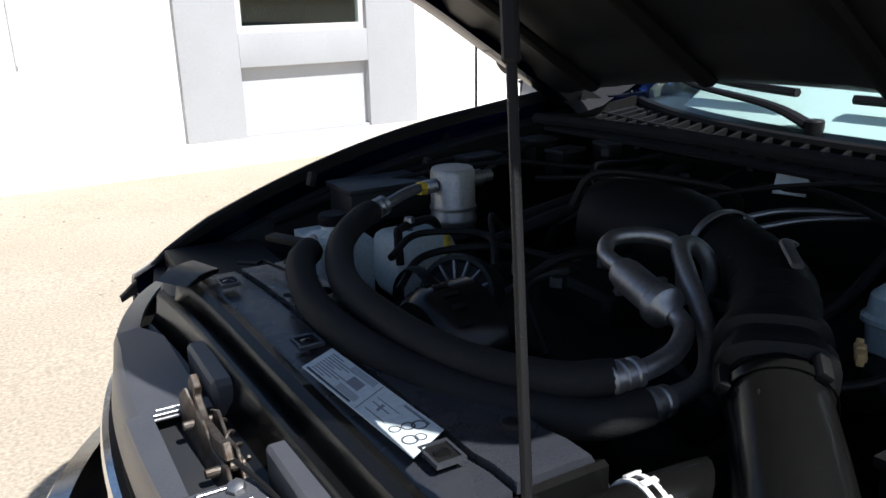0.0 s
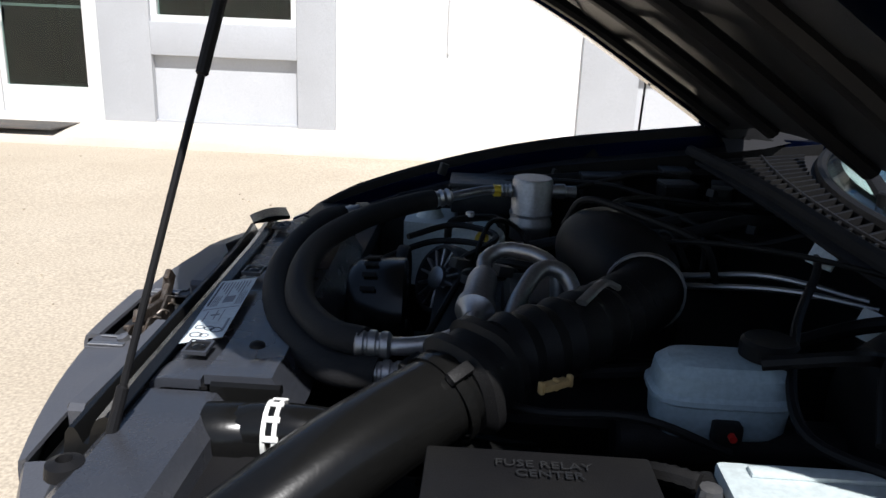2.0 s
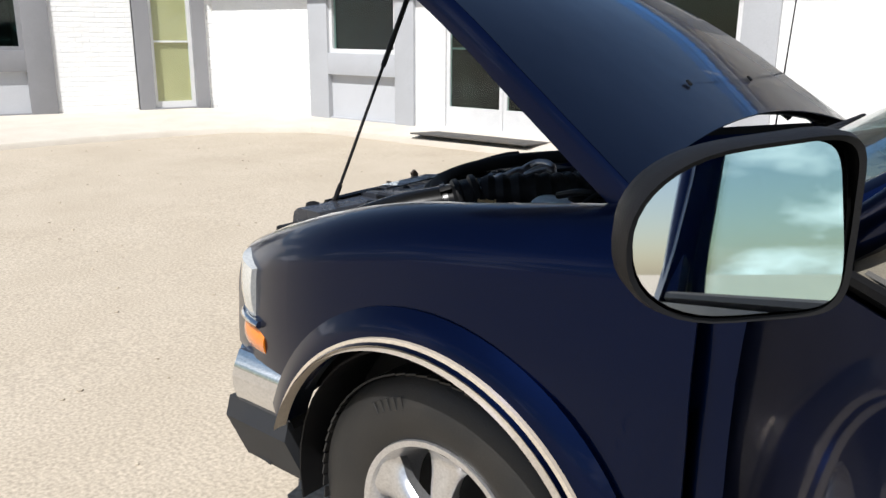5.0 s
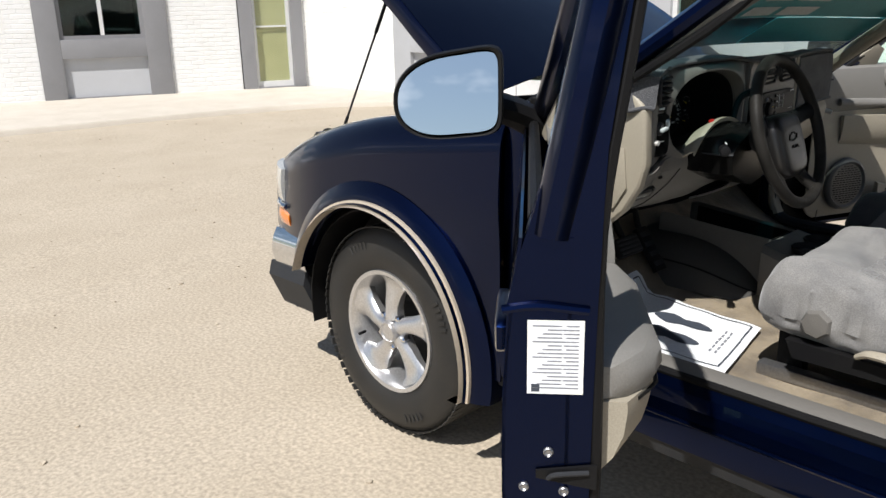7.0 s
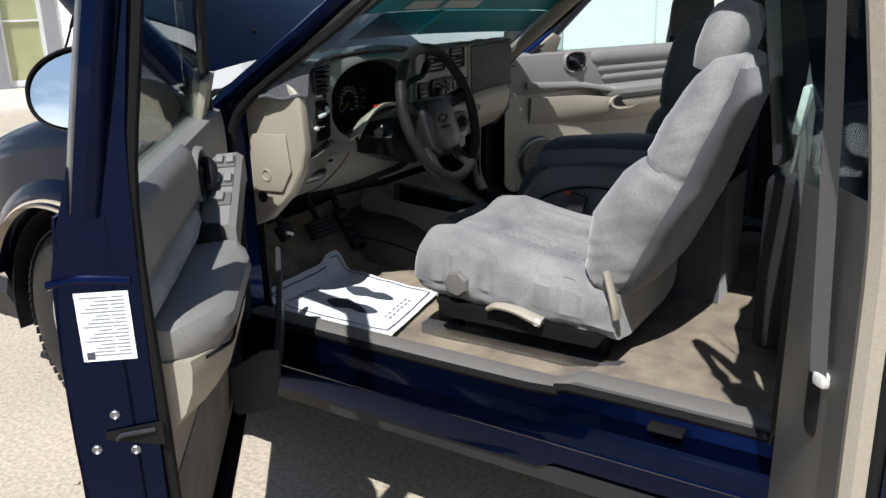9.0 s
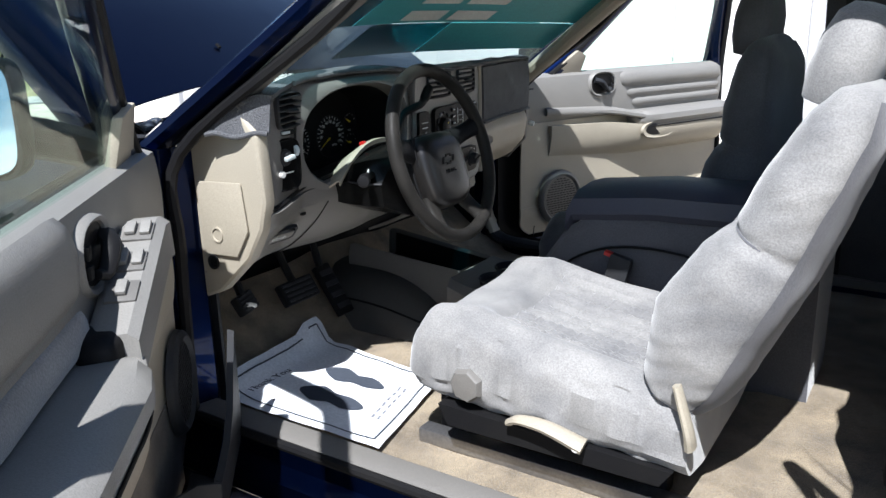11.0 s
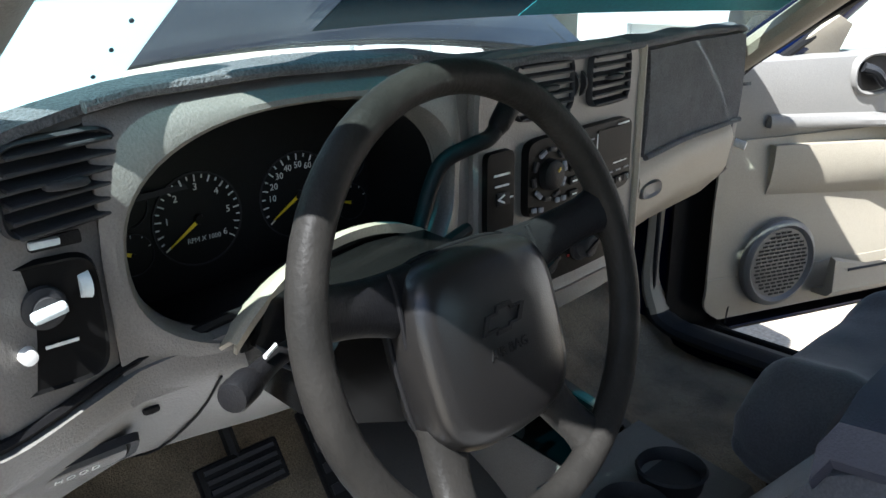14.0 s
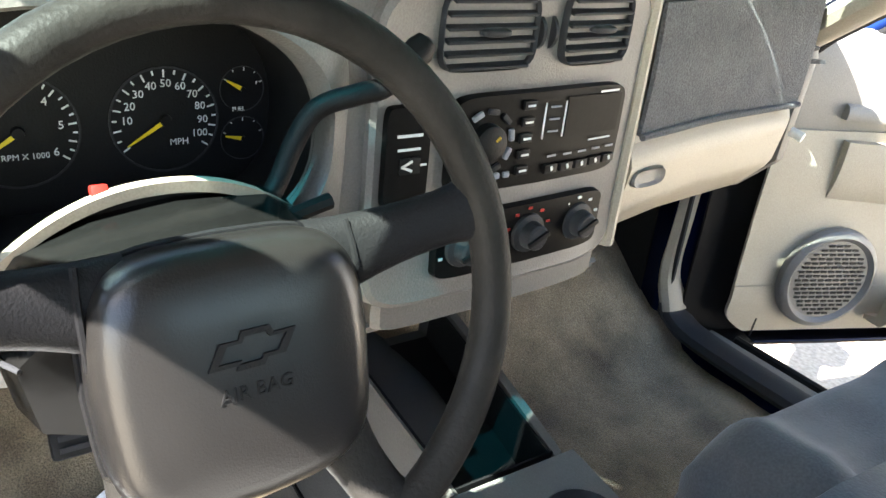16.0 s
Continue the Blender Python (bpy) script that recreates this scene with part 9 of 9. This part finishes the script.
# seats
def seat(s, cloth, label):
    """A bucket half of the split bench; drawn for the driver's side and mirrored by s."""
    yc0 = 0.395 if s < 0 else 0.375
    T = Matrix.Translation((0.0 if s < 0 else -0.105, 0, 0))

    def sp(name, bm, *rest):
        return part(name, moved(bm, T), *rest)
    st = sp("seat", loft([[(x, -s * (-yc0 + q * 0.235), z) for x, z in ((1.20, 0.60), (1.60, 0.60), (1.62, 0.63), (1.18, 0.64))] for q in (-1, 1)], closed=True, caps=True), BLACK, truck, label)

    def section(x, top, low, hw, inset):
        """One cross-section of the cushion: rounded, with side bolsters and sewn ribs on top."""
        out = []
        ring = [(q, math.copysign(abs(q) ** 2.38, q), 1) for q in steps(0.985, -0.985, 120)]
        ring += [(math.copysign(abs(math.cos(a)) ** 0.42, math.cos(a)), math.cos(a), -1) for a in steps(math.pi * 0.99, math.tau * 1.005, 50)]
        for q, ca, side in ring:
            sa = side * math.sqrt(max(0, 1 - ca * ca))
            zz = math.copysign(abs(sa) ** 0.5, sa)
            u = (x - 1.10) / 0.54
            z = (top + low) / 2 + zz * (top - low) / 2
            if sa > 0:
                f = min(1, sa * 1.6) * (1 - inset)
                z += f * (0.024 * math.exp(-(((abs(q) - 0.76) / 0.17) ** 2)) - 0.022 * math.exp(-((q / 0.5) ** 2)) * min(1, u * 3))
                if abs(q) < 0.6 and u > 0.30:
                    z += f * (0.006 - 0.013 * math.exp(-((((q + 0.6) * 6.67) % 1 - 0.5) / 0.16) ** 2)) * min(1, (u - 0.30) / 0.03)
                    z -= f * 0.0022 * math.cos(x * 300) * (abs(((q + 0.6) * 6.67) % 1 - 0.5) > 0.2)
                z -= f * 0.012 * math.exp(-(((u - 0.29) / 0.014) ** 2)) * (abs(q) < 0.62)
                z -= f * 0.010 * math.exp(-(((abs(q) - 0.63) / 0.03) ** 2)) * (u > 0.28)
            z += 0.005 * noise.noise((x * 11, q * 3, zz * 3))
            wrinkle = 0.009 * noise.noise((x * 22, zz * 5, 3 + s)) * (1 if sa < 0.6 else 0)
            out.append((x, s * (yc0 + q * (hw * (1 - 0.10 * max(0, -zz) ** 2) + wrinkle)), z))
        return out
    rows = []
    for k in steps(0, 1, 9):
        a = k * math.pi / 2
        rows.append(section(1.10 + 0.06 * (1 - math.cos(a)), lerp(0.715, 0.798, math.sin(a)), lerp(0.675, 0.62, math.sin(a)), lerp(0.20, 0.232, math.sin(a)), 1 - math.sin(a)))
    for x in steps(1.168, 1.64, 58):
        u = (x - 1.10) / 0.54
        rows.append(section(x, ramp(u, (0.1, 0.798), (0.22, 0.806), (0.5, 0.775), (1, 0.735)), lerp(0.62, 0.60, u), 0.234, 0.0))
    sp("cushion", loft(rows, closed=True, caps=True), cloth, st, "ribbed velour seat cushion")
    lean = Vector((0.235, 0, 0.505)) if s < 0 else Vector((0.04, 0, 0.55))
    fw = Vector((-lean.z, 0, lean.x)).normalized()

    def back(u, a):
        """Padded seat back: a lower part with bolsters, a crease, and a smaller upper part."""
        ca, sa = math.cos(a), math.sin(a)
        q = math.copysign(abs(ca) ** 0.55, ca)
        dd = math.copysign(abs(sa) ** 0.62, sa)
        w = ramp(u, (0, 0.20), (0.03, 0.222), (0.2, 0.242), (0.42, 0.242), (0.52, 0.226), (0.545, 0.212), (0.57, 0.216), (0.7, 0.212), (0.86, 0.192), (0.95, 0.165), (0.985, 0.13), (1, 0.06))
        front = ramp(u, (0, 0.045), (0.04, 0.07), (0.25, 0.098), (0.45, 0.085), (0.52, 0.07), (0.545, 0.056), (0.57, 0.066), (0.7, 0.07), (0.88, 0.06), (0.96, 0.042), (1, 0.01))
        rear = ramp(u, (0, 0.05), (0.1, 0.075), (0.5, 0.075), (0.9, 0.05), (1, 0.01))
        d = dd * (front if dd > 0 else rear)
        if dd > 0.5:
            d += 0.016 * math.exp(-(((abs(q) - 0.72) / 0.2) ** 2)) * ramp(u, (0, 0.2), (0.25, 1), (0.5, 0.6), (0.6, 0.3), (1, 0)) - 0.008 * math.exp(-((q / 0.5) ** 2))
            if abs(q) < 0.56 and 0.06 < u < 0.52:
                d += (0.003 - 0.009 * math.exp(-((((q + 0.56) * 6.2) % 1 - 0.5) / 0.16) ** 2)) * min(1, (0.52 - u) / 0.04, (0.56 - abs(q)) / 0.05)
        p = Vector((1.595, 0, 0.725)) + lean * u + fw * (d + 0.0022 * noise.noise((u * 16, q * 5, 5 + dd)))
        w += 0.0035 * noise.noise((u * 26 + d * 40, d * 14, 9)) * (abs(q) > 0.7)
        return (p.x, s * (yc0 + q * w), p.z)
    turn = steps(0, 0.42, 10) + steps(0.46, math.pi - 0.46, 90) + steps(math.pi - 0.42, math.tau - 0.12, 34)
    bk = sp("backrest", loft([[back(u, a) for a in turn] for u in steps(0, 1, 90)], closed=True, caps=True), cloth, st, "velour seat back, reclined")
    sp("back_seam", tube([Vector(back(0.545, a)) + fw * 0.001 for a in steps(0.03, math.pi - 0.03, 30)], 0.0028, 6, 1), CLOTHD, bk)
    sp("back_shell", loft([[Vector(back(u, a)) - fw * 0.006 for a in steps(math.pi + 0.35, math.tau - 0.35, 20)] for u in steps(0.04, 0.97, 24)]), CLOTHD, bk)
    hr_ = sp("headrest", moved(loft([oval((0, 0, z), 0.05 * k, 0.105 * k * w, (1, 0, 0), (0, 1, 0), 28, 3.2) for z, k, w in ((-0.075, 0.55, 1.1), (-0.07, 0.85, 1.1), (-0.03, 1.0, 1.08), (0.02, 1.0, 1.03), (0.055, 0.88, 0.97), (0.072, 0.6, 0.9), (0.076, 0.2, 0.8))], closed=True, caps=True), Matrix.Translation((1.785, s * yc0, 1.262) if s < 0 else (1.592, s * yc0, 1.30)) @ Matrix.Rotation(radians(18 if s < 0 else 4), 4, "Y")), cloth, st, "rounded velour headrest")
    if s < 0:
        sp("recline_lever", tube([(1.645, -0.628, 0.685), (1.642, -0.636, 0.715), (1.620, -0.634, 0.785)], lambda t: lerp(0.016, 0.011, t), 10, 6, flat=0.6), BEIGE, st, "beige recline lever")
        lv = sp("slide_lever", tube([(1.335, -0.64, 0.648), (1.36, -0.645, 0.661), (1.41, -0.645, 0.660), (1.475, -0.64, 0.640)], lambda t: lerp(0.011, 0.020, t), 10, 6, flat=0.6), BEIGE, st, "beige seat adjuster lever")
        sp("lever_pivot", lathe((1.467, -0.652, 0.644), (0, -1, 0), [(0, 0.009), (0.006, 0.008), (0.006, 0)], 14), WHITEP, lv)
        sp("front_cover", moved(lathe((0, 0, 0), (0, -1, 0), [(0, 0.034), (0.012, 0.033), (0.018, 0.028), (0.020, 0.01), (0.020, 0)], 7), Matrix.Translation((1.243, -0.622, 0.692))), TAUPE, st)
    for x in (1.16, 1.56):
        for q in (-0.12, 0.13):
            sp("seat_riser", span((x - 0.03, s * (yc0 + q) - 0.02, 0.50), (x + 0.03, s * (yc0 + q) + 0.02, 0.64), 0.004), BLACK, st)
    sp("seat_track", span((1.10, s * (yc0 + 0.17) - 0.018, 0.515), (1.66, s * (yc0 + 0.17) + 0.018, 0.545), 0.004), STEEL, st)
    return st


seat(-1, CLOTH, "grey velour bucket seat on the driver's side")
# shade on this half is put into the darker cloth colour
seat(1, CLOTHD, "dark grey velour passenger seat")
# centre armrest between them
ar = part("centre_armrest", loft([[(x, y, z) for y, z in ((-0.105, z1 - 0.066), (-0.118, z1 - 0.05), (-0.112, z1 - 0.015), (-0.08, z1), (0, z1 + 0.006), (0.08, z1), (0.112, z1 - 0.015), (0.118, z1 - 0.05), (0.105, z1 - 0.066))] for x, z1 in ((1.20, 0.915), (1.215, 0.945), (1.40, 0.965), (1.70, 0.97), (1.74, 0.95))], closed=True, caps=True), NAVYVINYL, truck, "dark vinyl centre armrest lid")
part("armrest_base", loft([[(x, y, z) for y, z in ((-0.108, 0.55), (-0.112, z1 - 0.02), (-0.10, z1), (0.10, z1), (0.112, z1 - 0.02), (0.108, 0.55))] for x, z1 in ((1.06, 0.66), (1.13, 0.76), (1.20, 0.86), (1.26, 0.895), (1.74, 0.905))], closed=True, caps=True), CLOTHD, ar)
part("base_seam", tube([(1.14, -0.116, 0.70), (1.22, -0.117, 0.79), (1.34, -0.117, 0.835), (1.5, -0.117, 0.83), (1.65, -0.117, 0.78)], 0.003, 6, 5), BLACK, ar)
bk_ = part("belt_buckle", box((1.335, -0.135, 0.775), (0.05, 0.02, 0.09), (0, 14, 0), 0.005), CHARCOAL, truck, "seat belt buckle with a red button")
part("release_button", box((1.326, -0.135, 0.818), (0.042, 0.016, 0.010), (0, 14, 0), 0.003), REDP, bk_)
# space behind the seats; its shade is put into the near-black colour
part("rear_trim", span((1.98, -0.60, 0.52), (2.04, 0.60, 1.12), 0.02), CLOTHB, truck)
part("jump_seat", span((1.90, -0.52, 0.62), (2.0, -0.18, 1.0), 0.03, 3), CLOTHB, truck)
part("jump_seat", span((1.90, 0.18, 0.62), (2.0, 0.60, 1.0), 0.03, 3), CLOTHB, truck)
fbt = part("hanging_belt", loft([[(x, y - 0.02, z), (x + 0.012, y + 0.02, z)] for x, y, z in ((2.0, -0.70, 1.50), (2.0, -0.80, 1.2), (2.0, -0.79, 0.85), (2.0, -0.77, 0.56))]), BELT, truck, "hanging grey shoulder belt")
tp = part("belt_plate", box((2.0, -0.815, 1.17), (0.012, 0.05, 0.075), (0, 8, 0), 0.004), WHITEP, fbt)
part("belt_tongue", box((1.995, -0.80, 1.10), (0.006, 0.022, 0.07), (10, 8, 0), 0.002), STEEL, fbt)

# paper floor mat
PM = lambda u, v: (lerp(lerp(0.575, 0.61, v), lerp(1.0, 1.065, v), u), lerp(lerp(-0.29, -0.345, u), -0.668, v), 0.531 + 0.006 * noise.noise((u * 5, v * 5, 4)) + 0.035 * max(0, 0.15 - u) / 0.15 + (0.02 if u < 0.1 and v < 0.2 else 0))
mt = solid("paper_floor_mat", skin(PM, steps(0, 1, 20), steps(0, 1, 14), 0.0012), PAPER, "white printed paper floor mat lying on the carpet", "floor mat")


def print_on_mat(name, outline, m=PRINT):
    bm = bmesh.new()
    c = bm.verts.new(Vector(PM(*[sum(q[i] for q in outline) / len(outline) for i in (0, 1)])) + Vector((0, 0, 0.0022)))
    ring = [bm.verts.new(Vector(PM(*q)) + Vector((0, 0, 0.0022))) for q in outline]
    for k in range(len(ring)):
        bm.faces.new((c, ring[k], ring[(k + 1) % len(ring)]))
    part(name, bm, m, mt)


def sole(u0, v0):
    out = []
    for k in range(28):
        a = k * math.tau / 28
        x = math.cos(a)
        w = ramp(x, (-1, 0.07), (-0.5, 0.085), (-0.05, 0.045), (0.4, 0.10), (1, 0.075))
        out.append((u0 - x * 0.21, v0 + math.sin(a) * w))
    return out


print_on_mat("shoe_print", sole(0.55, 0.37))
print_on_mat("shoe_print", sole(0.55, 0.66))
for a, b in (((0.05, 0.06), (0.95, 0.06)), ((0.05, 0.94), (0.95, 0.94)), ((0.05, 0.06), (0.05, 0.94)), ((0.95, 0.06), (0.95, 0.94))):
    n_ = 12
    bm = bmesh.new()
    L = [(lerp(a[0], b[0], t), lerp(a[1], b[1], t)) for t in steps(0, 1, n_)]
    dx, dy = (0, 0.006) if a[1] == b[1] else (0.005, 0)
    R_ = [[bm.verts.new(Vector(PM(u + k * dx, v + k * dy)) + Vector((0, 0, 0.0022))) for k in (-1, 1)] for u, v in L]
    for p_, q_ in zip(R_, R_[1:]):
        bm.faces.new((p_[0], p_[1], q_[1], q_[0]))
    part("border_line", bm, PRINT, mt)
for r in range(2):
    for k in range(6):
        u, v = 0.84 + r * 0.035, 0.30 + k * 0.075
        print_on_mat("print_bar", [(u - 0.006, v), (u + 0.006, v), (u + 0.006, v + 0.05), (u - 0.006, v + 0.05)], FINEPRINT)
part("greeting", text_mesh("Thank You", 0.03, Matrix.Translation(Vector(PM(0.16, 0.72)) + Vector((0, 0, 0.006))) @ Matrix.Rotation(radians(90), 4, "Z")), PRINT, mt)

# ---- single bricks of the wall beside the truck ----
BRICK_MESHES = {}


def brick_mesh(w):
    key = round(w, 3)
    if key not in BRICK_MESHES:
        bm = bmesh.new()
        d, e, h = 0.005, 0.004, 0.067
        lo = [bm.verts.new(p) for p in ((0, 0, 0), (w, 0, 0), (w, 0, h), (0, 0, h))]
        hi = [bm.verts.new(p) for p in ((e, -d, e), (w - e, -d, e), (w - e, -d, h - e), (e, -d, h - e))]
        bm.faces.new(hi)
        for k in range(4):
            bm.faces.new((lo[k], lo[(k + 1) % 4], hi[(k + 1) % 4], hi[k]))
        BRICK_MESHES[key] = mesh_of("brick", bm, WHITEWALL, 0)
    return BRICK_MESHES[key]


for a, b in NEAR_BRICKS.items():
    s0, s1 = X(a), X(b)
    for row in range(24):
        at = s0 - (0.1075 if row % 2 else 0)
        while at < s1:
            u0, u1 = max(at, s0) + 0.004, min(at + 0.215, s1) - 0.004
            if u1 - u0 > 0.03:
                ob = new("brick", brick_mesh(u1 - u0))
                ob.parent = wall_main
                ob.matrix_parent_inverse = world_of(wall_main).inverted()
                ob.matrix_world = MAIN @ Matrix.Translation((u0, random.uniform(0.0, 0.004), row * 0.075 + 0.004))
            at += 0.215
